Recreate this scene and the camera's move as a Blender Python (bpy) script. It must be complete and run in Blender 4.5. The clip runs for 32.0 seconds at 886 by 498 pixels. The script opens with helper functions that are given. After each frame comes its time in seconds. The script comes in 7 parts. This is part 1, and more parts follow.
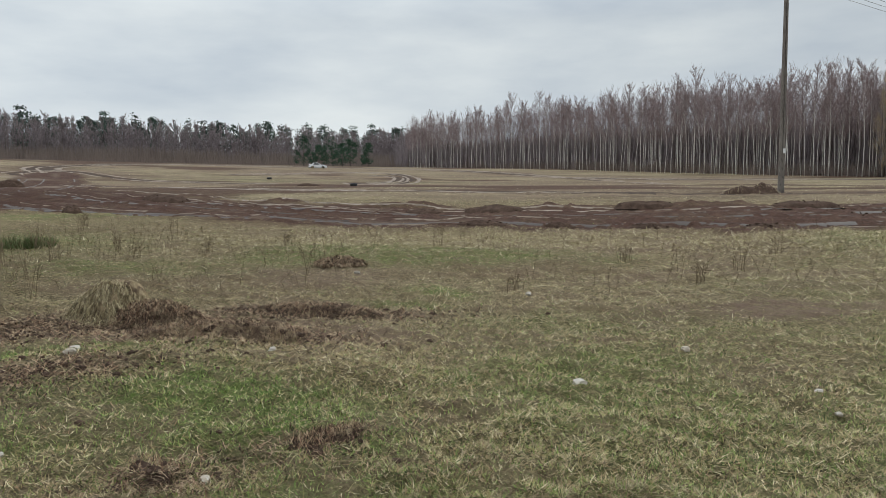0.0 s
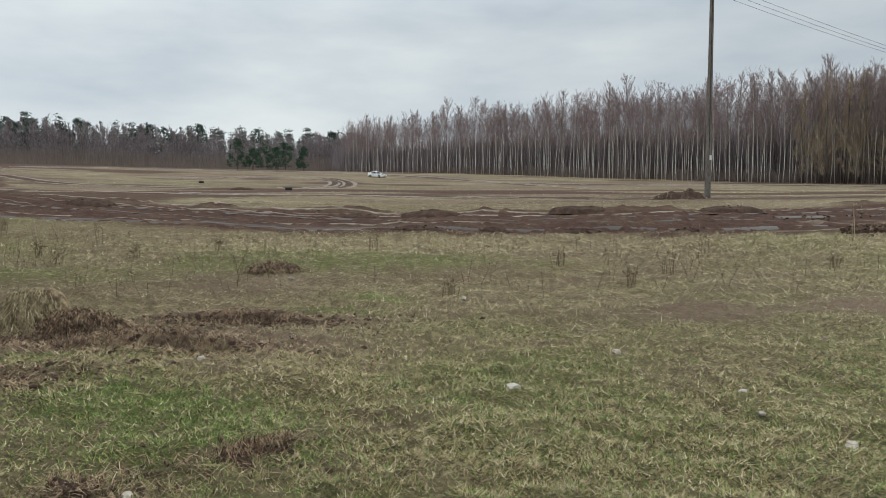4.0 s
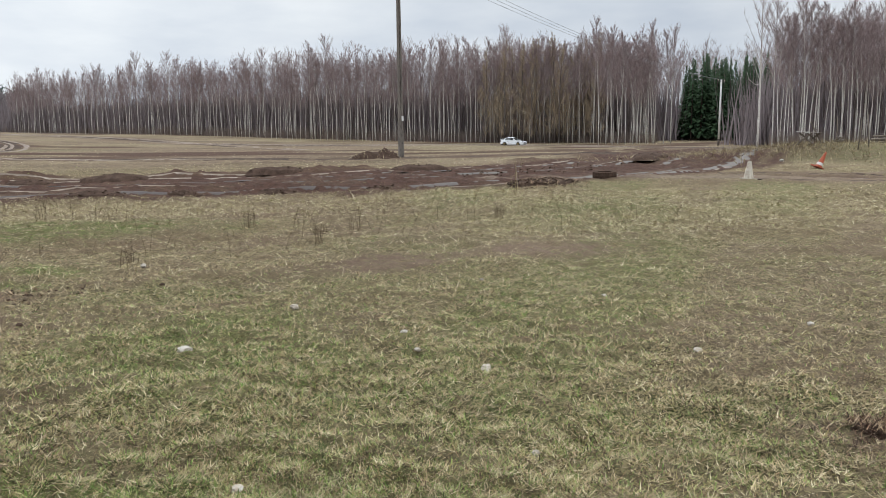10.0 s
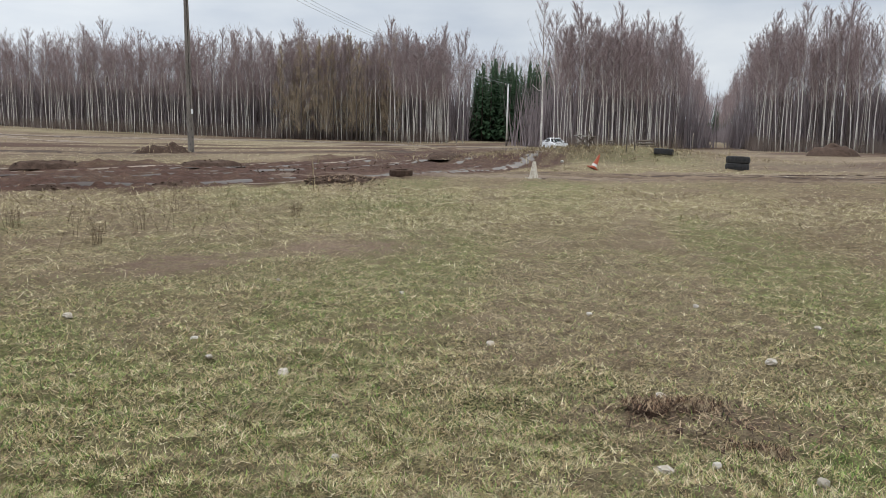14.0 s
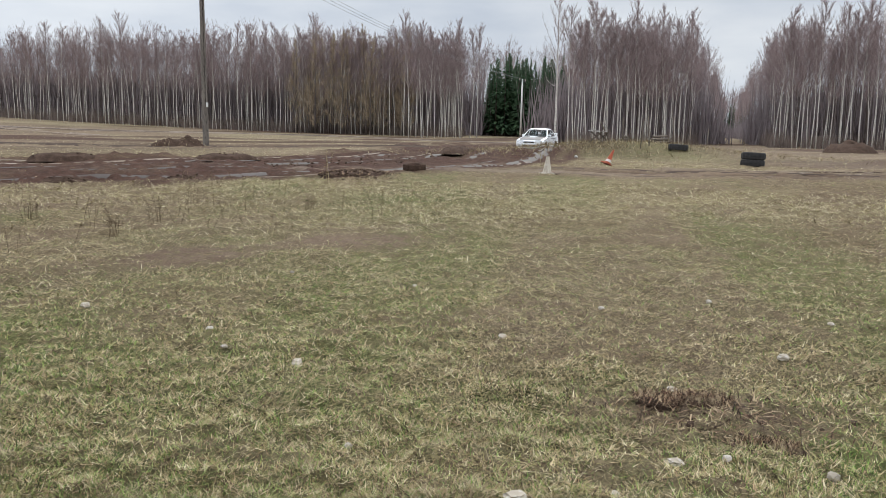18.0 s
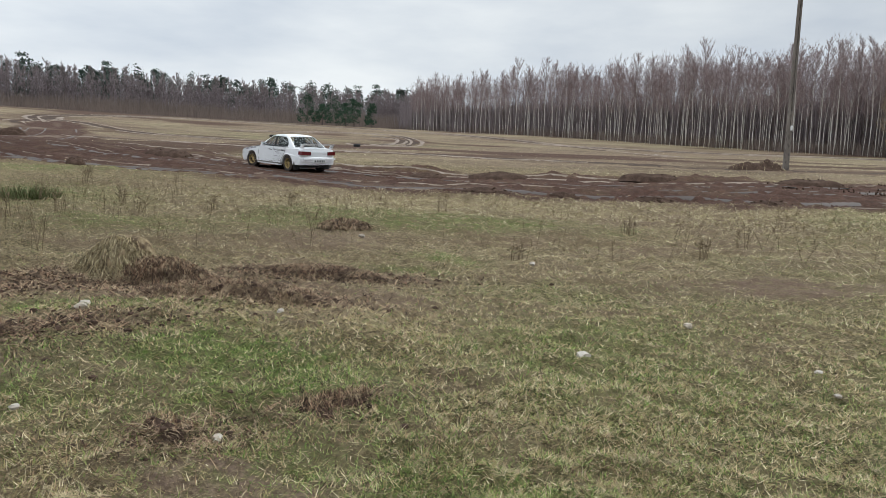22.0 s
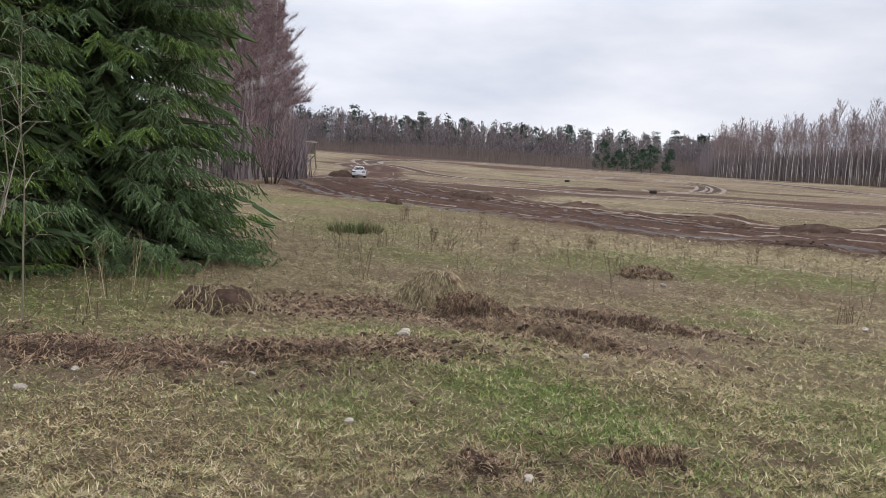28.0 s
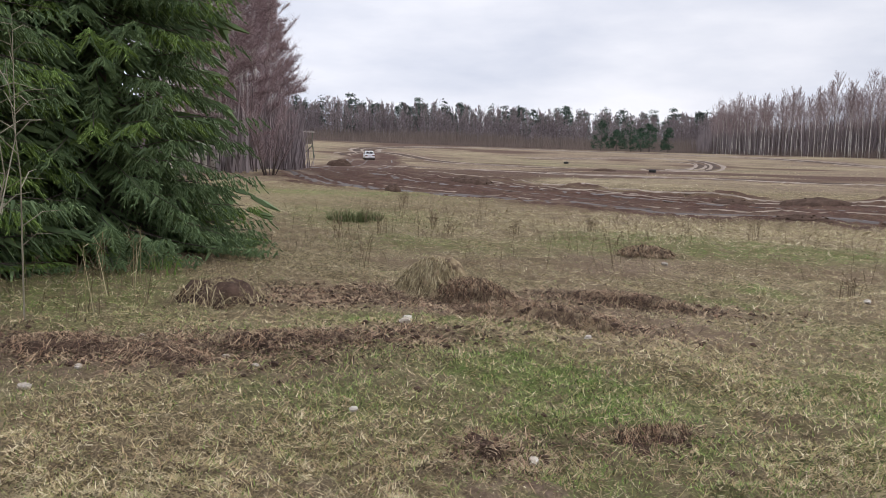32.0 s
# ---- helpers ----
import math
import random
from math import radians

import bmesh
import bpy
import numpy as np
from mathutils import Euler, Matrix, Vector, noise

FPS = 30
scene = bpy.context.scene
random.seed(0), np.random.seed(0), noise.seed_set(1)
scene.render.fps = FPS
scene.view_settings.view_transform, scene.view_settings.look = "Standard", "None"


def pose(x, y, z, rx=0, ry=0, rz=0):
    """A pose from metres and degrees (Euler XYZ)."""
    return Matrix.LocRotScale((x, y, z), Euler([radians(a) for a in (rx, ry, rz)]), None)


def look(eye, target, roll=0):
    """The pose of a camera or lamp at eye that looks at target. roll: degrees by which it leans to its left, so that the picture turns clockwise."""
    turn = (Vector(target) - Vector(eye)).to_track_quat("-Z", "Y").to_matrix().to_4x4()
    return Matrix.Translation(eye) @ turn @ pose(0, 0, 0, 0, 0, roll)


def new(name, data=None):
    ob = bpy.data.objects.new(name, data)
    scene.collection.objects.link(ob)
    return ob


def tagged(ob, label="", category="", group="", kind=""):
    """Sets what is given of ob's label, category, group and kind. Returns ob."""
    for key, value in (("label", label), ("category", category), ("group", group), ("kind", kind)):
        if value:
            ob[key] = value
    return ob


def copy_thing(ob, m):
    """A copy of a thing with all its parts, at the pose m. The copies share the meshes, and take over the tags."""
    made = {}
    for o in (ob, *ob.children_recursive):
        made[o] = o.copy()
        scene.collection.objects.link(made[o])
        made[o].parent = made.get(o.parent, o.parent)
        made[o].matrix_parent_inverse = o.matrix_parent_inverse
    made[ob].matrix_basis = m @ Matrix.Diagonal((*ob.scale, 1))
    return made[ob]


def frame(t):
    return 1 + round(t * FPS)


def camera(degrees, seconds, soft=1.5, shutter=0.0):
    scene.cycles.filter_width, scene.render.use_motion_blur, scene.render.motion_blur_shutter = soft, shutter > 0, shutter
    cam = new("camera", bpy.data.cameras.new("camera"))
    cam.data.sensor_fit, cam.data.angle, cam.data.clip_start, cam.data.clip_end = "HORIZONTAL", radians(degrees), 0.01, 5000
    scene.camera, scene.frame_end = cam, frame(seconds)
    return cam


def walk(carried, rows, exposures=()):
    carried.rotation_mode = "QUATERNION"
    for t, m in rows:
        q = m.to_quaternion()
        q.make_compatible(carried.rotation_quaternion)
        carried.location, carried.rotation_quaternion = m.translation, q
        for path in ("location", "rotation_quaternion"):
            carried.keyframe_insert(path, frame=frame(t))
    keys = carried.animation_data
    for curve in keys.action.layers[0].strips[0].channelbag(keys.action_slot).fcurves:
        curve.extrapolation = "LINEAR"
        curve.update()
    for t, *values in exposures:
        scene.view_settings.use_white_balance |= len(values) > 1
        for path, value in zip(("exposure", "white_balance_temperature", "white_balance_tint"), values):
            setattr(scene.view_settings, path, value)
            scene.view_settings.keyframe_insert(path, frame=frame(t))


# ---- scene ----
# The operator stands in the grass and pans after the car: seconds, x, y, z, turn to the left from +y, pitch, roll in degrees.
PATH = [
    (0.0, -0.055, 0.055, 1.586, 10.77, -5.04, -0.18), (0.5, -0.079, 0.102, 1.584, 10.66, -5.26, 0.31),
    (1.0, -0.070, 0.111, 1.575, 10.57, -5.23, -0.23), (1.5, -0.064, 0.105, 1.584, 10.06, -5.10, -0.27),
    (2.0, -0.055, 0.083, 1.594, 9.33, -4.73, -0.08), (2.5, -0.047, 0.091, 1.592, 8.28, -4.49, 0.03),
    (3.0, -0.042, 0.088, 1.591, 7.26, -4.55, 0.15), (3.5, -0.038, 0.084, 1.594, 6.60, -4.58, 0.11),
    (5.5, -0.026, 0.099, 1.579, 4.40, -5.65, -0.03), (6.0, -0.018, 0.089, 1.585, 3.81, -5.95, 0.02),
    (6.5, -0.012, 0.087, 1.581, 3.02, -6.21, -0.10), (7.0, 0.007, 0.079, 1.580, 1.76, -6.46, -0.28),
    (7.5, 0.040, 0.043, 1.594, -1.31, -6.69, -0.33), (8.0, 0.073, -0.019, 1.591, -5.85, -6.68, -0.46),
    (8.5, 0.180, -0.080, 1.589, -9.10, -6.77, -0.44), (9.0, 0.263, -0.096, 1.544, -10.97, -7.05, -0.11),
    (9.5, 0.280, -0.098, 1.552, -12.68, -7.39, -0.35), (10.0, 0.261, -0.112, 1.579, -15.60, -7.68, -0.43),
    (10.5, 0.236, -0.097, 1.576, -19.46, -7.80, -0.80), (11.0, 0.254, -0.074, 1.597, -22.02, -7.75, -0.72),
    (11.5, 0.287, -0.060, 1.594, -24.63, -7.44, -0.25), (12.0, 0.283, -0.068, 1.594, -26.11, -7.08, 0.06),
    (12.5, 0.270, -0.068, 1.592, -27.31, -7.09, 0.31), (13.0, 0.280, -0.062, 1.584, -28.31, -7.34, 0.54),
    (13.5, 0.291, -0.057, 1.590, -29.57, -7.62, 0.55), (14.0, 0.299, -0.057, 1.586, -30.69, -7.83, 0.81),
    (14.5, 0.296, -0.070, 1.595, -31.70, -7.68, 1.06), (16.5, 0.370, -0.151, 1.595, -32.66, -7.56, 1.19),
    (17.0, 0.368, -0.143, 1.578, -32.39, -7.79, 1.18), (17.5, 0.325, -0.135, 1.587, -31.27, -8.02, 1.19),
    (18.0, 0.278, -0.090, 1.577, -29.73, -8.23, 1.10), (18.5, 0.208, -0.040, 1.582, -27.60, -8.36, 0.59),
    (19.0, 0.230, -0.009, 1.575, -24.88, -8.55, 0.43), (19.5, 0.205, 0.021, 1.582, -21.88, -8.23, 0.86),
    (20.0, 0.126, 0.025, 1.585, -14.97, -7.74, 1.53), (20.5, 0.044, 0.009, 1.617, -9.41, -7.61, 2.07),
    (21.0, -0.035, 0.005, 1.611, -1.67, -7.82, 2.58), (21.5, -0.091, 0.000, 1.618, 4.45, -7.93, 2.85),
    (22.0, -0.126, 0.011, 1.626, 10.71, -7.72, 1.98), (22.5, -0.191, 0.036, 1.619, 16.43, -7.13, 1.72),
    (23.0, -0.260, 0.045, 1.609, 22.88, -6.14, 1.88), (23.5, -0.294, 0.038, 1.608, 27.58, -5.50, 2.06),
    (24.0, -0.306, 0.038, 1.601, 28.90, -5.51, 2.15), (24.5, -0.314, 0.038, 1.603, 29.64, -5.65, 2.29),
    (25.0, -0.319, 0.035, 1.602, 30.88, -5.68, 2.34), (25.5, -0.321, 0.028, 1.611, 31.72, -5.71, 2.50),
    (27.5, -0.307, 0.009, 1.614, 32.31, -5.15, 2.85), (28.0, -0.309, 0.008, 1.611, 32.28, -5.29, 2.97),
    (28.5, -0.304, 0.014, 1.612, 32.28, -5.40, 2.55), (29.0, -0.315, 0.030, 1.602, 32.29, -5.56, 2.15),
    (29.5, -0.312, 0.032, 1.602, 32.34, -5.79, 1.70), (30.0, -0.312, 0.029, 1.604, 32.35, -6.06, 1.36),
    (30.5, -0.312, 0.024, 1.604, 32.33, -6.27, 1.21), (31.0, -0.307, 0.018, 1.605, 32.33, -6.42, 1.25),
    (31.5, -0.304, 0.027, 1.609, 32.31, -6.44, 1.19), (32.0, -0.304, 0.027, 1.608, 32.33, -6.34, 1.09),
]


def aim(x, y, z, yaw, pitch, roll):
    ya, pi = radians(yaw), radians(pitch)
    ahead = Vector((-math.sin(ya) * math.cos(pi), math.cos(ya) * math.cos(pi), math.sin(pi)))
    eye = Vector((x, y, z))
    return look(eye, eye + ahead, roll)


cam = camera(60.1, 32.0, soft=0.6)
walk(cam, [(r[0], aim(*r[1:])) for r in PATH],
     exposures=[(0.0, -0.2, 6500, 4), (3.0, -0.2, 6500, 3), (7.0, -0.03, 6500, 4), (10.0, 0.14, 6500, 7), (13.0, 0.15, 6500, 7), (20.0, 0.14, 6500, 8), (21.5, 0.06, 6500, 6), (23.0, -0.1, 6500, 8),
                (24.0, 0.0, 6500, 11), (25.5, 0.09, 6500, 12), (28.0, 0.08, 6500, 13), (32.0, 0.12, 6500, 14)])

# ---- light: an even overcast sky, brighter to the left ----
SUN_AZ, SUN_EL = radians(-38), radians(38)
world = bpy.data.worlds.new("overcast_sky")
scene.world = world
world.use_nodes = True
wn, wl = world.node_tree.nodes, world.node_tree.links
wn.clear()


def wnode(kind, **kw):
    n = wn.new(kind)
    for k, v in kw.items():
        n.inputs[k].default_value = v
    return n


sky = wn.new("ShaderNodeTexSky")
sky.sky_type = "NISHITA"
sky.sun_disc = False
sky.sun_elevation, sky.sun_rotation = SUN_EL, SUN_AZ
co = wn.new("ShaderNodeTexCoord")
mp = wn.new("ShaderNodeMapping")
mp.inputs["Scale"].default_value = (1.3, 1.3, 4.5)
wl.new(co.outputs["Generated"], mp.inputs["Vector"])
cn = wnode("ShaderNodeTexNoise", Scale=2.1, Detail=6.0, Roughness=0.52)
wl.new(mp.outputs["Vector"], cn.inputs["Vector"])
ramp = wn.new("ShaderNodeValToRGB")
ramp.color_ramp.elements[0].position, ramp.color_ramp.elements[0].color = 0.33, (0.60, 0.66, 0.77, 1)
ramp.color_ramp.elements[1].position, ramp.color_ramp.elements[1].color = 0.68, (0.92, 0.95, 1.0, 1)
wl.new(cn.outputs["Fac"], ramp.inputs["Fac"])
mixs = wn.new("ShaderNodeMix")
mixs.data_type = "RGBA"
mixs.inputs["Factor"].default_value = 0.985
dim = wn.new("ShaderNodeVectorMath")
dim.operation = "SCALE"
dim.inputs["Scale"].default_value = 0.12
wl.new(sky.outputs["Color"], dim.inputs[0])
wl.new(dim.outputs["Vector"], mixs.inputs["A"])
wl.new(ramp.outputs["Color"], mixs.inputs["B"])
# an overcast sky is about three times as bright overhead as at the horizon
sep = wn.new("ShaderNodeSeparateXYZ")
wl.new(co.outputs["Generated"], sep.inputs["Vector"])
over = wn.new("ShaderNodeMapRange")
over.inputs["From Min"].default_value, over.inputs["From Max"].default_value = 0.2, 0.95
over.inputs["To Min"].default_value, over.inputs["To Max"].default_value = 0.84, 2.5
wl.new(sep.outputs["Z"], over.inputs["Value"])
bg = wnode("ShaderNodeBackground", Strength=0.86)
# and brighter on the sun's side
east = wn.new("ShaderNodeMapRange")
east.inputs["From Min"].default_value, east.inputs["From Max"].default_value = -0.85, 0.6
east.inputs["To Min"].default_value, east.inputs["To Max"].default_value = 1.22, 0.96
wl.new(sep.outputs["X"], east.inputs["Value"])
both = wn.new("ShaderNodeMath")
both.operation = "MULTIPLY"
wl.new(over.outputs["Result"], both.inputs[0])
wl.new(east.outputs["Result"], both.inputs[1])
wl.new(both.outputs["Value"], bg.inputs["Strength"])
wl.new(mixs.outputs["Result"], bg.inputs["Color"])
wo = wn.new("ShaderNodeOutputWorld")
wl.new(bg.outputs["Background"], wo.inputs["Surface"])

sun = new("sun", bpy.data.lights.new("sun", "SUN"))
sun.data.energy, sun.data.angle, sun.data.color = 0.9, radians(25), (1.0, 0.97, 0.92)
sun.matrix_world = look((0, 0, 60), (math.sin(-SUN_AZ) * -60 * math.cos(SUN_EL), -60 * math.cos(SUN_AZ) * math.cos(SUN_EL), 60 - 60 * math.sin(SUN_EL)))


# ---- materials ----
def mixc(nt, fac, a, b):
    n = nt.nodes.new("ShaderNodeMix")
    n.data_type = "RGBA"
    for sock, v in (("Factor", fac), ("A", a), ("B", b)):
        if isinstance(v, bpy.types.NodeSocket):
            nt.links.new(v, n.inputs[sock])
        else:
            n.inputs[sock].default_value = v if sock == "Factor" else (*v, 1)
    return n.outputs["Result"]


def noise_fac(nt, scale, lo=0.35, hi=0.65, detail=4.0, vec=None, rough=0.6):
    n = nt.nodes.new("ShaderNodeTexNoise")
    n.inputs["Scale"].default_value, n.inputs["Detail"].default_value, n.inputs["Roughness"].default_value = scale, detail, rough
    if vec is not None:
        nt.links.new(vec, n.inputs["Vector"])
    m = nt.nodes.new("ShaderNodeMapRange")
    m.inputs["From Min"].default_value, m.inputs["From Max"].default_value = lo, hi
    nt.links.new(n.outputs["Fac"], m.inputs["Value"])
    return m.outputs["Result"]


def attr(nt, name):
    n = nt.nodes.new("ShaderNodeAttribute")
    n.attribute_name = name
    return n.outputs["Fac"]


def coords(nt, which="Object", scale=(1, 1, 1)):
    n = nt.nodes.new("ShaderNodeTexCoord")
    m = nt.nodes.new("ShaderNodeMapping")
    m.inputs["Scale"].default_value = scale
    nt.links.new(n.outputs[which], m.inputs["Vector"])
    return m.outputs["Vector"]


def math_node(nt, op, a, b):
    n = nt.nodes.new("ShaderNodeMath")
    n.operation = op
    n.use_clamp = True
    for i, v in enumerate((a, b)):
        if isinstance(v, bpy.types.NodeSocket):
            nt.links.new(v, n.inputs[i])
        else:
            n.inputs[i].default_value = v
    return n.outputs["Value"]


def bump(nt, bsdf, height, strength=0.4, dist=0.02):
    b = nt.nodes.new("ShaderNodeBump")
    b.inputs["Strength"].default_value, b.inputs["Distance"].default_value = strength, dist
    nt.links.new(height, b.inputs["Height"])
    nt.links.new(b.outputs["Normal"], bsdf.inputs["Normal"])


def material(name, rough=0.8, metal=0.0, spec=0.3):
    m = bpy.data.materials.new(name)
    m.use_nodes = True
    b = m.node_tree.nodes["Principled BSDF"]
    b.inputs["Roughness"].default_value, b.inputs["Metallic"].default_value = rough, metal
    b.inputs["Specular IOR Level"].default_value = spec
    return m, m.node_tree, b


def varied(name, a, b, scale=8.0, rough=0.8, metal=0.0, spec=0.3, relief=0.0, c=None, cscale=40.0, vec_scale=(1, 1, 1), tint=0.0):
    """Two colours mixed by noise, a third in fine spots, some relief, some change from object to object."""
    m, nt, bs = material(name, rough, metal, spec)
    v = coords(nt, "Object", vec_scale)
    col = mixc(nt, noise_fac(nt, scale, vec=v), a, b)
    if c is not None:
        col = mixc(nt, noise_fac(nt, cscale, 0.5, 0.7, vec=v), col, c)
    if tint:
        oi = nt.nodes.new("ShaderNodeObjectInfo")
        hs = nt.nodes.new("ShaderNodeHueSaturation")
        mr = nt.nodes.new("ShaderNodeMapRange")
        mr.inputs["To Min"].default_value, mr.inputs["To Max"].default_value = 1 - tint, 1 + tint
        nt.links.new(oi.outputs["Random"], mr.inputs["Value"])
        nt.links.new(mr.outputs["Result"], hs.inputs["Value"])
        nt.links.new(col, hs.inputs["Color"])
        col = hs.outputs["Color"]
    nt.links.new(col, bs.inputs["Base Color"])
    if relief:
        bump(nt, bs, noise_fac(nt, cscale, 0.2, 0.8, vec=v), relief, 0.01)
    return m


def island_varied(name, cols, rough=0.85, spec=0.2, trans=0.0, scale=0.0, patch=()):
    """For joined small pieces: each island takes its own mix of the colours."""
    m, nt, bs = material(name, rough, 0, spec)
    g = nt.nodes.new("ShaderNodeNewGeometry")
    r = nt.nodes.new("ShaderNodeValToRGB")
    els = r.color_ramp.elements
    if patch:
        r.color_ramp.interpolation = "CONSTANT"
    while len(els) < len(cols):
        els.new(0.5)
    for i, cc in enumerate(cols):
        els[i].position, els[i].color = i / (len(cols) - (0 if patch else 1)), (*cc, 1)
    nt.links.new(g.outputs["Random Per Island"], r.inputs["Fac"])
    col = r.outputs["Color"]
    if scale:
        col = mixc(nt, noise_fac(nt, scale, 0.4, 0.75), col, tuple(0.55 * x for x in cols[0]))
    # darker and lighter patches: (spots per metre, share, colour)
    for k, (ps, lo, hi, share, pc) in enumerate(patch):
        col = mixc(nt, math_node(nt, "MULTIPLY", noise_fac(nt, ps, lo, hi, 3, coords(nt, "Object")), share), col, pc)
    nt.links.new(col, bs.inputs["Base Color"])
    if trans:
        tr = nt.nodes.new("ShaderNodeBsdfTranslucent")
        nt.links.new(col, tr.inputs["Color"])
        mx = nt.nodes.new("ShaderNodeMixShader")
        mx.inputs["Fac"].default_value = trans
        nt.links.new(bs.outputs["BSDF"], mx.inputs[1])
        nt.links.new(tr.outputs["BSDF"], mx.inputs[2])
        nt.links.new(mx.outputs["Shader"], nt.nodes["Material Output"].inputs["Surface"])
    return m


def turned(nt, deg, scale):
    n = nt.nodes.new("ShaderNodeTexCoord")
    a = nt.nodes.new("ShaderNodeMapping")
    a.inputs["Rotation"].default_value = (0, 0, radians(deg))
    m = nt.nodes.new("ShaderNodeMapping")
    m.inputs["Scale"].default_value = scale
    nt.links.new(n.outputs["Object"], a.inputs["Vector"])
    nt.links.new(a.outputs["Vector"], m.inputs["Vector"])
    return m.outputs["Vector"]


def ground_material():
    m, nt, bs = material("field_ground", 0.95, 0, 0.06)
    v = coords(nt, "Object")
    straw = mixc(nt, noise_fac(nt, 55, 0.3, 0.7, 6, v), (0.34, 0.27, 0.16), (0.10, 0.076, 0.045))
    olive = mixc(nt, noise_fac(nt, 60, 0.3, 0.7, 6, v), (0.17, 0.145, 0.07), (0.04, 0.036, 0.018))
    grass = mixc(nt, noise_fac(nt, 40, 0.3, 0.7, 6, v), (0.115, 0.20, 0.032), (0.03, 0.06, 0.010))
    col = mixc(nt, noise_fac(nt, 1.1, 0.36, 0.6, 8, v), straw, olive)
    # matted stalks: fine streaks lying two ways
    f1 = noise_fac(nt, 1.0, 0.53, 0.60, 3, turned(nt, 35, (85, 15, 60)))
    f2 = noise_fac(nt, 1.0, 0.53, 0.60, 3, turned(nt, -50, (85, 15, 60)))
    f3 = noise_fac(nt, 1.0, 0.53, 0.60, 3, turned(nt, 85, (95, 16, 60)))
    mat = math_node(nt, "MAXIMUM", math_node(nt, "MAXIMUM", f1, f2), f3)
    # shade in the gaps between stalks is painted in, near-black
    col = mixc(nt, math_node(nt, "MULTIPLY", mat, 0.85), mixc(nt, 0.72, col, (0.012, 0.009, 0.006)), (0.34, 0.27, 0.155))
    col = mixc(nt, attr(nt, "straw"), col, straw)
    thatch = mixc(nt, noise_fac(nt, 14, 0.35, 0.65, 6, v), (0.11, 0.078, 0.05), (0.20, 0.15, 0.092))
    long = coords(nt, "Object", (0.25, 1.0, 1.0))
    col = mixc(nt, noise_fac(nt, 0.5, 0.42, 0.6, 9, long, 0.68), col, thatch)
    col = mixc(nt, noise_fac(nt, 7.0, 0.52, 0.72, 8, v, 0.7), col, (0.075, 0.058, 0.036))
    # the worn field beyond the track: streaks of straw, brown and dull green
    f1 = coords(nt, "Object", (0.10, 0.55, 1.0))
    field = mixc(nt, noise_fac(nt, 1.0, 0.37, 0.5, 9, f1, 0.72), (0.06, 0.042, 0.03), (0.32, 0.26, 0.16))
    field = mixc(nt, noise_fac(nt, 0.55, 0.45, 0.62, 8, f1, 0.7), field, (0.135, 0.125, 0.058))
    field = mixc(nt, noise_fac(nt, 2.6, 0.54, 0.63, 6, f1, 0.7), field, (0.045, 0.034, 0.024))
    field = mixc(nt, noise_fac(nt, 8, 0.45, 0.7, 6, f1, 0.7), field, (0.30, 0.25, 0.165))
    col = mixc(nt, math_node(nt, "MULTIPLY", attr(nt, "worn"), 0.8), col, field)
    gfac = math_node(nt, "MULTIPLY", attr(nt, "green"), noise_fac(nt, 4.0, 0.3, 0.62, 5, v))
    col = mixc(nt, gfac, col, grass)
    bare = mixc(nt, noise_fac(nt, 30, 0.3, 0.7, 6, v), (0.215, 0.152, 0.118), (0.095, 0.063, 0.047))
    bare = mixc(nt, math_node(nt, "MULTIPLY", mat, 0.3), bare, (0.33, 0.25, 0.15))
    bare = mixc(nt, noise_fac(nt, 0.35, 0.4, 0.65, 9, long, 0.7), bare, (0.085, 0.056, 0.04))
    bfac = math_node(nt, "MULTIPLY", attr(nt, "bare"), noise_fac(nt, 9.0, 0.28, 0.55, 6, v))
    col = mixc(nt, bfac, col, bare)
    mud = mixc(nt, noise_fac(nt, 2.2, 0.35, 0.7, 6, v), (0.053, 0.027, 0.019), (0.092, 0.050, 0.036))
    mud = mixc(nt, noise_fac(nt, 11, 0.45, 0.8, 6, v), mud, (0.028, 0.018, 0.0135))
    col = mixc(nt, attr(nt, "mud"), col, mud)
    sand = mixc(nt, noise_fac(nt, 6, 0.3, 0.7, 5, v), (0.33, 0.27, 0.21), (0.21, 0.165, 0.125))
    col = mixc(nt, attr(nt, "pale"), col, sand)
    nt.links.new(col, bs.inputs["Base Color"])
    ro = nt.nodes.new("ShaderNodeMapRange")
    ro.inputs["To Min"].default_value, ro.inputs["To Max"].default_value = 0.95, 0.88
    nt.links.new(attr(nt, "mud"), ro.inputs["Value"])
    nt.links.new(ro.outputs["Result"], bs.inputs["Roughness"])
    bump(nt, bs, noise_fac(nt, 45, 0.2, 0.8, 8, v), 0.7, 0.03)
    return m


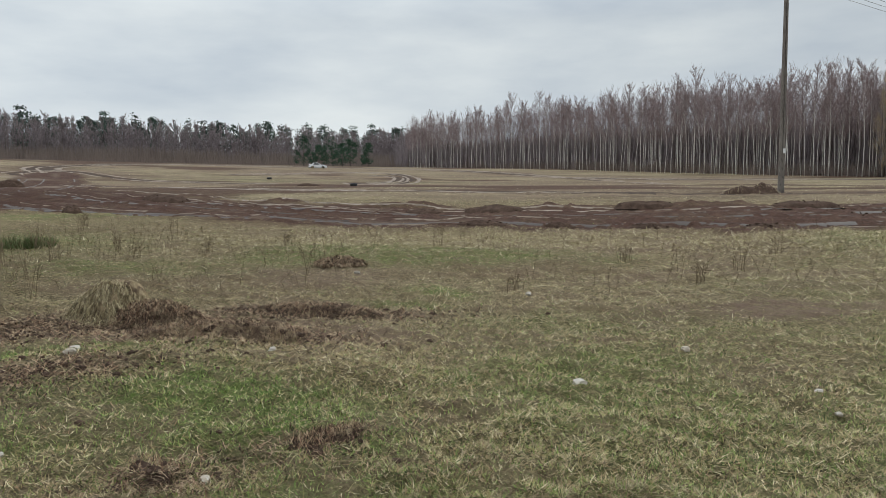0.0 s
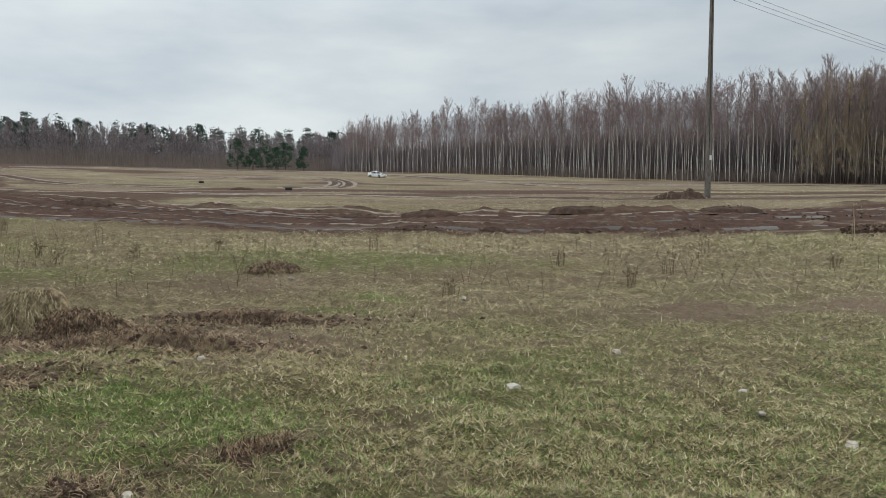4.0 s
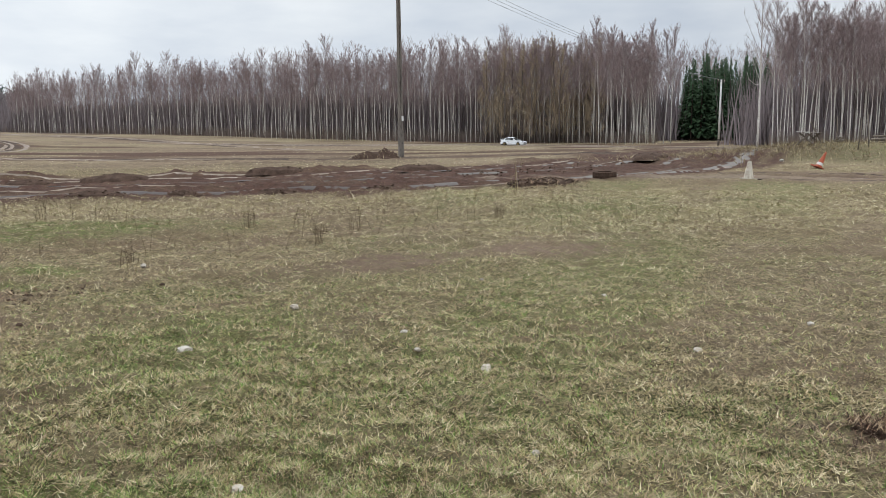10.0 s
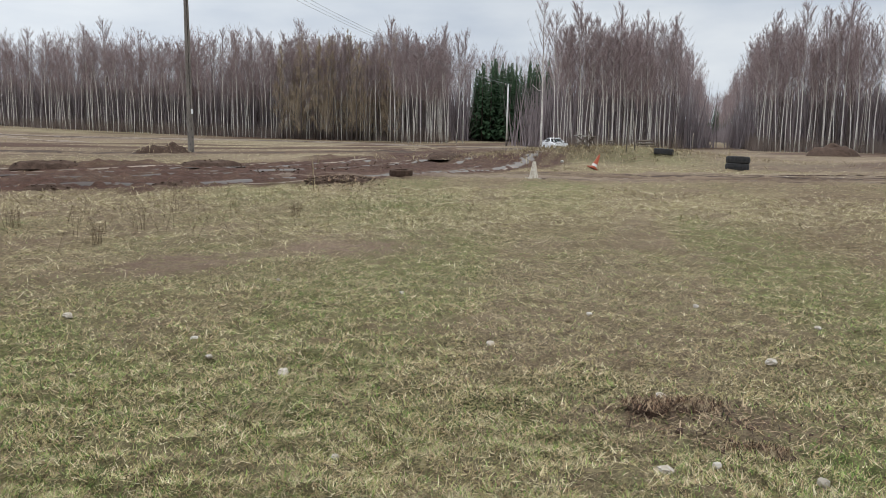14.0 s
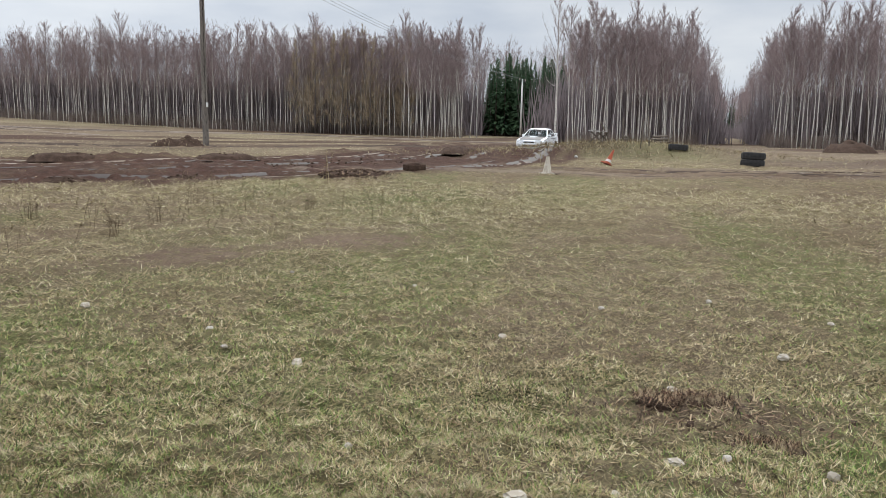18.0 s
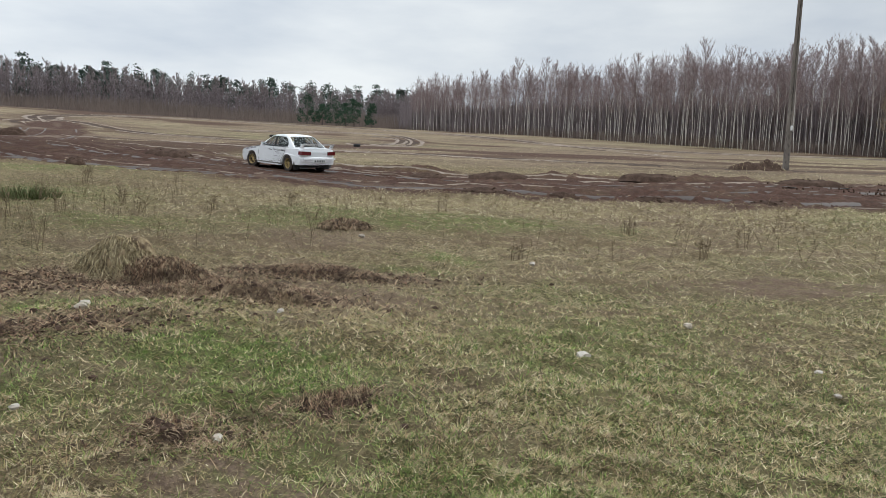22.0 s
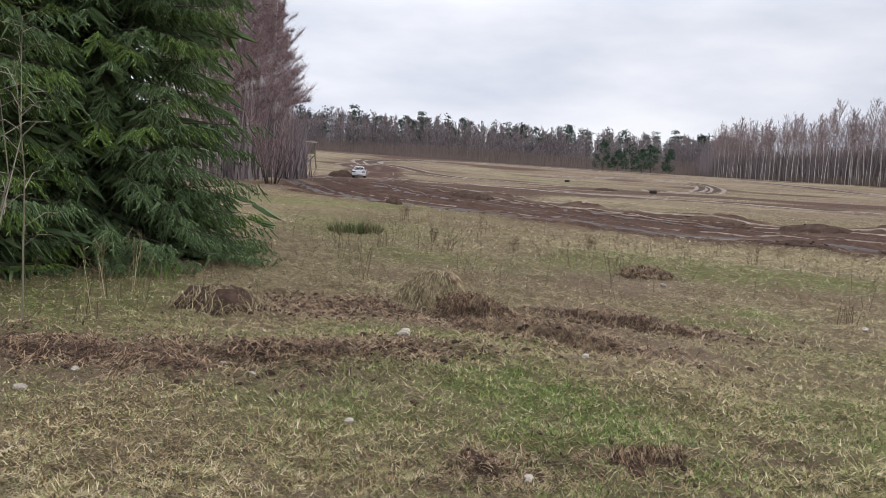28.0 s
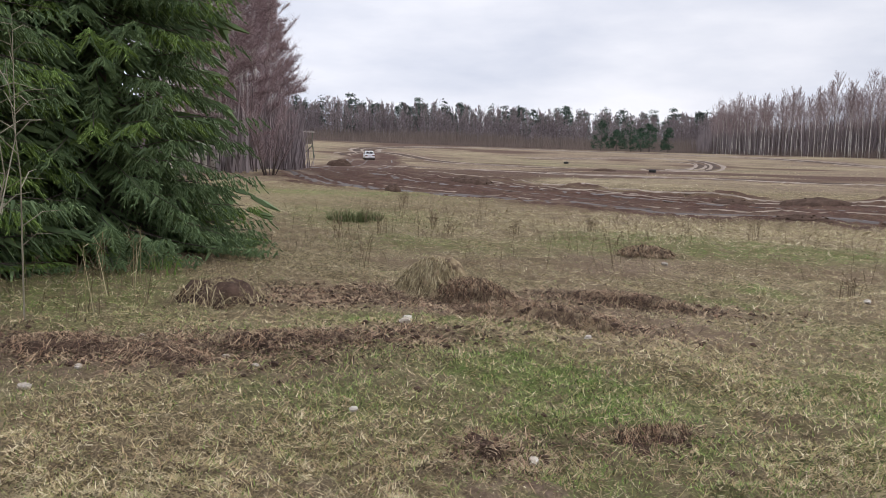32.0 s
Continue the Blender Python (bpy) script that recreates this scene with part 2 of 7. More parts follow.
# ---- mesh helpers ----
class Bits:
    """Collects vertices and faces of one mesh."""

    def __init__(self):
        self.v, self.f = [], []

    def add(self, verts, faces):
        k = len(self.v)
        self.v.extend(verts)
        self.f.extend([tuple(i + k for i in f) for f in faces])

    def tube(self, pts, radii, sides=6, cap=True):
        k = len(self.v)
        pts = [Vector(p) for p in pts]
        for i, p in enumerate(pts):
            d = (pts[min(i + 1, len(pts) - 1)] - pts[max(i - 1, 0)]).normalized()
            a = d.cross(Vector((0.31, 0.95, 0.02))).normalized()
            b = d.cross(a)
            for s in range(sides):
                w = 2 * math.pi * s / sides
                self.v.append(tuple(p + (a * math.cos(w) + b * math.sin(w)) * radii[i]))
        for i in range(len(pts) - 1):
            for s in range(sides):
                s2 = (s + 1) % sides
                self.f.append((k + i * sides + s, k + i * sides + s2, k + (i + 1) * sides + s2, k + (i + 1) * sides + s))
        if cap:
            self.f.append(tuple(k + s for s in range(sides))[::-1])
            self.f.append(tuple(k + (len(pts) - 1) * sides + s for s in range(sides)))

    def box(self, cx, cy, cz, sx, sy, sz, m=None):
        vs = [Vector((cx + dx * sx / 2, cy + dy * sy / 2, cz + dz * sz / 2)) for dz in (-1, 1) for dy in (-1, 1) for dx in (-1, 1)]
        if m is not None:
            vs = [m @ v for v in vs]
        self.add([tuple(v) for v in vs], [(0, 2, 3, 1), (4, 5, 7, 6), (0, 1, 5, 4), (2, 6, 7, 3), (0, 4, 6, 2), (1, 3, 7, 5)])

    def twig(self, p, q, w):
        p, q = Vector(p), Vector(q)
        d = q - p
        a = d.cross(Vector((random.uniform(-1, 1), random.uniform(-1, 1), random.uniform(-1, 1))))
        a = a.normalized() * w if a.length > 1e-6 else Vector((w, 0, 0))
        self.add([tuple(p - a), tuple(p + a), tuple(q)], [(0, 1, 2)])

    def spindle(self, p, mid, q, w):
        """A three-sided finger pointed at both ends."""
        d = (q - p).normalized()
        a = d.cross(Vector((0.31, 0.95, 0.02))).normalized() * w
        b = d.cross(a)
        k = len(self.v)
        self.v += [tuple(p), tuple(mid + a), tuple(mid - 0.5 * a + 0.87 * b), tuple(mid - 0.5 * a - 0.87 * b), tuple(q)]
        self.f += [(k, k + 1, k + 2), (k, k + 2, k + 3), (k, k + 3, k + 1), (k + 4, k + 2, k + 1), (k + 4, k + 3, k + 2), (k + 4, k + 1, k + 3)]

    def mesh(self, name, mat=None, smooth=False):
        me = bpy.data.meshes.new(name)
        me.from_pydata([tuple(v) for v in self.v], [], self.f)
        if mat:
            me.materials.append(mat)
        if smooth:
            me.polygons.foreach_set("use_smooth", [True] * len(me.polygons))
        me.update()
        return me


def mesh_np(name, verts, faces, mat):
    """A mesh from arrays of vertices and equal-sized faces."""
    me = bpy.data.meshes.new(name)
    n = faces.shape[1]
    me.vertices.add(len(verts))
    me.vertices.foreach_set("co", np.asarray(verts, np.float32).ravel())
    me.loops.add(faces.size)
    me.loops.foreach_set("vertex_index", np.asarray(faces, np.int32).ravel())
    me.polygons.add(len(faces))
    me.polygons.foreach_set("loop_start", np.arange(0, faces.size, n, dtype=np.int32))
    me.materials.append(mat)
    me.update(calc_edges=True)
    return me


def part(name, data, parent, label="", m=None):
    """One mesh object under a thing or under a part. data: Bits' mesh or a bmesh already made into a mesh."""
    ob = new(name, data)
    ob.parent = parent
    if m is not None:
        ob.matrix_basis = m
    return tagged(ob, label) if label else ob


def thing(name, m, label, category, group=""):
    ob = new(name)
    ob.empty_display_size = 0.2
    ob.matrix_basis = m
    return tagged(ob, label, category, group)


# ---- the lie of the land ----
def sm(a, b, v):
    t = np.clip((v - a) / (b - a), 0, 1)
    return t * t * (3 - 2 * t)


def value_noise(x, y, s=0.0):
    xi, yi = np.floor(x), np.floor(y)
    fx, fy = x - xi, y - yi
    fx, fy = fx * fx * (3 - 2 * fx), fy * fy * (3 - 2 * fy)

    def h(a, b):
        w = np.sin(a * 127.1 + b * 311.7 + s * 74.7) * 43758.5453
        return w - np.floor(w)
    return (h(xi, yi) * (1 - fx) + h(xi + 1, yi) * fx) * (1 - fy) + (h(xi, yi + 1) * (1 - fx) + h(xi + 1, yi + 1) * fx) * fy


def hump(x, y, cx, cy, rx, ry, turn=0.0):
    c, s = math.cos(radians(turn)), math.sin(radians(turn))
    u, v = (x - cx) * c + (y - cy) * s, -(x - cx) * s + (y - cy) * c
    return np.exp(-(u / rx) ** 2 - (v / ry) ** 2)


def land(x, y):
    """Height of the ground without its small lumps."""
    x, y = np.asarray(x, float), np.asarray(y, float)
    d = np.hypot(x, y)
    az = np.clip(np.degrees(np.arctan2(-x, y)), -70, 70)
    z = 0.62 * sm(8, 26, d) + 0.45 * sm(26, 60, d) - 0.28 * hump(x, y, -6, 28.5, 8, 5)
    z = z + (4.0 + 0.055 * az + 0.0003 * az * az) * sm(90, 240, d)
    z = z + 0.8 * hump(x, y, 27.4, 29.4, 6.5, 2.8, -42)
    return z + 0.3 * hump(x, y, -3.2, 4.8, 2.4, 2.2)


def along(x, y, pts):
    """Distance to a line of points, signed to its left, and the length run along it."""
    best, side, run = np.full(np.shape(x), 1e9), np.zeros(np.shape(x)), np.zeros(np.shape(x))
    done = 0.0
    for (ax, ay), (bx, by) in zip(pts[:-1], pts[1:]):
        ux, uy = bx - ax, by - ay
        n = math.hypot(ux, uy)
        t = np.clip(((x - ax) * ux + (y - ay) * uy) / (n * n), 0, 1)
        dx, dy = x - ax - t * ux, y - ay - t * uy
        dd = np.hypot(dx, dy)
        near = dd < best
        best = np.where(near, dd, best)
        side = np.where(near, np.sign(ux * dy - uy * dx) * dd, side)
        run = np.where(near, done + t * n, run)
        done += n
    return side, run


def spline(pts, n=6):
    """A smooth line through the points."""
    out = []
    p = [pts[0]] + list(pts) + [pts[-1]]
    for i in range(1, len(p) - 2):
        for k in range(n):
            t = k / n
            out.append(tuple(0.5 * (2 * p[i][j] + (p[i + 1][j] - p[i - 1][j]) * t + (2 * p[i - 1][j] - 5 * p[i][j] + 4 * p[i + 1][j] - p[i + 2][j]) * t * t
                                    + (3 * p[i][j] - p[i - 1][j] - 3 * p[i + 1][j] + p[i + 2][j]) * t ** 3) for j in (0, 1)))
    return out + [tuple(pts[-1])]


# The race track: it comes from the far woods on the right, runs past the camera and curves away up the left side.
ROAD = spline([(62, 78), (48, 62), (33, 47), (24.4, 37), (19, 32), (13.5, 27.8), (6, 25.4), (-2, 25.0), (-12, 26.4), (-21, 30), (-31.7, 39), (-44.7, 52), (-57, 70), (-75, 96), (-92, 118)], 4)
CROSSING = spline([(10, 24.5), (14, 21.5), (18.5, 18.5), (24, 15), (34, 9), (60, 0)], 4)
FAR_LOOP = spline([(-92, 118), (-104, 132), (-106, 156), (-96, 174), (-75, 183), (-60, 185), (-45, 184), (-33, 180), (-19, 166), (-8.5, 150), (2, 139), (12, 134), (22, 131), (35, 129), (47, 122), (54, 105), (56, 90), (58.5, 81), (55, 70), (46, 60)], 4)
CURL = spline([(-66, 134), (-58, 143), (-52, 153), (-46, 156), (-40, 152), (-33.5, 138), (-29, 120), (-27, 106), (-30, 102), (-34, 110)], 4)
CURL_IN = spline([(-45, 146), (-41, 144.5), (-36.5, 140), (-32.5, 130), (-30, 115), (-31, 108)], 4)
SIDE = spline([(32, 51), (25, 47.5), (17, 45), (8, 44), (0, 46), (-10, 49), (-21, 50), (-27, 56), (-40, 69), (-52, 78), (-66, 88)], 4)
VEE = spline([(-90, 108), (-94.5, 113), (-96, 120), (-92.6, 124), (-86, 120.5), (-74, 110.6), (-64.6, 105), (-57, 103), (-48, 100), (-42, 99)], 4)
SPUR = spline([(-45, 186), (-33, 181), (-20, 167), (-9, 149), (0, 132), (6.4, 112), (9, 100)], 4)


def ground_cover(x, y):
    """Lumps on the ground and what covers it: height, mud, pale ruts, bare soil, greenness, straw."""
    d = np.hypot(x, y)
    n1, n2, n3 = value_noise(x * 0.35, y * 0.35, 1), value_noise(x * 1.3, y * 1.3, 2), value_noise(x * 4.1, y * 4.1, 3)
    n4 = value_noise(x * 11, y * 11, 4)
    n5 = value_noise(x * 24, y * 24, 21)
    z = 0.10 * (n1 - 0.5) + 0.07 * (n2 - 0.5) + 0.06 * (n3 - 0.5) + 0.055 * (n4 - 0.5) + 0.03 * (n5 - 0.5)
    z = z * (1 - 0.9 * sm(35, 70, d))
    mud, pale, bare, green = np.zeros_like(x), np.zeros_like(x), np.zeros_like(x), np.zeros_like(x)
    # the churned main track
    s, run = along(x, y, ROAD)
    wob = 1.6 * (value_noise(run * 0.12, s * 0 + 1, 5) - 0.5) + 0.9 * (value_noise(run * 0.5, s * 0, 6) - 0.5)
    half = 5.5 + 0.5 * (s < 0) + 0.7 * wob - 1.3 * sm(60, 110, np.abs(run - 75))
    inside = 1 - sm(half - 0.5, half + 0.6, np.abs(s))
    mud = np.maximum(mud, inside * (0.9 + 0.1 * sm(0.3, 0.6, n2)))
    ruts = np.zeros_like(x)
    for k, (o, w) in enumerate(((-4.0, 0.3), (-2.6, 0.25), (-0.9, 0.28), (0.8, 0.3), (3.0, 0.4), (4.2, 0.35))):
        oo = o + 0.7 * (value_noise(run * 0.09, s * 0 + k, 7) - 0.5)
        g = np.exp(-((s - oo) / w) ** 2)
        ruts += g
        wet = g * sm(0.5, 0.72, value_noise(run * 0.16 + 9 * k, s * 0 + k, 8))
        pale = np.maximum(pale, wet * (0.5 if k in (4, 5) else 0.22))
    z = z - inside * (0.06 + 0.10 * ruts) + inside * (0.03 * (n3 - 0.5) + 0.03 * (n4 - 0.5))
    berm = np.exp(-((np.abs(s) - half - 0.4) / 0.55) ** 2)
    z = z + berm * (0.03 + 0.15 * (s < 0)) * (0.0 + sm(0.4, 0.85, value_noise(run * 0.35, np.sign(s), 9))) * (0.6 + 0.8 * n3)
    mud = np.maximum(mud, berm * sm(0.35, 0.7, value_noise(run * 0.35, np.sign(s), 9)))
    # the trodden crossing on the right
    s, run = along(x, y, CROSSING)
    g = 1 - sm(1.6, 4.2, np.abs(s) + 1.2 * (n1 - 0.5))
    bare = np.maximum(bare, g * 0.9)
    for k, o in enumerate((-1.9, -0.4, 1.2, 2.5)):
        r = np.exp(-((s - o - 0.5 * (value_noise(run * 0.1, s * 0 + k, 11) - 0.5)) / 0.28) ** 2)
        mud = np.maximum(mud, 0.8 * r * sm(0.35, 0.6, value_noise(run * 0.2, s * 0 + k, 12)))
        pale = np.maximum(pale, 0.5 * np.exp(-((s - o - 0.5) / 0.3) ** 2) * sm(0.4, 0.7, value_noise(run * 0.15, s * 0 + k, 13)))
        z = z - 0.07 * r
    # grey trodden yard on the right, brown worn field beyond the track
    bare = np.maximum(bare, 0.95 * sm(28, 34, d) * (1 - sm(100, 125, d)) * sm(17.5, 22, x - 0.35 * y) * (0.75 + 0.25 * sm(0.15, 0.4, n1)))
    bare = np.maximum(bare, sm(31, 40, d) * (0.3 + 0.65 * sm(0.3, 0.6, 0.6 * value_noise(x * 0.05, y * 0.11, 18) + 0.4 * value_noise(x * 0.17, y * 0.4, 19))))
    # worn loops over the far field
    for line, wd, a in ((FAR_LOOP, 5.0, 0.8), (CURL, 3.0, 0.6), (SIDE, 2.6, 0.75), (VEE, 2.4, 0.85), (SPUR, 2.2, 0.5)):
        s, run = along(x, y, line)
        mud = np.maximum(mud, a * sm(38, 48, d) * np.exp(-(s / wd) ** 2) * sm(0.2, 0.5, value_noise(run * 0.06, s * 0.1, 41)))
    u, v = 0.97 * x + 0.24 * y, -0.24 * x + 0.97 * y
    mud = np.maximum(mud, 0.85 * sm(34, 42, d) * sm(0.53, 0.62, 0.5 * value_noise(u * 0.022, v * 0.045, 42) + 0.5 * value_noise(u * 0.07, v * 0.12, 43)))
    # old soil patches and dried puddles by the bend
    for cx, cy, rx, ry, tu, a in ((-84, 103, 5, 2.5, -30, 0.9), (-64, 80, 6, 2.5, -35, 0.8), (-60, 75, 3, 1.5, -35, 0.7), (-69, 172, 5, 2, 60, 0.8), (37, 97, 8, 2.0, 40, 0.5)):
        pale = np.maximum(pale, a * sm(0.35, 0.7, value_noise(x * 0.3, y * 0.3, 44)) * np.minimum(1, 1.5 * hump(x, y, cx, cy, rx, ry, tu)))
    yard = sm(30, 36, d) * (1 - sm(100, 125, d)) * sm(19, 25, x - 0.35 * y)
    pale = np.maximum(pale, 0.22 * yard * sm(0.3, 0.65, 0.5 * value_noise(x * 0.1, y * 0.5, 45) + 0.5 * n2))
    # faint lanes where cars have driven over the grass
    lane = value_noise((0.79 * x - 0.62 * y) * 1.0, (0.62 * x + 0.79 * y) * 0.10, 51)
    on = (1 - sm(20, 26, d)) * sm(-3, 1, x)
    # bare plots near the camera and round the dug-over sods
    for cx, cy, rx, ry, tu, a in ((2.2, 9.75, 0.85, 0.62, 20, 1.0), (4.75, 10.2, 1.05, 0.55, -20, 0.95), (3.4, 10.2, 0.9, 0.4, 10, 0.7), (-5.2, 3.7, 2.3, 0.5, 8, 0.8), (-4.0, 4.5, 0.9, 0.35, 30, 0.75), (-5.6, 7.1, 1.7, 0.75, 30, 0.95), (-3.5, 6.7, 1.6, 0.6, 18, 0.9), (-3.2, 8.6, 1.4, 0.5, 5, 0.85),
                                  (-6.2, 3.2, 1.5, 0.6, 10, 0.85), (-3.0, 7.4, 1.6, 0.7, -5, 0.7), (-4.2, 11.4, 1.2, 0.9, 0, 0.7),
                                  (-1.3, 4.2, 1.4, 0.25, 48, 0.5), (3.9, 2.9, 0.8, 0.3, -40, 0.8), (-1.6, 3.0, 0.5, 0.25, 0, 0.9), (14, 26, 4, 2, 20, 0.6)):
        bare = np.maximum(bare, a * np.minimum(1, 1.7 * hump(x, y, cx, cy, rx, ry, tu)))
    n6 = value_noise(x * 0.8 + 5, y * 1.1, 31) * 0.6 + 0.4 * value_noise(x * 2.6, y * 3.1, 32)
    bare = np.maximum(bare, 0.42 * sm(0.58, 0.78, n6) * (1 - sm(16, 26, d)))
    bare = np.maximum(bare, 0.5 * on * sm(0.34, 0.2, lane) * sm(0.3, 0.6, n2))
    # greener stretches
    for cx, cy, rx, ry, tu, a in ((-2.1, 4.3, 1.1, 0.62, -15, 1.0), (-4.3, 5.6, 0.9, 0.5, 0, 0.6), (-0.4, 3.1, 2.2, 0.5, -12, 0.6), (1.0, 8.69, 2.0, 0.8, 10, 0.5), (-2.0, 10.48, 0.5, 0.4, 0, 0.6), (-2.36, 9.3, 0.6, 0.35, 0, 0.6), (3.04, 3.39, 1.0, 0.6, 0, 0.75),
                                  (-4.0, 4.0, 1.3, 0.6, -20, 0.7), (3.6, 2.3, 1.4, 0.6, 20, 0.7), (6.8, 6.8, 4.0, 3.0, 15, 0.36), (-12, 14, 3.0, 2, 0, 0.3),
                                  (-17, 19, 5, 1.8, 30, 0.5), (8, 14, 5, 2, 20, 0.35), (26.5, 27.5, 5.5, 2.2, -42, 0.35), (-40, 110, 40, 9, -10, 0.35), (2, 2.2, 1.5, 0.8, 0, 0.6)):
        green = np.maximum(green, a * np.minimum(1, 1.4 * hump(x, y, cx, cy, rx, ry, tu)))
    green = np.maximum(green, 0.5 * sm(0.55, 0.85, n1) * (1 - sm(12, 30, d)))
    green = np.maximum(green, 0.33 * on * sm(0.5, 0.75, lane)) * (1 - 0.6 * on * sm(0.55, 0.3, lane))
    straw = np.maximum(sm(0.4, 0.75, value_noise(x * 0.12, y * 0.25, 17)) * sm(8, 16, d), 0.9 * sm(13, 18, d) * (1 - sm(19, 23, d)) * sm(-14, -4, x))
    straw = straw * (1 - 0.5 * sm(30, 45, d))
    pale = pale * (1 - 0.3 * n3)
    return z, np.clip(mud, 0, 1), np.clip(pale, 0, 1), bare, green, straw


COVER = {}


def looked_up(x, y):
    """Height and cover from the ground sheet's own grid: height between its points, cover at the nearest."""
    rad, az = COVER["rad"], COVER["az"]
    r, a = np.hypot(x, y), np.arctan2(-x, y)
    i = np.clip(np.searchsorted(rad, r) - 1, 0, len(rad) - 2)
    j = np.clip(np.searchsorted(az, a) - 1, 0, len(az) - 2)
    u, v = np.clip((r - rad[i]) / (rad[i + 1] - rad[i]), 0, 1), np.clip((a - az[j]) / (az[j + 1] - az[j]), 0, 1)
    g = COVER["z"]
    z = (g[i, j] * (1 - u) + g[i + 1, j] * u) * (1 - v) + (g[i, j + 1] * (1 - u) + g[i + 1, j + 1] * u) * v
    k, l = i + (u > 0.5), j + (v > 0.5)
    return (z, *(COVER[n][k, l] for n in ("mud", "pale", "bare", "green", "straw")))


def ground_z(x, y):
    return looked_up(np.atleast_1d(np.asarray(x, float)), np.atleast_1d(np.asarray(y, float)))[0]


def gz(x, y):
    return float(ground_z(x, y)[0])


def build_ground():
    rad = [0.002, 0.12, 0.25]
    while rad[-1] < 1500:
        rad.append(rad[-1] * (1.0125 if 1.5 < rad[-1] < 70 else 1.022 if 70 <= rad[-1] < 320 else 1.05))
    rad = np.array(rad)
    az = np.radians(np.concatenate([np.arange(-72, 72, 0.34), np.arange(72, 288, 4.0)]))
    R, A = np.meshgrid(rad, az, indexing="ij")
    x, y = -R * np.sin(A), R * np.cos(A)
    z, mud, pale, bare, green, straw = ground_cover(x, y)
    z = z + land(x, y)
    COVER.update(rad=rad, az=az, z=z, mud=mud, pale=pale, bare=bare, green=green, straw=straw)
    nr, na = R.shape
    verts = np.stack([x, y, z], -1).reshape(-1, 3)
    i = np.arange(nr * na).reshape(nr, na)
    j = np.roll(i, -1, axis=1)
    faces = np.stack([i[:-1], i[1:], j[1:], j[:-1]], -1).reshape(-1, 4)
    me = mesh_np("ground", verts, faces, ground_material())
    me.polygons.foreach_set("use_smooth", np.ones(len(me.polygons), bool))
    worn = sm(31, 42, np.hypot(x, y))
    for name, val in (("worn", worn), ("mud", mud), ("pale", pale), ("bare", bare), ("green", green), ("straw", straw)):
        at = me.attributes.new(name, "FLOAT", "POINT")
        at.data.foreach_set("value", val.ravel().astype(np.float32))
    ob = new("ground", me)
    tagged(ob, "rough meadow of matted dry grass with muddy rutted race track", "ground", kind="structure")


build_ground()


# ---- worn wheel tracks on the far field, laid as thin spreads of soil ----
def track_ribbon(line, off, width, seed, lift, gaps, mat, label):
    V, F = [], []
    rs = np.random.default_rng(seed)
    pts = []
    for (ax, ay), (bx, by) in zip(line[:-1], line[1:]):
        n = max(2, int(math.hypot(bx - ax, by - ay) / 0.7))
        pts += [(ax + (bx - ax) * k / n, ay + (by - ay) * k / n) for k in range(n)]
    pts = np.array(pts)
    run = np.concatenate([[0], np.cumsum(np.hypot(*np.diff(pts, axis=0).T))])
    d = np.gradient(pts, axis=0)
    d /= np.hypot(d[:, 0], d[:, 1])[:, None] + 1e-9
    side = np.stack([-d[:, 1], d[:, 0]], 1)
    wob = off + 0.5 * (value_noise(run * 0.08, run * 0 + seed, seed) - 0.5)
    w = width * (0.25 + 0.9 * value_noise(run * 0.25, run * 0 + 3, seed + 1) + 0.6 * value_noise(run * 0.9, run * 0 + 3, seed + 5))
    keep = value_noise(run * 0.07, run * 0 + 7, seed + 2)
    on = keep > gaps
    w = w * (0.05 + sm(gaps, gaps + 0.16, keep))
    for i in range(len(pts)):
        for e in (-0.5, 0.0, 0.5):
            p = pts[i] + side[i] * (wob[i] + e * w[i])
            V.append((p[0], p[1], float(ground_z(p[0], p[1])[0]) + (lift if e == 0 else -0.5 * lift)))
    F = [(3 * i + k, 3 * i + k + 1, 3 * i + k + 4, 3 * i + k + 3) for i in range(len(pts) - 1) if on[i] and on[i + 1] for k in (0, 1)]
    if F:
        me = mesh_np("wheel_track", np.array(V), np.array(F)[:, ::-1], mat)
        tagged(new("wheel_track", me), label, "wheel track", kind="structure")


TRACK_MUD = varied("track_mud", (0.05, 0.034, 0.026), (0.085, 0.06, 0.045), 0.6, 0.95, spec=0.05, c=(0.035, 0.025, 0.019), cscale=3)
DARK_MUD = varied("dark_mud", (0.030, 0.019, 0.014), (0.046, 0.030, 0.023), 1.5, 0.6, spec=0.3, c=(0.06, 0.042, 0.032), cscale=7)
TRACK_PALE = varied("track_pale_soil", (0.25, 0.20, 0.16), (0.13, 0.10, 0.078), 0.9, 0.9, spec=0.1, c=(0.31, 0.26, 0.215), cscale=2)
for n, (line, dark, dw, dg, offs, pw, pg) in enumerate((
        (FAR_LOOP, 0.0, 7.0, 0.2, (-3.0, 0.2, 2.4), 1.5, 0.35), (CURL, 0.4, 2.6, 0.1, (-1.9, 0.2, 2.0), 0.9, 0.2), (CURL_IN, 0.0, 1.6, 0.2, (-1.0, 0.9), 0.8, 0.2),
        (SIDE, 0.0, 3.6, 0.34, (-1.3, 1.0), 0.6, 0.5), (VEE, 0.0, 2.8, 0.12, (-1.4, 1.5), 0.9, 0.3), (SPUR, -0.8, 1.8, 0.2, (0.7, 2.6), 1.1, 0.15))):
    track_ribbon(line, dark, dw, 50 + n, 0.02, dg, TRACK_MUD, "dark muddy wheel track across the far field")
    for m, o in enumerate(offs):
        track_ribbon(line, o, pw, 60 + 4 * n + m, 0.045 + 0.006 * m, pg, TRACK_PALE, "pale dried wheel rut across the far field")
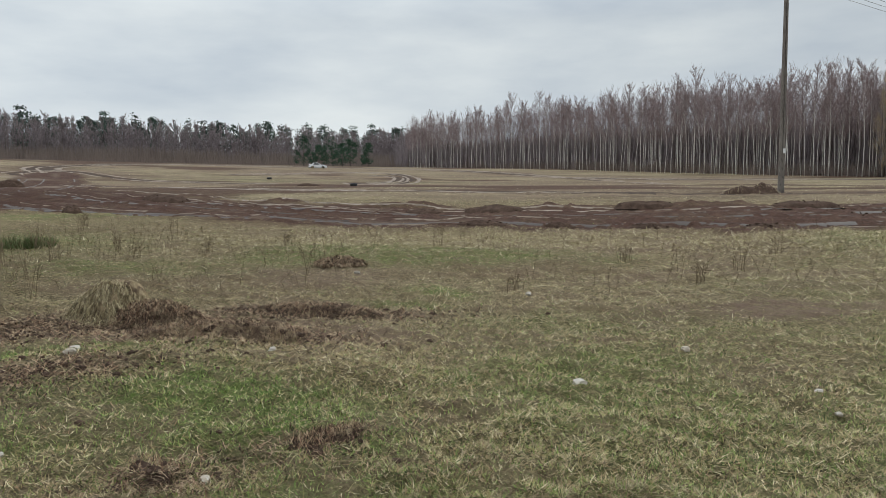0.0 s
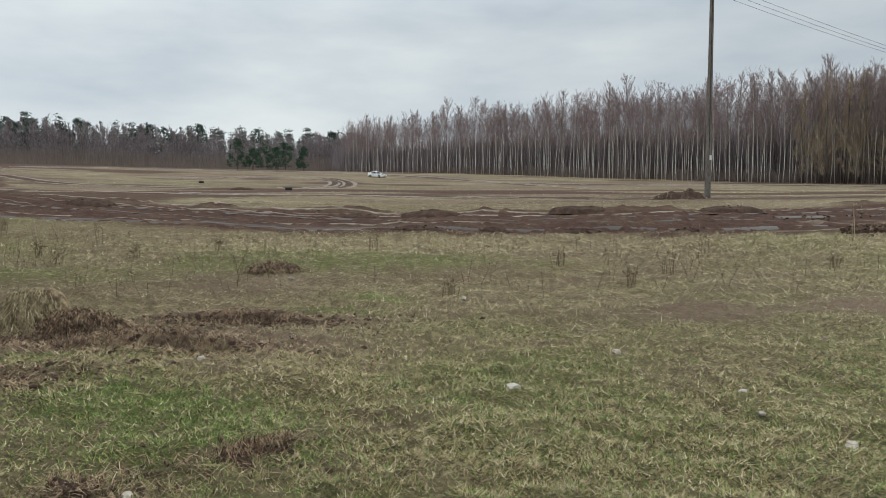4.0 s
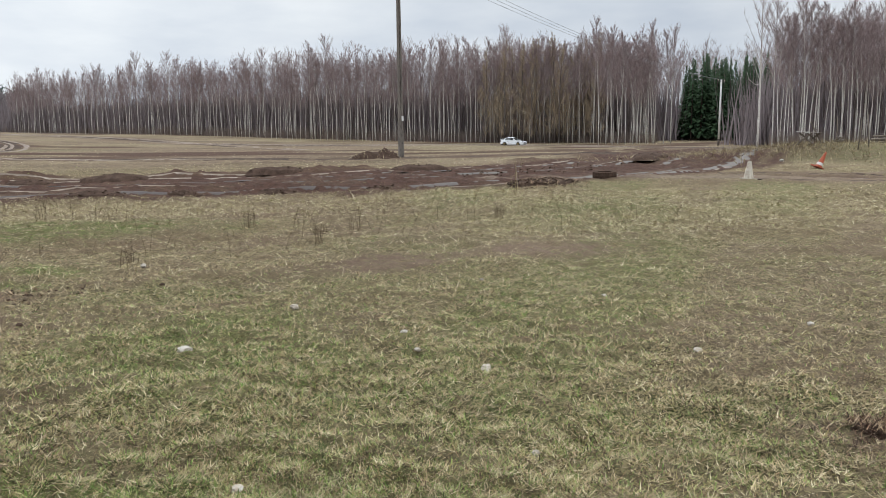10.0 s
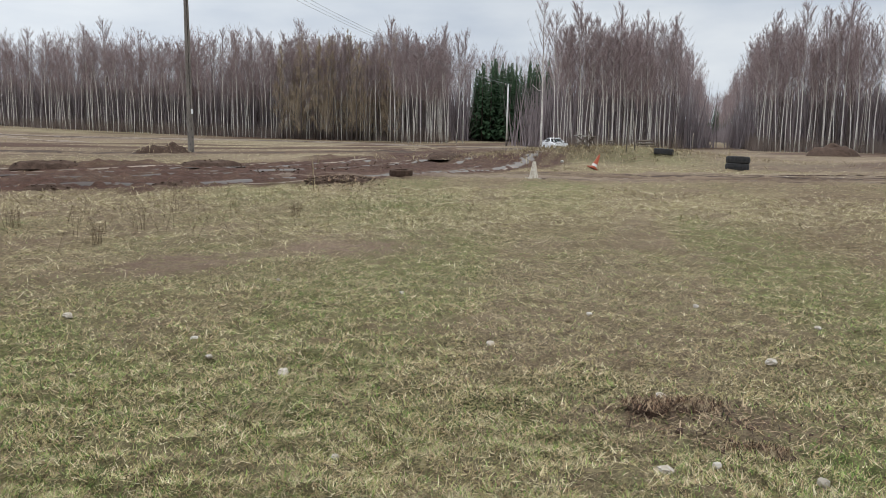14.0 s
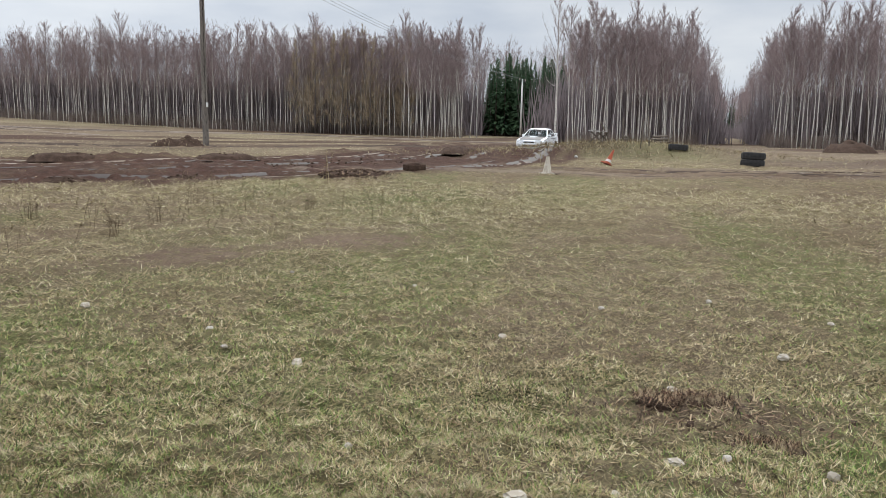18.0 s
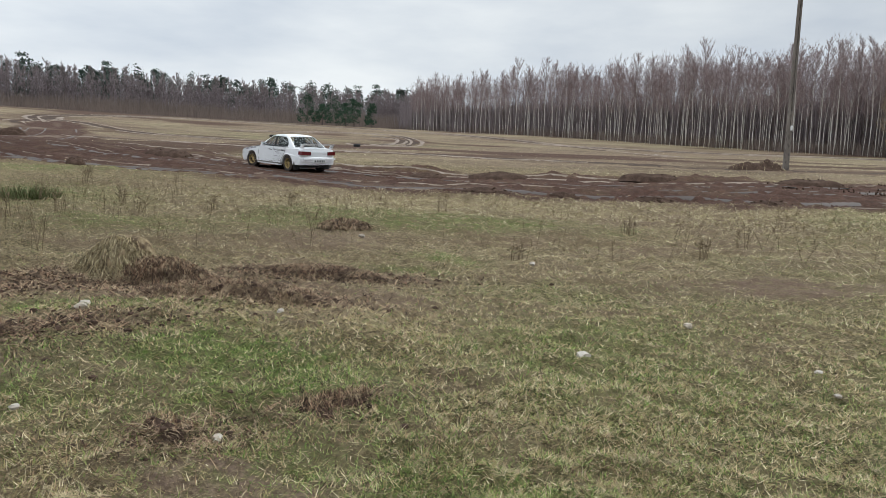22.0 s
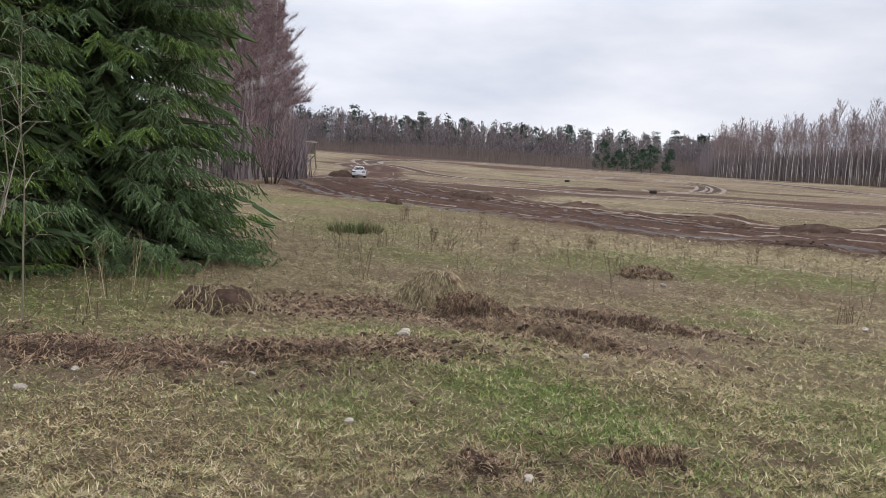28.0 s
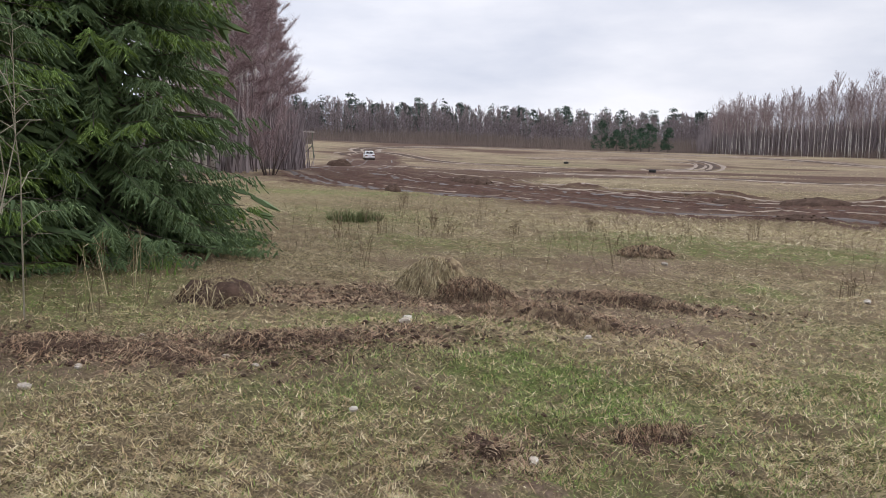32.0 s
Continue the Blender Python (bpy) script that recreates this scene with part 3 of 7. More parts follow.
# pale dried soil along both edges of the main track and the crossing
for m, (o, w, g) in enumerate(((5.5, 0.15, 0.36), (4.2, 0.08, 0.5), (-5.3, 0.2, 0.33), (2.2, 0.08, 0.6), (-2.0, 0.08, 0.6), (-6.3, 0.2, 0.38), (-4.4, 0.09, 0.5))):
    track_ribbon(ROAD[15:50], o, w, 80 + 3 * m, 0.016 + 0.003 * m, g, TRACK_PALE, "pale dried wheel rut on the muddy track")
for m, (o, w, g) in enumerate(((-3.4, 0.4, 0.3), (-1.3, 0.3, 0.35), (0.7, 0.34, 0.3), (2.8, 0.3, 0.35), (3.9, 0.5, 0.3))):
    track_ribbon(ROAD[12:54], o, w, 170 + 3 * m, 0.012 + 0.003 * m, g, DARK_MUD, "dark wheel rut on the muddy track")
for m, (o, w, g) in enumerate(((-2.6, 0.22, 0.5), (-0.8, 0.2, 0.5), (0.9, 0.24, 0.48), (2.6, 0.2, 0.5))):
    track_ribbon(CROSSING[5:], o, w, 110 + 3 * m, 0.016 + 0.003 * m, g, TRACK_PALE, "pale dried wheel rut on the crossing")
for m, (o, w, g) in enumerate(((-1.7, 0.3, 0.5), (0.1, 0.34, 0.5), (1.8, 0.3, 0.5))):
    track_ribbon(CROSSING[5:], o, w, 140 + 3 * m, 0.014 + 0.003 * m, g, TRACK_MUD, "dark muddy wheel rut on the crossing")


# ---- woods ----
def bark_material():
    m, nt, bs = material("birch_bark", 0.8, 0, 0.2)
    v = coords(nt, "Object", (3, 3, 9))
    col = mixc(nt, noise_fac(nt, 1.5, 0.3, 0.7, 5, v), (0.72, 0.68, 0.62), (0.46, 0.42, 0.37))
    col = mixc(nt, noise_fac(nt, 3.0, 0.56, 0.62, 4, v), col, (0.045, 0.035, 0.03))
    g = nt.nodes.new("ShaderNodeTexCoord")
    sp = nt.nodes.new("ShaderNodeSeparateXYZ")
    nt.links.new(g.outputs["Object"], sp.inputs["Vector"])
    hi = nt.nodes.new("ShaderNodeMapRange")
    hi.inputs["From Min"].default_value, hi.inputs["From Max"].default_value = 9.5, 16.5
    nt.links.new(sp.outputs["Z"], hi.inputs["Value"])
    col = mixc(nt, hi.outputs["Result"], col, (0.12, 0.085, 0.075))
    nt.links.new(col, bs.inputs["Base Color"])
    return m


BARK = bark_material()
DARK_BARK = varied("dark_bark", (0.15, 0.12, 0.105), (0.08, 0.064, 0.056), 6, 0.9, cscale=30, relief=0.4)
TWIG = island_varied("birch_twigs", [(0.265, 0.20, 0.192), (0.34, 0.265, 0.255), (0.20, 0.148, 0.142)])
RED_TWIG = island_varied("red_birch_twigs", [(0.25, 0.175, 0.175), (0.32, 0.235, 0.23), (0.18, 0.12, 0.12)])
# twigs of the hazy woods: the haze is mixed into their pale mauve-grey
HAZED_TWIG = island_varied("hazed_twigs", [(0.21, 0.172, 0.172), (0.27, 0.228, 0.226), (0.16, 0.128, 0.128)])
LARCH = island_varied("larch_twigs", [(0.33, 0.26, 0.185), (0.40, 0.315, 0.215), (0.26, 0.20, 0.15)])
NEEDLE = island_varied("spruce_needles", [(0.08, 0.125, 0.06), (0.15, 0.21, 0.09), (0.11, 0.165, 0.075)], 0.7, 0.25)
TIP = island_varied("spruce_tips", [(0.13, 0.20, 0.05), (0.18, 0.26, 0.065), (0.10, 0.155, 0.045)], 0.65, 0.25)
# distance haze put into the needle colour, paler and bluer than real pine
HAZED_PINE = island_varied("hazed_pine_needles", [(0.050, 0.072, 0.060), (0.072, 0.098, 0.076), (0.058, 0.083, 0.066)], 0.9, 0.1)
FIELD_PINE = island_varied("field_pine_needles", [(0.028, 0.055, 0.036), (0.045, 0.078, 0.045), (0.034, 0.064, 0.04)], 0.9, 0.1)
FAR_SPRUCE = island_varied("far_spruce_needles", [(0.03, 0.055, 0.03), (0.05, 0.085, 0.04), (0.038, 0.065, 0.033)], 0.9, 0.1)
BRUSH = island_varied("brush_twigs", [(0.17, 0.13, 0.11), (0.235, 0.185, 0.158), (0.12, 0.094, 0.08)])


def rnd(a, b):
    return random.uniform(a, b)


def birch_bits(h, spread, n_twigs, sides=6, first=0.38, droop=0.0, w=0.03, lean=0.3, rad=0.0085, fork=False):
    """Trunk and crown of one bare birch."""
    trunk, crown = Bits(), Bits()
    ph, k = rnd(0, 6.3), rnd(0.05, lean)
    pts, rr = [], []
    for i in range(8):
        t = i / 7
        pts.append(Vector((k * math.sin(ph + 2.6 * t) * t * 2, k * math.cos(ph + 2.1 * t) * t * 2, -0.15 + t * h * 0.97)))
        rr.append(h * rad * (1.06 - t) ** 1.0 + 0.006)

    def on_trunk(t):
        i = min(6, int(t * 7))
        return pts[i].lerp(pts[i + 1], t * 7 - i)
    trunk.tube(pts, rr, sides)
    limbs = []
    n_l = int(14 + h * 1.2)
    for i in range(n_l):
        t = first + (0.97 - first) * (i + rnd(0, 1)) / n_l
        p = on_trunk(t)
        a = rnd(0, 6.283)
        ln = spread * (1.15 - t) / (1.15 - first) * rnd(0.6, 1.15) * (0.55 + 0.45 * min(1, (t - first) * 7))
        up = rnd(0.55, 1.5) if droop else rnd(1.0, 2.3)
        mid = p + Vector((math.cos(a) * ln * 0.55, math.sin(a) * ln * 0.55, ln * up * 0.6))
        end = p + Vector((math.cos(a) * ln, math.sin(a) * ln, ln * (up * 1.15 - droop)))
        if sides == 3:
            crown.twig(p, mid, 0.02)
            crown.twig(mid, end, 0.014)
        else:
            (trunk if i % 2 else crown).tube([p, mid, end], [0.012 + 0.0014 * h * (1 - t), 0.012, 0.004], 3, False)
        limbs.append((p, mid, end, ln))
    for i in range(n_twigs):
        if i % 9 == 0:
            t = rnd(0.8, 1.0)
            q = on_trunk(t)
            base, ln = q, 0.1
        else:
            p, mid, end, ln = random.choice(limbs)
            s = rnd(0.25, 1.0)
            base = p.lerp(mid, s * 2) if s < 0.5 else mid.lerp(end, s * 2 - 1)
        a, l = rnd(0, 6.283), rnd(0.5, 1.25) * (0.5 + 0.35 * ln)
        tip = base + Vector((math.cos(a) * l * 0.42, math.sin(a) * l * 0.42, l * rnd(0.05, 0.95) - droop * l))
        crown.twig(base, tip, w * rnd(0.6, 1.3))
    return trunk, crown


def conifer_bits(h, r, n, w=0.22):
    """A far spruce: trunk and drooping sprays."""
    trunk, crown = Bits(), Bits()
    trunk.tube([(0, 0, -0.2), (0, 0, h * 0.6), (0, 0, h)], [h * 0.012, h * 0.007, 0.02], 5)
    for i in range(n):
        t = (i / n) ** 0.85
        z = h * (0.06 + 0.94 * t)
        ln = r * (1 - t) ** 0.85 * rnd(0.7, 1.15) + 0.12
        a = rnd(0, 6.283)
        d = Vector((math.cos(a), math.sin(a), 0))
        p = Vector((0, 0, z))
        q = p + d * ln + Vector((0, 0, -0.28 * ln + rnd(-0.1, 0.1)))
        s = Vector((-d.y, d.x, 0)) * w * (0.6 + ln * 0.35)
        mid = p.lerp(q, 0.6) + Vector((0, 0, 0.08 * ln))
        crown.add([tuple(p), tuple(mid + s - Vector((0, 0, 0.2 * w))), tuple(q), tuple(mid - s - Vector((0, 0, 0.2 * w))), tuple(mid + Vector((0, 0, 0.12)))],
                  [(0, 1, 4), (1, 2, 4), (2, 3, 4), (3, 0, 4)])
    return trunk, crown


def pine_bits(h, r, n):
    """A far Scots pine: bare stem, clumped crown at the top."""
    trunk, crown = Bits(), Bits()
    trunk.tube([(0, 0, -0.2), (rnd(-0.2, 0.2), 0, h * 0.6), (rnd(-0.3, 0.3), 0, h * 0.95)], [h * 0.012, h * 0.009, 0.04], 5)
    for c in range(15):
        a, z = rnd(0, 6.283), h * rnd(0.38, 0.98)
        rr = r * rnd(0.3, 0.8) * (1.25 - z / h)
        cx, cy = math.cos(a) * rr, math.sin(a) * rr
        for i in range(n // 15):
            u = Vector((rnd(-1, 1), rnd(-1, 1), rnd(-0.6, 0.9))).normalized() * rnd(0.3, 1.0)
            p = Vector((cx, cy, z)) + Vector((u.x, u.y, u.z * 0.6)) * r * 0.5
            s = rnd(0.2, 0.45)
            t = Vector((rnd(-1, 1), rnd(-1, 1), rnd(-0.3, 1))).normalized() * s
            k = t.orthogonal().normalized() * s * 0.7
            crown.add([tuple(p - t), tuple(p + k), tuple(p + t), tuple(p - k)], [(0, 1, 2, 3)])
    return trunk, crown


def tri_arrays(bits):
    f = []
    for q in bits.f:
        for i in range(1, len(q) - 1):
            f.append((q[0], q[i], q[i + 1]))
    return np.array([tuple(v) for v in bits.v], np.float32), np.array(f, np.int32)


def scatter(name, kinds, places, mats, label, category):
    """Far woods in one object: kinds of (trunk, crown) arrays set at places of (x, y, z, size, turn, kind)."""
    V, F, M, k = [], [], [], 0
    for x, y, z, s, a, i in places:
        for mi, (v, f) in enumerate(kinds[i]):
            c, sn = math.cos(a) * s, math.sin(a) * s
            V.append(np.stack([v[:, 0] * c - v[:, 1] * sn + x, v[:, 0] * sn + v[:, 1] * c + y, v[:, 2] * s + z], 1))
            F.append(f + k)
            M.append(np.full(len(f), mi, np.int32))
            k += len(v)
    me = mesh_np(name, np.concatenate(V), np.concatenate(F), mats[0])
    for mm in mats[1:]:
        me.materials.append(mm)
    me.polygons.foreach_set("material_index", np.concatenate(M))
    return tagged(new(name, me), label, category, kind="stuff")


def at(az, d):
    return -d * math.sin(radians(az)), d * math.cos(radians(az))


def edge_point(line, u):
    """A point on a line of (bearing, distance) at u from 0 to 1, by even bearing."""
    i = min(len(line) - 2, int(u * (len(line) - 1)))
    t = u * (len(line) - 1) - i
    return line[i][0] + (line[i + 1][0] - line[i][0]) * t, line[i][1] + (line[i + 1][1] - line[i][1]) * t


def wood_places(line, n, depth, size, kinds, back=0.0, jitter=0.25):
    out = []
    for i in range(n):
        az, d = edge_point(line, random.random())
        d += back + depth * random.random() ** 1.2
        az += rnd(-jitter, jitter)
        x, y = at(az, d)
        out.append((x, y, float(land(x, y)) - 0.1, size * rnd(0.76, 1.12), rnd(0, 6.28), random.choice(kinds)))
    return out


def line_places(line, n, size, jitter_d=3.0):
    out = []
    for i in range(n):
        az, d = edge_point(line, (i + rnd(0.15, 0.85)) / n)
        x, y = at(az, d + rnd(0, jitter_d))
        out.append((x, y, size * rnd(0.8, 1.12)))
    return out


MAIN_EDGE = [(13.2, 285), (9, 250), (4, 215), (-1, 190), (-6, 172), (-11, 160), (-16, 152), (-21, 147), (-26, 143), (-31, 140)]
RIGHT_EDGE = [(-38.8, 98), (-41, 100), (-43, 103), (-45.0, 106), (-47.1, 110)]
LANE_LEFT = [(-47.2, 118), (-48.0, 150), (-48.7, 200), (-49.1, 280), (-49.4, 370)]
LANE_RIGHT = [(-50.3, 370), (-50.8, 260), (-51.5, 185), (-52.4, 140), (-52.8, 118)]
FAR_RIGHT = [(-52.8, 110), (-55.5, 107), (-59, 105), (-64, 103), (-70, 100)]
LEFT_ROW = [(52.6, 37), (50.5, 41), (48.7, 46), (47.1, 52), (46.0, 59), (45.2, 69), (44.7, 82)]
BACK_LEFT = [(54, 330), (45, 330), (38, 335), (30, 350), (23, 370), (16, 385), (11, 390)]


def build_woods():
    thin = [birch_bits(17.5, rnd(2.7, 3.3), 520, 3, 0.44, w=0.024, rad=0.0042) for _ in range(5)]
    arr = [(tri_arrays(a), tri_arrays(b)) for a, b in thin]
    dense = [birch_bits(15, 3.4, 430, 3, 0.12, w=0.11, rad=0.006) for _ in range(4)]
    larch = [birch_bits(17, 2.4, 1500, 3, 0.06, 0.08, w=0.022) for _ in range(3)]
    larr = [(tri_arrays(a), tri_arrays(b)) for a, b in larch]
    darr = [(tri_arrays(a), tri_arrays(b)) for a, b in dense]
    # depth of the birch wood, its shade painted in as dark stems
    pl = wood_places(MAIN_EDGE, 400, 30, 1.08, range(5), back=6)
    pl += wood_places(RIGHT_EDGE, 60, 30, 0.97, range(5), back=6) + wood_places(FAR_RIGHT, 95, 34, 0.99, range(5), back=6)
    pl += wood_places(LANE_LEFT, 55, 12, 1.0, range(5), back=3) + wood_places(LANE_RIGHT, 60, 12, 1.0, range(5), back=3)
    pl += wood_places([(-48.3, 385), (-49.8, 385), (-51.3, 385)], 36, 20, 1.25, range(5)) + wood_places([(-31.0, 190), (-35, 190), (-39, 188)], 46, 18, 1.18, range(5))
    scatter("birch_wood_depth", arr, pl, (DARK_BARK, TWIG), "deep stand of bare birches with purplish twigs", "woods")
    pl = wood_places(MAIN_EDGE, 200, 22, 1.08, range(5), back=3) + wood_places(RIGHT_EDGE, 22, 15, 0.95, range(5), back=3) + wood_places(FAR_RIGHT, 34, 20, 0.92, range(5), back=3)
    scatter("birch_wood", arr, pl, (BARK, TWIG), "bare white-stemmed birches just inside the wood's edge", "woods")
    # the browner thicket before the spruces
    pl = wood_places([(-19.0, 147), (-22.5, 143), (-27.0, 143)], 60, 12, 1.1, range(3), jitter=1.0)
    scatter("larch_thicket", larr, pl, (DARK_BARK, LARCH), "dense ochre-brown leafless thicket at the edge of the birch wood", "woods")
    # brush at the feet of the woods
    low = []
    for _ in range(4):
        b = Bits()
        for i in range(90):
            x, y = rnd(-1.6, 1.6), rnd(-1.0, 1.0)
            b.twig((x, y, -0.1), (x + rnd(-0.5, 0.5), y + rnd(-0.4, 0.4), rnd(0.8, 3.0)), rnd(0.02, 0.05))
        low.append((tri_arrays(b),))
    fill = []
    for _ in range(4):
        b = Bits()
        for i in range(60):
            x, y = rnd(-1.6, 1.6), rnd(-1.0, 1.0)
            b.twig((x, y, -0.1), (x + rnd(-0.6, 0.6), y + rnd(-0.4, 0.4), rnd(1.3, 3.2)), rnd(0.02, 0.05))
        fill.append((tri_arrays(b),))
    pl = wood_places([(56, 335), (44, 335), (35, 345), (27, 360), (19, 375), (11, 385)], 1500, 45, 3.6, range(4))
    scatter("far_sapling_wood", fill, pl, (HAZED_TWIG,), "hazy mauve-grey leafless wood behind the field", "woods")
    pl = wood_places(MAIN_EDGE, 420, 22, 1.0, range(4), back=3) + wood_places(RIGHT_EDGE, 50, 20, 0.8, range(4), back=1)
    pl += wood_places(FAR_RIGHT, 110, 25, 0.8, range(4), back=1) + wood_places(LANE_LEFT, 50, 8, 1.0, range(4)) + wood_places(LANE_RIGHT, 50, 8, 1.0, range(4))
    pl += wood_places([(46, 290), (35, 285), (25, 300), (13, 300)], 500, 40, 1.5, range(4)) + wood_places([(46, 310), (35, 305), (25, 320), (13, 320)], 500, 40, 3.0, range(4))
    scatter("woodland_brush", low, pl, (BRUSH,), "grey-brown leafless brush along the foot of the woods", "brush")
    # the dim inside of the woods: close-set dead saplings
    pl = wood_places(MAIN_EDGE, 1000, 24, 4.4, range(4), back=26) + wood_places(RIGHT_EDGE, 110, 20, 4.0, range(4), back=20)
    pl += wood_places(FAR_RIGHT, 230, 25, 3.6, range(4), back=22) + wood_places(LANE_LEFT, 70, 10, 2.2, range(4), back=6) + wood_places(LANE_RIGHT, 70, 10, 2.2, range(4), back=6)
    pl += wood_places(LEFT_ROW, 60, 6, 2.2, range(4), back=6)
    scatter("sapling_thicket", low, pl, (HAZED_TWIG,), "close-set dim saplings deep inside the birch woods", "woods")
    # far mixed wood on the left
    pines = [pine_bits(19, 3.4, 300) for _ in range(3)] + [conifer_bits(18, 3.0, 110, 0.5) for _ in range(2)]
    parr = [(tri_arrays(a), tri_arrays(b)) for a, b in pines]
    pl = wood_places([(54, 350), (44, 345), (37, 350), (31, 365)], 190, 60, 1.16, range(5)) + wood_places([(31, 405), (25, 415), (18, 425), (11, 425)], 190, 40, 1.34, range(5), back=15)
    scatter("far_pine_wood", parr, pl, (DARK_BARK, HAZED_PINE), "distant dark green pines on the rise behind the field", "woods")
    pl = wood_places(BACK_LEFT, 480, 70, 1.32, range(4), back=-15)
    scatter("far_bare_wood", darr, pl, (DARK_BARK, HAZED_TWIG), "distant grey-brown leafless trees behind the field", "woods")
    # dark spruces in the gap behind the second pole
    sp = [conifer_bits(17, rnd(2.3, 2.9), 230, 0.26) for _ in range(4)]
    sarr = [(tri_arrays(a), tri_arrays(b)) for a, b in sp]
    pl = wood_places([(-32.8, 165), (-35, 160), (-38.5, 160)], 70, 22, 0.92, range(4))
    pl += wood_places([(-53, 150), (-57, 150), (-66, 150)], 60, 20, 0.62, range(3)) + wood_places([(-39, 150), (-46, 160)], 40, 20, 0.6, range(3))
    pl += wood_places([(-48.4, 372), (-49.8, 380), (-51.2, 372)], 26, 14, 0.95, range(3))
    scatter("spruce_wood", sarr, pl, (DARK_BARK, FAR_SPRUCE), "dark green spruce stand between the birch woods", "woods")
    # the trees of the front rows, one by one
    kinds = []
    for i in range(6):
        a, b = birch_bits((17, 18.5, 16, 17.5, 19, 15.5)[i], rnd(2.2, 2.9), 3600, 5, 0.40, w=0.0085, lean=0.6, rad=0.0044)
        kinds.append((a.mesh("birch_trunk", BARK, True), b.mesh("birch_crown", TWIG)))
    spots = line_places(MAIN_EDGE, 124, 1.07) + line_places(RIGHT_EDGE, 28, 0.96) + line_places(FAR_RIGHT, 34, 0.98) + line_places(LANE_LEFT, 12, 0.95, 1.5) + line_places(LANE_RIGHT, 12, 0.95, 1.5)
    spots += line_places([(-27, 132), (-29.5, 134), (-32.5, 137)], 11, 1.02)
    first = []
    for n, (x, y, s) in enumerate(spots):
        k = n % 6
        m = pose(x, y, float(land(x, y)), 0, 0, rnd(0, 360)) @ Matrix.Diagonal((s, s, s, 1))
        if n < 6:
            tr = thing("birch_tree", m, "bare white-stemmed birch at the edge of the wood", "tree", "birches at the wood's edge")
            part("trunk", kinds[k][0], tr, "white birch stem with black marks")
            part("crown", kinds[k][1], tr)
            first.append(tr)
        else:
            tr = copy_thing(first[k], pose(0, 0, 0))
            tr.matrix_basis = m
    # the lone birch before the right-hand wood, with a bent limb
    a, b = birch_bits(14, 1.9, 900, 8, 0.4, w=0.012, lean=0.12, rad=0.0075)
    a.tube([(0, 0, 5.6), (-0.8, -0.5, 5.5), (-1.8, -0.9, 5.9), (-2.2, -1.1, 6.6)], [0.028, 0.024, 0.016, 0.008], 4)
    a.tube([(0, 0, 7.4), (-0.9, -0.5, 8.0), (-1.7, -0.9, 8.9)], [0.026, 0.018, 0.008], 4)
    x, y = at(-38.0, 72)
    tr = thing("birch_tree", pose(x, y, gz(x, y)), "tall lone birch with white stem and bent side limb", "tree")
    part("trunk", a.mesh("birch_trunk", BARK, True), tr, "white birch stem with black marks")
    part("crown", b.mesh("birch_crown", TWIG), tr)
    # reddish birches in a row running away on the left
    kinds = []
    for i in range(4):
        a, b = birch_bits((15.5, 14.5, 16.5, 14)[i], 2.9, 9000, 6, 0.10, droop=0.25, w=0.0085, lean=0.4, rad=0.0065)
        kinds.append((a.mesh("birch_trunk", BARK, True), b.mesh("birch_crown", RED_TWIG)))
    first = []
    for n, (x, y, s) in enumerate(line_places(LEFT_ROW, 24, 1.22, 2.0)):
        m = pose(x, y, float(land(x, y)), 0, 0, rnd(0, 360)) @ Matrix.Diagonal((s, s, s, 1))
        if n < 4:
            tr = thing("birch_tree", m, "leafless birch with reddish drooping twigs beside the meadow", "tree", "birches in the row")
            part("trunk", kinds[n][0], tr, "white birch stem with black marks")
            part("crown", kinds[n][1], tr)
            first.append(tr)
        else:
            tr = copy_thing(first[n % 4], pose(0, 0, 0))
            tr.matrix_basis = m
    # many-stemmed bush at the bend
    b, st = Bits(), []
    for i in range(11):
        a = rnd(0, 6.28)
        e = Vector((math.cos(a) * rnd(0.5, 1.8), math.sin(a) * rnd(0.5, 1.8), rnd(2.2, 4.3)))
        p = Vector((math.cos(a) * 0.25, math.sin(a) * 0.25, -0.1))
        mid = p.lerp(e, 0.5) + Vector((rnd(-0.3, 0.3), rnd(-0.3, 0.3), 0.2))
        st.append(Bits())
        st[-1].tube([p, mid, e], [0.03, 0.018, 0.006], 5)
        for j in range(130):
            s = rnd(0.2, 1)
            q = p.lerp(mid, s * 2) if s < 0.5 else mid.lerp(e, s * 2 - 1)
            w = rnd(0, 6.28)
            l = rnd(0.4, 1.1)
            b.twig(q, q + Vector((math.cos(w) * l * 0.6, math.sin(w) * l * 0.6, l * rnd(0.2, 0.9))), 0.010)
    x, y = at(45.4, 41)
    tr = thing("bush", pose(x, y, gz(x, y)), "leafless many-stemmed reddish bush beside the track bend", "bush")
    for one in st:
        part("stem", one.mesh("bush_stem", DARK_BARK, True), tr)
    part("crown", b.mesh("bush_crown", RED_TWIG), tr)
    # pines standing in the field's far corner
    for az, d, h, r in ((21.0, 215, 8.4, 2.8), (18.9, 218, 8.2, 4.2), (17.6, 220, 7.8, 3.8), (16.3, 222, 7.0, 2.6), (19.9, 213, 5.6, 2.6), (18.2, 214, 6.4, 3.6)):
        tb, cb = Bits(), Bits()
        tb.tube([(0, 0, -0.2), (0.05, 0, h * 0.5), (0, 0, h * 0.92)], [0.16, 0.1, 0.03], 6)
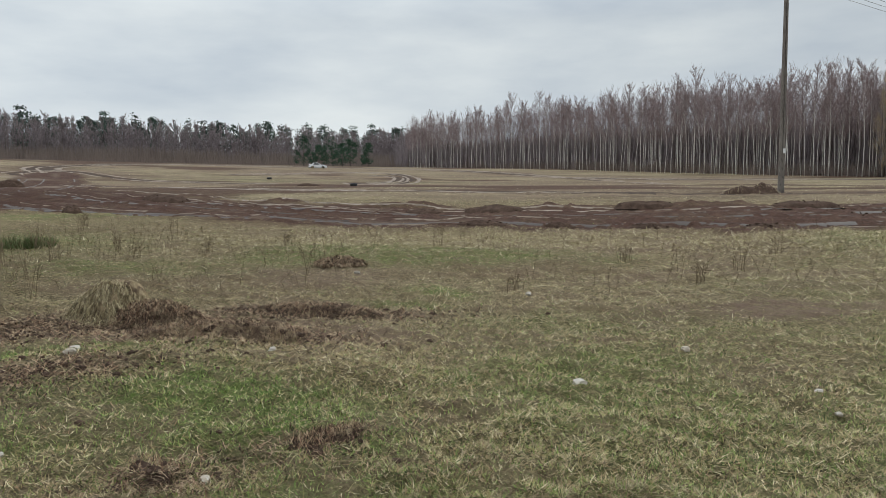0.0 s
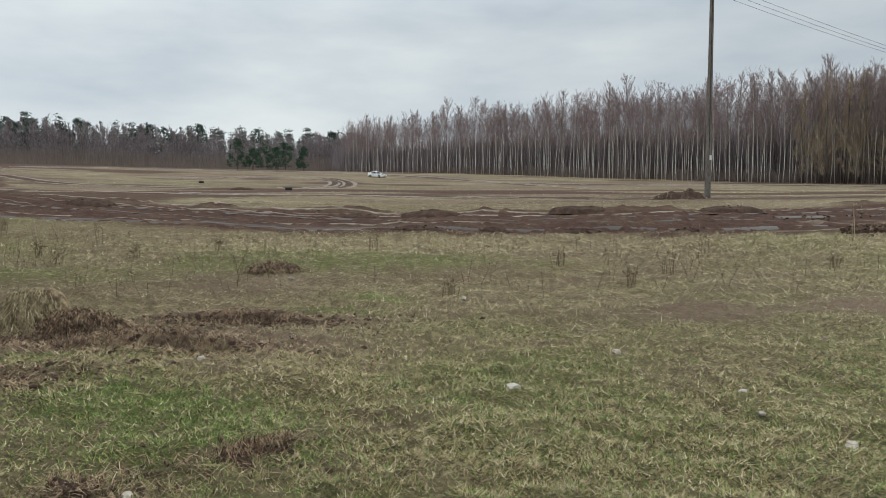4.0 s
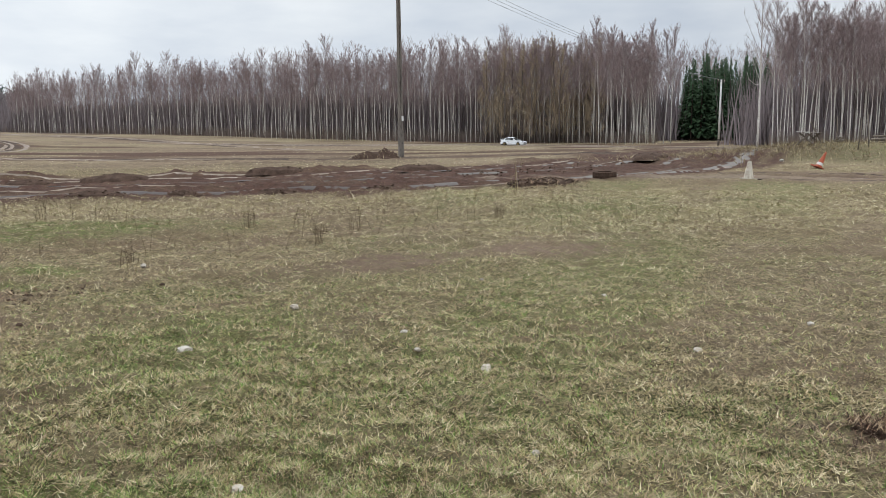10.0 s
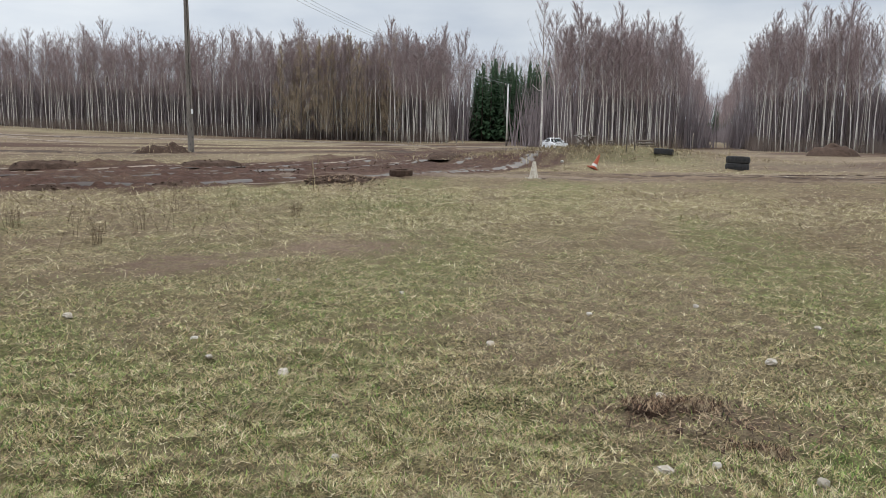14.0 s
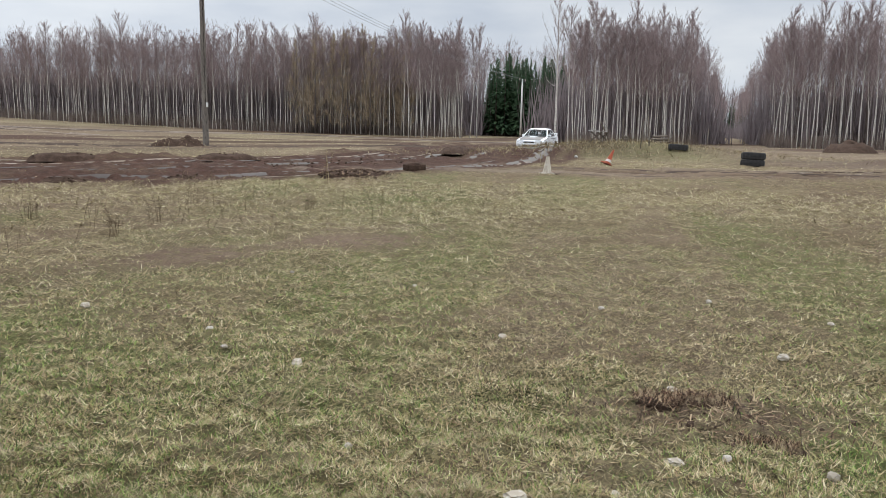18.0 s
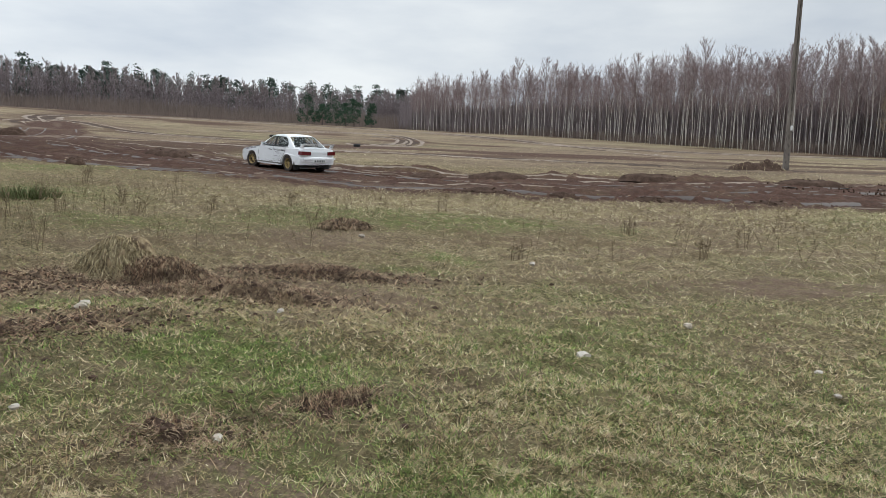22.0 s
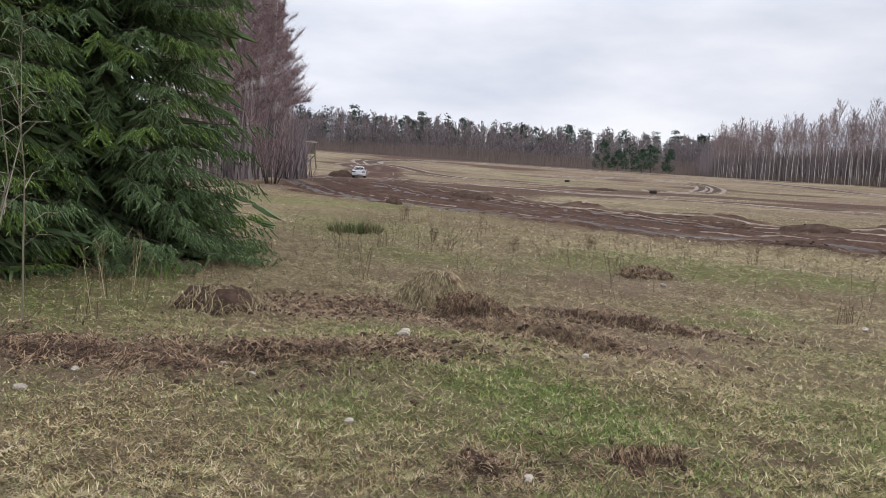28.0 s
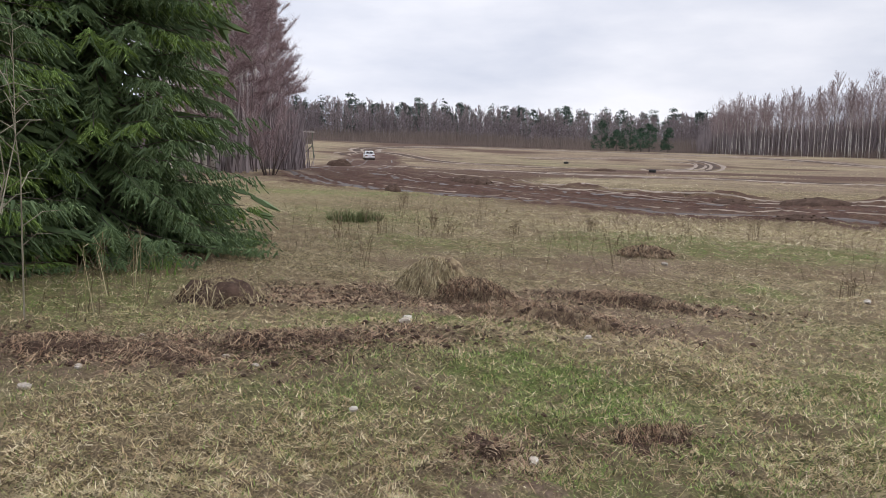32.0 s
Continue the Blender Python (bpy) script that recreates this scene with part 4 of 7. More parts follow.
        for c in range(46):
            z = h * rnd(0.12, 0.97)
            rr = r * (1.05 - (z / h) ** 2) * math.sqrt(random.random())
            a = rnd(0, 6.28)
            for i in range(16):
                u = Vector((rnd(-1, 1), rnd(-1, 1), rnd(-0.7, 0.9))) * 0.62
                p = Vector((math.cos(a) * rr, math.sin(a) * rr, z)) + u
                t = Vector((rnd(-1, 1), rnd(-1, 1), rnd(-0.2, 1))).normalized() * rnd(0.14, 0.3)
                kx = t.orthogonal().normalized() * rnd(0.1, 0.2)
                cb.add([tuple(p - t), tuple(p + kx), tuple(p + t), tuple(p - kx)], [(0, 1, 2, 3)])
        x, y = at(az, d)
        tr = thing("pine_tree", pose(x, y, gz(x, y)), "young bushy dark green pine at the far edge of the field", "tree", "pines in the corner")
        part("trunk", tb.mesh("pine_trunk", DARK_BARK, True), tr)
        part("crown", cb.mesh("pine_crown", FIELD_PINE), tr)


def near_spruce(az, d, r, h, top, label, tip_share=0.12):
    """A spruce whose boughs carry side shoots hung with finger-like needled twigs, finest where the camera passes."""
    tb, cb, tips = Bits(), Bits(), Bits()
    tb.tube([(0, 0, -0.2), (0.03, 0, h * 0.4), (0, 0, h)], [0.24, 0.16, 0.02], 8)
    facing = radians(az - 90)
    z = 0.3
    while z < h - 0.3:
        full = z < top
        ln0 = r * (1 - z / h) ** 0.45 * rnd(0.96, 1.04)
        for b in range(random.randint(12, 14) if full else 7):
            a = rnd(0, 6.283)
            fine = full and math.cos(a - facing) > 0.0
            ln = ln0 * rnd(0.72, 1.05)
            ahead, across = Vector((math.cos(a), math.sin(a), 0)), Vector((-math.sin(a), math.cos(a), 0))
            p = Vector((0, 0, z + rnd(-0.2, 0.25)))
            sag, lift = rnd(0.12, 0.5), rnd(0.1, 0.5)

            def bough(t):
                return p + ahead * (ln * t) + Vector((0, 0, -sag * ln * t + lift * ln * max(0, t - 0.5) ** 1.5))
            tb.tube([bough(0), bough(0.5), bough(0.94)], [0.018, 0.010, 0.003], 4, False)
            # coarse dark needles near the stem close the crown
            for i in range(30):
                q = bough(rnd(0.1, 0.75))
                e = q + (ahead * rnd(0.0, 0.6) + across * rnd(-1, 1)).normalized() * rnd(0.2, 0.42) + Vector((0, 0, -rnd(0.1, 0.4)))
                cb.twig(q, e, rnd(0.02, 0.045))
            if not fine:
                for i in range(12):
                    q = bough(0.2 + 0.8 * random.random())
                    e = q + (ahead * 0.6 + across * rnd(-1, 1)).normalized() * rnd(0.3, 0.6) + Vector((0, 0, -rnd(0.1, 0.35)))
                    cb.tube([q, q.lerp(e, 0.5), e], [0.03, 0.055, 0.01], 4, False)
                continue
            light = random.random() < tip_share
            n = int(12 * ln) + 4
            for i in range(n):
                t = 0.34 + 0.66 * (i + rnd(0, 1)) / n
                q = bough(min(t, 1))
                side = 1 if i % 2 else -1
                dv = (across * side * rnd(0.5, 1.0) + ahead * rnd(0.3, 0.9)).normalized()
                sl = (rnd(0.18, 0.38) * (1.15 - 0.6 * t)) if i < n - 1 else 0.2
                if i == n - 1:
                    dv = ahead
                e = q + dv * sl + Vector((0, 0, -sl * rnd(0.5, 1.6)))
                e.z = max(e.z, 0.12)
                tgt = tips if light and t > 0.55 else cb
                tgt.spindle(q, q.lerp(e, 0.6), e, 0.017)
                for j in range(6):
                    s = (j + rnd(0.3, 1.2)) / 6.2
                    o = q.lerp(e, min(s, 1))
                    sd = 1 if j % 2 else -1
                    fv = (dv * rnd(0.5, 1.0) + Vector((-dv.y, dv.x, 0)) * sd * rnd(0.3, 0.8)).normalized()
                    fl = rnd(0.05, 0.105)
                    hang = rnd(0.3, 1.3)
                    o1 = o + fv * fl * 0.45 + Vector((0, 0, -fl * 0.25 * hang))
                    o2 = o + fv * fl * 0.8 + Vector((0, 0, -fl * 0.75 * hang))
                    w = rnd(0.010, 0.0155)
                    tgt.spindle(o, o1, o2, w)
                    for k in range(1):
                        u = o.lerp(o2, rnd(0.1, 0.9))
                        nd = (fv + Vector((rnd(-1, 1), rnd(-1, 1), rnd(-1, 0.3)))).normalized()
                        tgt.twig(u, u + nd * rnd(0.03, 0.055), 0.006)
        z += 0.22 if full else 0.5
    x, y = at(az, d)
    tr = thing("spruce_tree", pose(x, y, gz(x, y)), label, "tree")
    part("trunk", tb.mesh("spruce_trunk", DARK_BARK, True), tr)
    cr = part("crown", cb.mesh("spruce_crown", NEEDLE), tr)
    part("tip_foliage", tips.mesh("spruce_tips", TIP), cr, "lighter green bough tips")


build_woods()
near_spruce(57.4, 13.6, 2.62, 21, 6.8, "dense dark green spruce with boughs down to the grass", 0.2)
near_spruce(68.5, 11.6, 2.25, 17, 5.5, "green spruce with light bough tips beside the meadow", 0.4)

# pale dead shrub before the spruces
b, dead = Bits(), random.Random(31)
for i in range(6):
    p = Vector((dead.uniform(-0.3, 0.3), dead.uniform(-0.3, 0.3), -0.05))
    e = p + Vector((dead.uniform(-1.0, 1.0), dead.uniform(-1.0, 1.0), dead.uniform(2.2, 3.6)))
    mid = p.lerp(e, 0.5) + Vector((dead.uniform(-0.25, 0.25), dead.uniform(-0.25, 0.25), 0.25))
    b.tube([p, p.lerp(mid, 0.5) + Vector((0, 0, 0.1)), mid, e], [0.009, 0.008, 0.006, 0.002], 5, False)
    for j in range(11):
        s = dead.uniform(0.25, 1)
        q = p.lerp(mid, s * 2) if s < 0.5 else mid.lerp(e, s * 2 - 1)
        w, l = dead.uniform(0, 6.28), dead.uniform(0.25, 0.8)
        q2 = q + Vector((math.cos(w) * l * 0.8, math.sin(w) * l * 0.8, l * dead.uniform(-0.1, 0.5)))
        b.tube([q, q.lerp(q2, 0.5) + Vector((0, 0, 0.06)), q2], [0.005, 0.004, 0.002], 4, False)
PALE_TWIG = varied("pale_dead_twig", (0.30, 0.27, 0.20), (0.20, 0.175, 0.13), 6, 0.9)
x, y = at(64.8, 8.6)
tr = new("dead_shrub", b.mesh("dead_shrub", PALE_TWIG, True))
tr.matrix_basis = pose(x, y, gz(x, y))
tagged(tr, "pale leafless shrub standing before the spruces", "shrub")

# ---- poles and wires ----
CONCRETE = varied("weathered_concrete", (0.20, 0.175, 0.15), (0.13, 0.11, 0.095), 1.2, 0.9, c=(0.075, 0.065, 0.055), cscale=9, relief=0.3, vec_scale=(1, 1, 0.4))
PALE_CONCRETE = varied("pale_concrete", (0.66, 0.65, 0.62), (0.52, 0.51, 0.48), 2, 0.9, c=(0.4, 0.38, 0.36), cscale=12)
STEEL = varied("dull_steel", (0.16, 0.16, 0.16), (0.09, 0.09, 0.09), 6, 0.5, 0.6)
WHITE_PLATE = varied("white_plate", (0.75, 0.75, 0.72), (0.6, 0.6, 0.58), 12, 0.6)
PORCELAIN = varied("porcelain", (0.5, 0.42, 0.36), (0.4, 0.3, 0.25), 8, 0.3, spec=0.5)


def ladder_pole():
    """Concrete pole with a row of rectangular holes through its web."""
    h, b = 11.6, Bits()
    w0, w1, dp0, dp1 = 0.29, 0.18, 0.20, 0.14
    n = 26
    zs = [-0.3] + [2.15 + i * (h - 2.3) / n for i in range(n)] + [h]

    def w(z):
        return w0 + (w1 - w0) * max(0, z) / h

    def dp(z):
        return dp0 + (dp1 - dp0) * max(0, z) / h
    # two flanges joined by rungs
    for s in (-1, 1):
        vs = []
        for z in (-0.3, h):
            for u, v in ((0.22, -1), (1, -1), (1, 1), (0.22, 1)):
                vs.append((s * u * w(z) / 2, v * dp(z) / 2, z))
        f = [(0, 1, 5, 4), (1, 2, 6, 5), (2, 3, 7, 6), (3, 0, 4, 7), (0, 3, 2, 1), (4, 5, 6, 7)]
        b.add(vs, f if s > 0 else [q[::-1] for q in f])
    b.box(0, 0, 1.1, 0.22 * w(1) + 0.02, dp(1) * 0.8, 2.6)
    for i in range(1, n + 1):
        z = zs[i] if i < len(zs) else h
        b.box(0, 0, z + 0.3, 0.22 * w(z) + 0.02, dp(z) * 0.7, 0.13)
    return b, h


def build_poles():
    x, y = at(-12.9, 46)
    z0 = gz(x, y)
    turn = 12
    p = thing("utility_pole", pose(x, y, z0 - 0.05, 0, -0.3, turn), "grey concrete power pole with a row of slots", "pole")
    b, h = ladder_pole()
    part("shaft", b.mesh("pole_shaft", CONCRETE), p)
    t = Bits()
    t.box(0.06, -0.165, 2.35, 0.13, 0.012, 0.26)
    part("plate", t.mesh("pole_plate", WHITE_PLATE), p, "small white plate")
    b = Bits()
    b.box(0, 0, h - 0.15, 2.2, 0.1, 0.1)
    part("crossarm", b.mesh("crossarm", STEEL), p)
    tops1 = [Vector((x, y, z0 + h + 0.02)) + Matrix.Rotation(radians(turn), 3, "Z") @ Vector((o, 0, 0.06)) for o in (-0.95, 0, 0.95)]
    x2, y2 = at(-35.4, 119)
    z2 = gz(x2, y2)
    h2 = 9.4
    q = thing("utility_pole", pose(x2, y2, z2 - 0.05, 0, 0.9, 30), "slim pale power pole with crossarm at the wood's edge", "pole")
    b = Bits()
    b.tube([(0, 0, -0.2), (0, 0, 1.4)], [0.15, 0.14], 8)
    part("base", b.mesh("pole_base", DARK_BARK, True), q, "dark timber foot")
    b = Bits()
    b.tube([(0, 0, 1.0), (0, 0, 5), (0, 0, h2)], [0.15, 0.135, 0.11], 10)
    part("shaft", b.mesh("pole_shaft", PALE_CONCRETE, True), q)
    b = Bits()
    b.box(0, 0, h2 - 0.25, 2.3, 0.1, 0.1)
    arm = part("crossarm", b.mesh("crossarm", STEEL), q)
    tops2 = []
    for o in (-1.0, 0, 1.0):
        b = Bits()
        b.tube([(o, 0, h2 - 0.2), (o, 0, h2 - 0.06), (o, 0, h2 + 0.04)], [0.03, 0.07, 0.04], 8)
        part("insulator", b.mesh("insulator", PORCELAIN, True), arm)
        tops2.append(Vector((x2, y2, z2 + h2)) + Matrix.Rotation(radians(30), 3, "Z") @ Vector((o, 0, 0)))
    for a, c in zip(tops1, tops2):
        b = Bits()
        pts = []
        for i in range(25):
            t = i / 24
            v = a.lerp(c, t)
            v.z -= 1.1 * 4 * t * (1 - t)
            pts.append(v)
        b.tube(pts, [0.012] * 25, 4)
        tagged(new("power_line", b.mesh("power_line", STEEL)), "thin grey overhead wire between the two poles", "wire", "overhead wires")


build_poles()

# ---- grass, straw and weeds on the meadow ----
STRAW = island_varied("dry_straw", [(0.44, 0.36, 0.21), (0.05, 0.036, 0.02), (0.24, 0.17, 0.095), (0.60, 0.51, 0.32), (0.10, 0.075, 0.042), (0.36, 0.29, 0.16), (0.15, 0.105, 0.062), (0.50, 0.42, 0.26), (0.07, 0.05, 0.03)], 0.9, 0.15)
TURF = island_varied("turf_blades", [(0.54, 0.43, 0.26), (0.065, 0.045, 0.025), (0.27, 0.225, 0.095), (0.66, 0.57, 0.37), (0.13, 0.095, 0.052), (0.34, 0.295, 0.13), (0.045, 0.03, 0.018), (0.46, 0.345, 0.20), (0.24, 0.20, 0.085), (0.34, 0.225, 0.13)], 0.9, 0.15,
                     patch=((1.7, 0.5, 0.66, 0.45, (0.16, 0.11, 0.066)), (5.0, 0.54, 0.68, 0.5, (0.08, 0.06, 0.034)), (7.0, 0.55, 0.68, 0.45, (0.58, 0.49, 0.31))))
BLADE = island_varied("green_blades", [(0.15, 0.24, 0.048), (0.28, 0.36, 0.10), (0.05, 0.08, 0.02), (0.36, 0.40, 0.15), (0.10, 0.155, 0.035), (0.20, 0.285, 0.07), (0.04, 0.055, 0.016)], 0.8, 0.2,
                      patch=((2.2, 0.5, 0.66, 0.5, (0.24, 0.24, 0.09)), (6.0, 0.53, 0.67, 0.6, (0.045, 0.062, 0.018))))
PALE_STRAW = island_varied("pale_straw", [(0.52, 0.44, 0.275), (0.64, 0.56, 0.38), (0.36, 0.295, 0.17), (0.46, 0.40, 0.225), (0.15, 0.11, 0.065), (0.31, 0.275, 0.135)], 0.9, 0.15, patch=((3.0, 0.52, 0.66, 0.6, (0.17, 0.13, 0.075)),))
STEM = island_varied("weed_stems", [(0.13, 0.095, 0.06), (0.22, 0.17, 0.11), (0.09, 0.065, 0.045)], 0.9, 0.1)


def blades(name, n, mat, label, category, want, lo=2.2, hi=40.0, length=0.05, width=0.00048, grow=0.1, up=(0.03, 0.6), clump=0.0, tuft=0.012, seed=3, spread=66):
    """Blades, finest where they stand near; far ones are as wide as a tuft. want: chance by cover."""
    rng = np.random.default_rng(seed)
    m = int(n * 2.6)
    u = rng.random(m)
    r = np.where(rng.random(m) < 0.62, 1 / (1 / hi + u * (1 / lo - 1 / hi)), lo * (hi / lo) ** u)
    a = np.radians(rng.uniform(-spread, spread, m))
    x, y = -r * np.sin(a), r * np.cos(a)
    if clump:
        k = rng.integers(0, m // 7, m)
        near = rng.random(m) < clump
        x, y = np.where(near, x[k] + rng.normal(0, tuft, m) * r[k] ** 0.6, x), np.where(near, y[k] + rng.normal(0, tuft, m) * r[k] ** 0.6, y)
    _, mud, pale, bare, green, straw = looked_up(x, y)
    # the sward is open: gaps of a hand's width and of an arm's length
    gap = sm(0.18, 0.55, 0.55 * value_noise(x * 9, y * 9, 71) + 0.45 * value_noise(x * 2.3, y * 2.3, 72))
    keep = (rng.random(m) < (0.25 + 0.75 * gap) * want(x, y, mud, pale, bare, green, straw)).nonzero()[0][:n]
    x, y, r = x[keep], y[keep], np.hypot(x[keep], y[keep])
    z = ground_z(x, y)
    n = len(x)
    ln = length * (r / 5) ** grow * rng.uniform(0.45, 1.6, n)
    wd = (0.0006 + width * r ** 0.85) * rng.uniform(0.5, 1.5, n)
    t, lift = rng.uniform(0, 2 * np.pi, n), rng.uniform(*up, n) * (1 - 0.45 * sm(4, 12, r))
    d = np.stack([np.cos(t) * np.cos(lift), np.sin(t) * np.cos(lift), np.sin(lift)], 1)
    s = np.stack([-np.sin(t), np.cos(t), rng.uniform(-0.3, 0.3, n)], 1)
    b = np.stack([x, y, z + 0.002], 1)
    V = np.stack([b - s * wd[:, None], b + s * wd[:, None], b + d * ln[:, None]], 1).reshape(-1, 3)
    F = np.arange(3 * n).reshape(-1, 3)
    tagged(new(name, mesh_np(name, V, F, mat)), label, category, kind="stuff")


blades("dry_grass", 540000, TURF, "matted dry straw-coloured grass over the meadow", "grass",
       lambda x, y, mud, pale, bare, green, straw: (1 - mud) * (1 - 0.95 * bare) * (1 - 0.6 * green) * (1 - pale), up=(0.0, 0.65), length=0.05, clump=0.35, seed=3)
blades("green_grass", 250000, BLADE, "short fresh green grass growing through the straw", "grass",
       lambda x, y, mud, pale, bare, green, straw: np.clip(1.15 * green + 0.14, 0, 1) * (1 - mud) * (1 - 0.95 * bare) * (1 - 0.6 * straw), up=(0.1, 1.0), length=0.038, clump=0.55, tuft=0.02, seed=4)
blades("tall_dry_grass", 190000, PALE_STRAW, "taller bleached grass tufts before and beyond the track", "grass",
       lambda x, y, mud, pale, bare, green, straw: np.clip(straw * 1.25 - 0.1, 0.04, 1) * (1 - mud) * (1 - bare), lo=8, hi=20, length=0.085, width=0.00042, up=(0.1, 1.1), clump=0.85, tuft=0.03, seed=5)
blades("field_grass", 150000, PALE_STRAW, "sparse bleached grass on the worn field beyond the track", "grass",
       lambda x, y, mud, pale, bare, green, straw: (1 - mud) ** 2 * (1 - pale) * (0.35 + 0.65 * straw) * (1 - 0.8 * bare), lo=29, hi=150, length=0.03, width=0.0006, grow=0.35, up=(0.1, 0.9), clump=0.8, tuft=0.08, seed=6)

blades("meadow_grass", 110000, TURF, "short matted dry grass all round the standing place", "grass",
       lambda x, y, mud, pale, bare, green, straw: (1 - mud) * (1 - 0.95 * bare) * np.where((np.abs(np.arctan2(-x, y)) > 1.13) | (np.hypot(x, y) < 2.3), 1.0, 0.05), lo=0.5, hi=16, width=0.0012, up=(0.0, 0.65), clump=0.3, seed=7, spread=180)

# ---- the white rally saloon ----
CAR_WHITE = varied("white_car_paint", (0.80, 0.81, 0.82), (0.76, 0.77, 0.78), 3, 0.28, spec=0.5)
CAR_MUD = varied("mud_spatter", (0.20, 0.15, 0.115), (0.12, 0.088, 0.07), 12, 0.9)
CAR_DARK = varied("black_trim", (0.02, 0.02, 0.021), (0.03, 0.03, 0.03), 10, 0.5)
CAR_BONNET = varied("dull_dark_bonnet", (0.075, 0.07, 0.068), (0.12, 0.11, 0.105), 4, 0.55)
CAR_GLASS, _nt, _b = material("tinted_glass", 0.04, 0, 0.6)
_b.inputs["Base Color"].default_value = (0.10, 0.12, 0.118, 1)
_b.inputs["Alpha"].default_value = 0.2
CAR_INSIDE = varied("dark_interior", (0.035, 0.035, 0.037), (0.055, 0.053, 0.05), 9, 0.9)
CAR_RED = varied("tail_lamp_red", (0.13, 0.008, 0.012), (0.08, 0.006, 0.008), 20, 0.2, spec=0.5)
CAR_LAMP = varied("headlamp_lens", (0.62, 0.63, 0.63), (0.4, 0.41, 0.42), 30, 0.12, spec=0.6)
GOLD = varied("gold_wheel_paint", (0.56, 0.42, 0.20), (0.42, 0.31, 0.15), 14, 0.45, 0.3)
RUBBER = varied("muddy_rubber", (0.03, 0.026, 0.023), (0.06, 0.045, 0.036), 9, 0.9)
DECAL = varied("grey_lettering", (0.30, 0.29, 0.31), (0.40, 0.38, 0.40), 20, 0.6)
PLATE = varied("number_plate", (0.62, 0.62, 0.60), (0.5, 0.5, 0.48), 30, 0.5)
SEAM = varied("panel_gap", (0.16, 0.155, 0.15), (0.22, 0.21, 0.20), 20, 0.8)
CAGE = varied("cage_tube_white", (0.5, 0.5, 0.5), (0.4, 0.4, 0.4), 8, 0.5)


def body_outline():
    """Side view of the lower body, from the rear sill forwards along the bottom and back over the top: (x, z)."""
    pts = [(-2.15, 0.31), (-1.66, 0.26)]
    for i in range(11):
        w = math.pi - math.pi * i / 10
        pts.append((-1.26 + 0.37 * math.cos(w), 0.30 + 0.37 * math.sin(w)))
    pts += [(-0.85, 0.24), (0.85, 0.24)]
    for i in range(11):
        w = math.pi - math.pi * i / 10
        pts.append((1.26 + 0.37 * math.cos(w), 0.30 + 0.37 * math.sin(w)))
    pts += [(1.66, 0.21), (2.05, 0.19), (2.15, 0.25), (2.18, 0.44), (2.15, 0.62), (2.06, 0.71), (1.75, 0.785), (1.2, 0.855), (0.82, 0.897), (0.5, 0.908),
            (0, 0.915), (-0.8, 0.925), (-1.25, 0.94), (-1.6, 0.955), (-1.95, 0.95), (-2.12, 0.925), (-2.16, 0.80), (-2.14, 0.62), (-2.19, 0.56), (-2.19, 0.44)]
    return pts


def car_body():
    b = Bits()
    out = body_outline()
    n = len(out)
    cuts = (-0.845, -0.83, -0.78, -0.6, -0.3, 0, 0.3, 0.6, 0.78, 0.83, 0.845)
    for c in cuts:
        k = abs(c) / 0.845
        for x, z in out:
            xx = x * (1 - 0.075 * k ** 3 * (abs(x) / 2.19) ** 4)
            zz = z - (0.05 * k ** 4 if z > 0.7 else 0) + (0.03 * k ** 6 if z < 0.3 else 0)
            yy = c
            if abs(c) > 0.7:
                yy = c * (1 - 0.05 * max(0, (z - 0.62) / 0.33) ** 2 - (0.06 if z < 0.3 else 0) * (1 - (z - 0.2) / 0.1) - 0.04 * (abs(x) / 2.19) ** 6)
            b.v.append((xx, yy, zz))
    for j in range(len(cuts) - 1):
        for i in range(n):
            i2 = (i + 1) % n
            b.f.append((j * n + i, j * n + i2, (j + 1) * n + i2, (j + 1) * n + i))
    b.f.append(tuple(range(n))[::-1])
    b.f.append(tuple((len(cuts) - 1) * n + i for i in range(n)))
    me = b.mesh("car_body", CAR_WHITE)
    bm = bmesh.new()
    bm.from_mesh(me)
    bmesh.ops.recalc_face_normals(bm, faces=bm.faces)
    bm.to_mesh(me)
    bm.free()
    return me


# greenhouse: side view points and half widths by height
def half_w(z):
    return 0.765 - 0.205 * max(0, (z - 0.90) / 0.50) ** 1.15


CABIN = [(0.80, 0.885), (0.42, 1.12), (0.10, 1.315), (-0.08, 1.365), (-0.45, 1.39), (-0.78, 1.375), (-1.0, 1.325), (-1.3, 1.14), (-1.56, 0.955)]


def car_cabin():
    b = Bits()
    fr = (-1, -0.93, -0.6, 0, 0.6, 0.93, 1)
    n = len(CABIN)
    for f in fr:
        for x, z in CABIN:
            b.v.append((x + (0.03 if x > 0 else -0.03) * (1 - f * f), f * half_w(z), z + 0.022 * (1 - f ** 2) - (0.012 if abs(f) == 1 else 0)))
    for j in range(len(fr) - 1):
        for i in range(n - 1):
            if i in (0, 1, 6, 7) and 0 < j < len(fr) - 2:
                continue
            b.f.append((j * n + i, (j + 1) * n + i, (j + 1) * n + i + 1, j * n + i + 1))
    me = b.mesh("car_roof", CAR_WHITE)
    bm = bmesh.new()
    bm.from_mesh(me)
    bmesh.ops.recalc_face_normals(bm, faces=bm.faces)
    bm.to_mesh(me)
    bm.free()
    return me


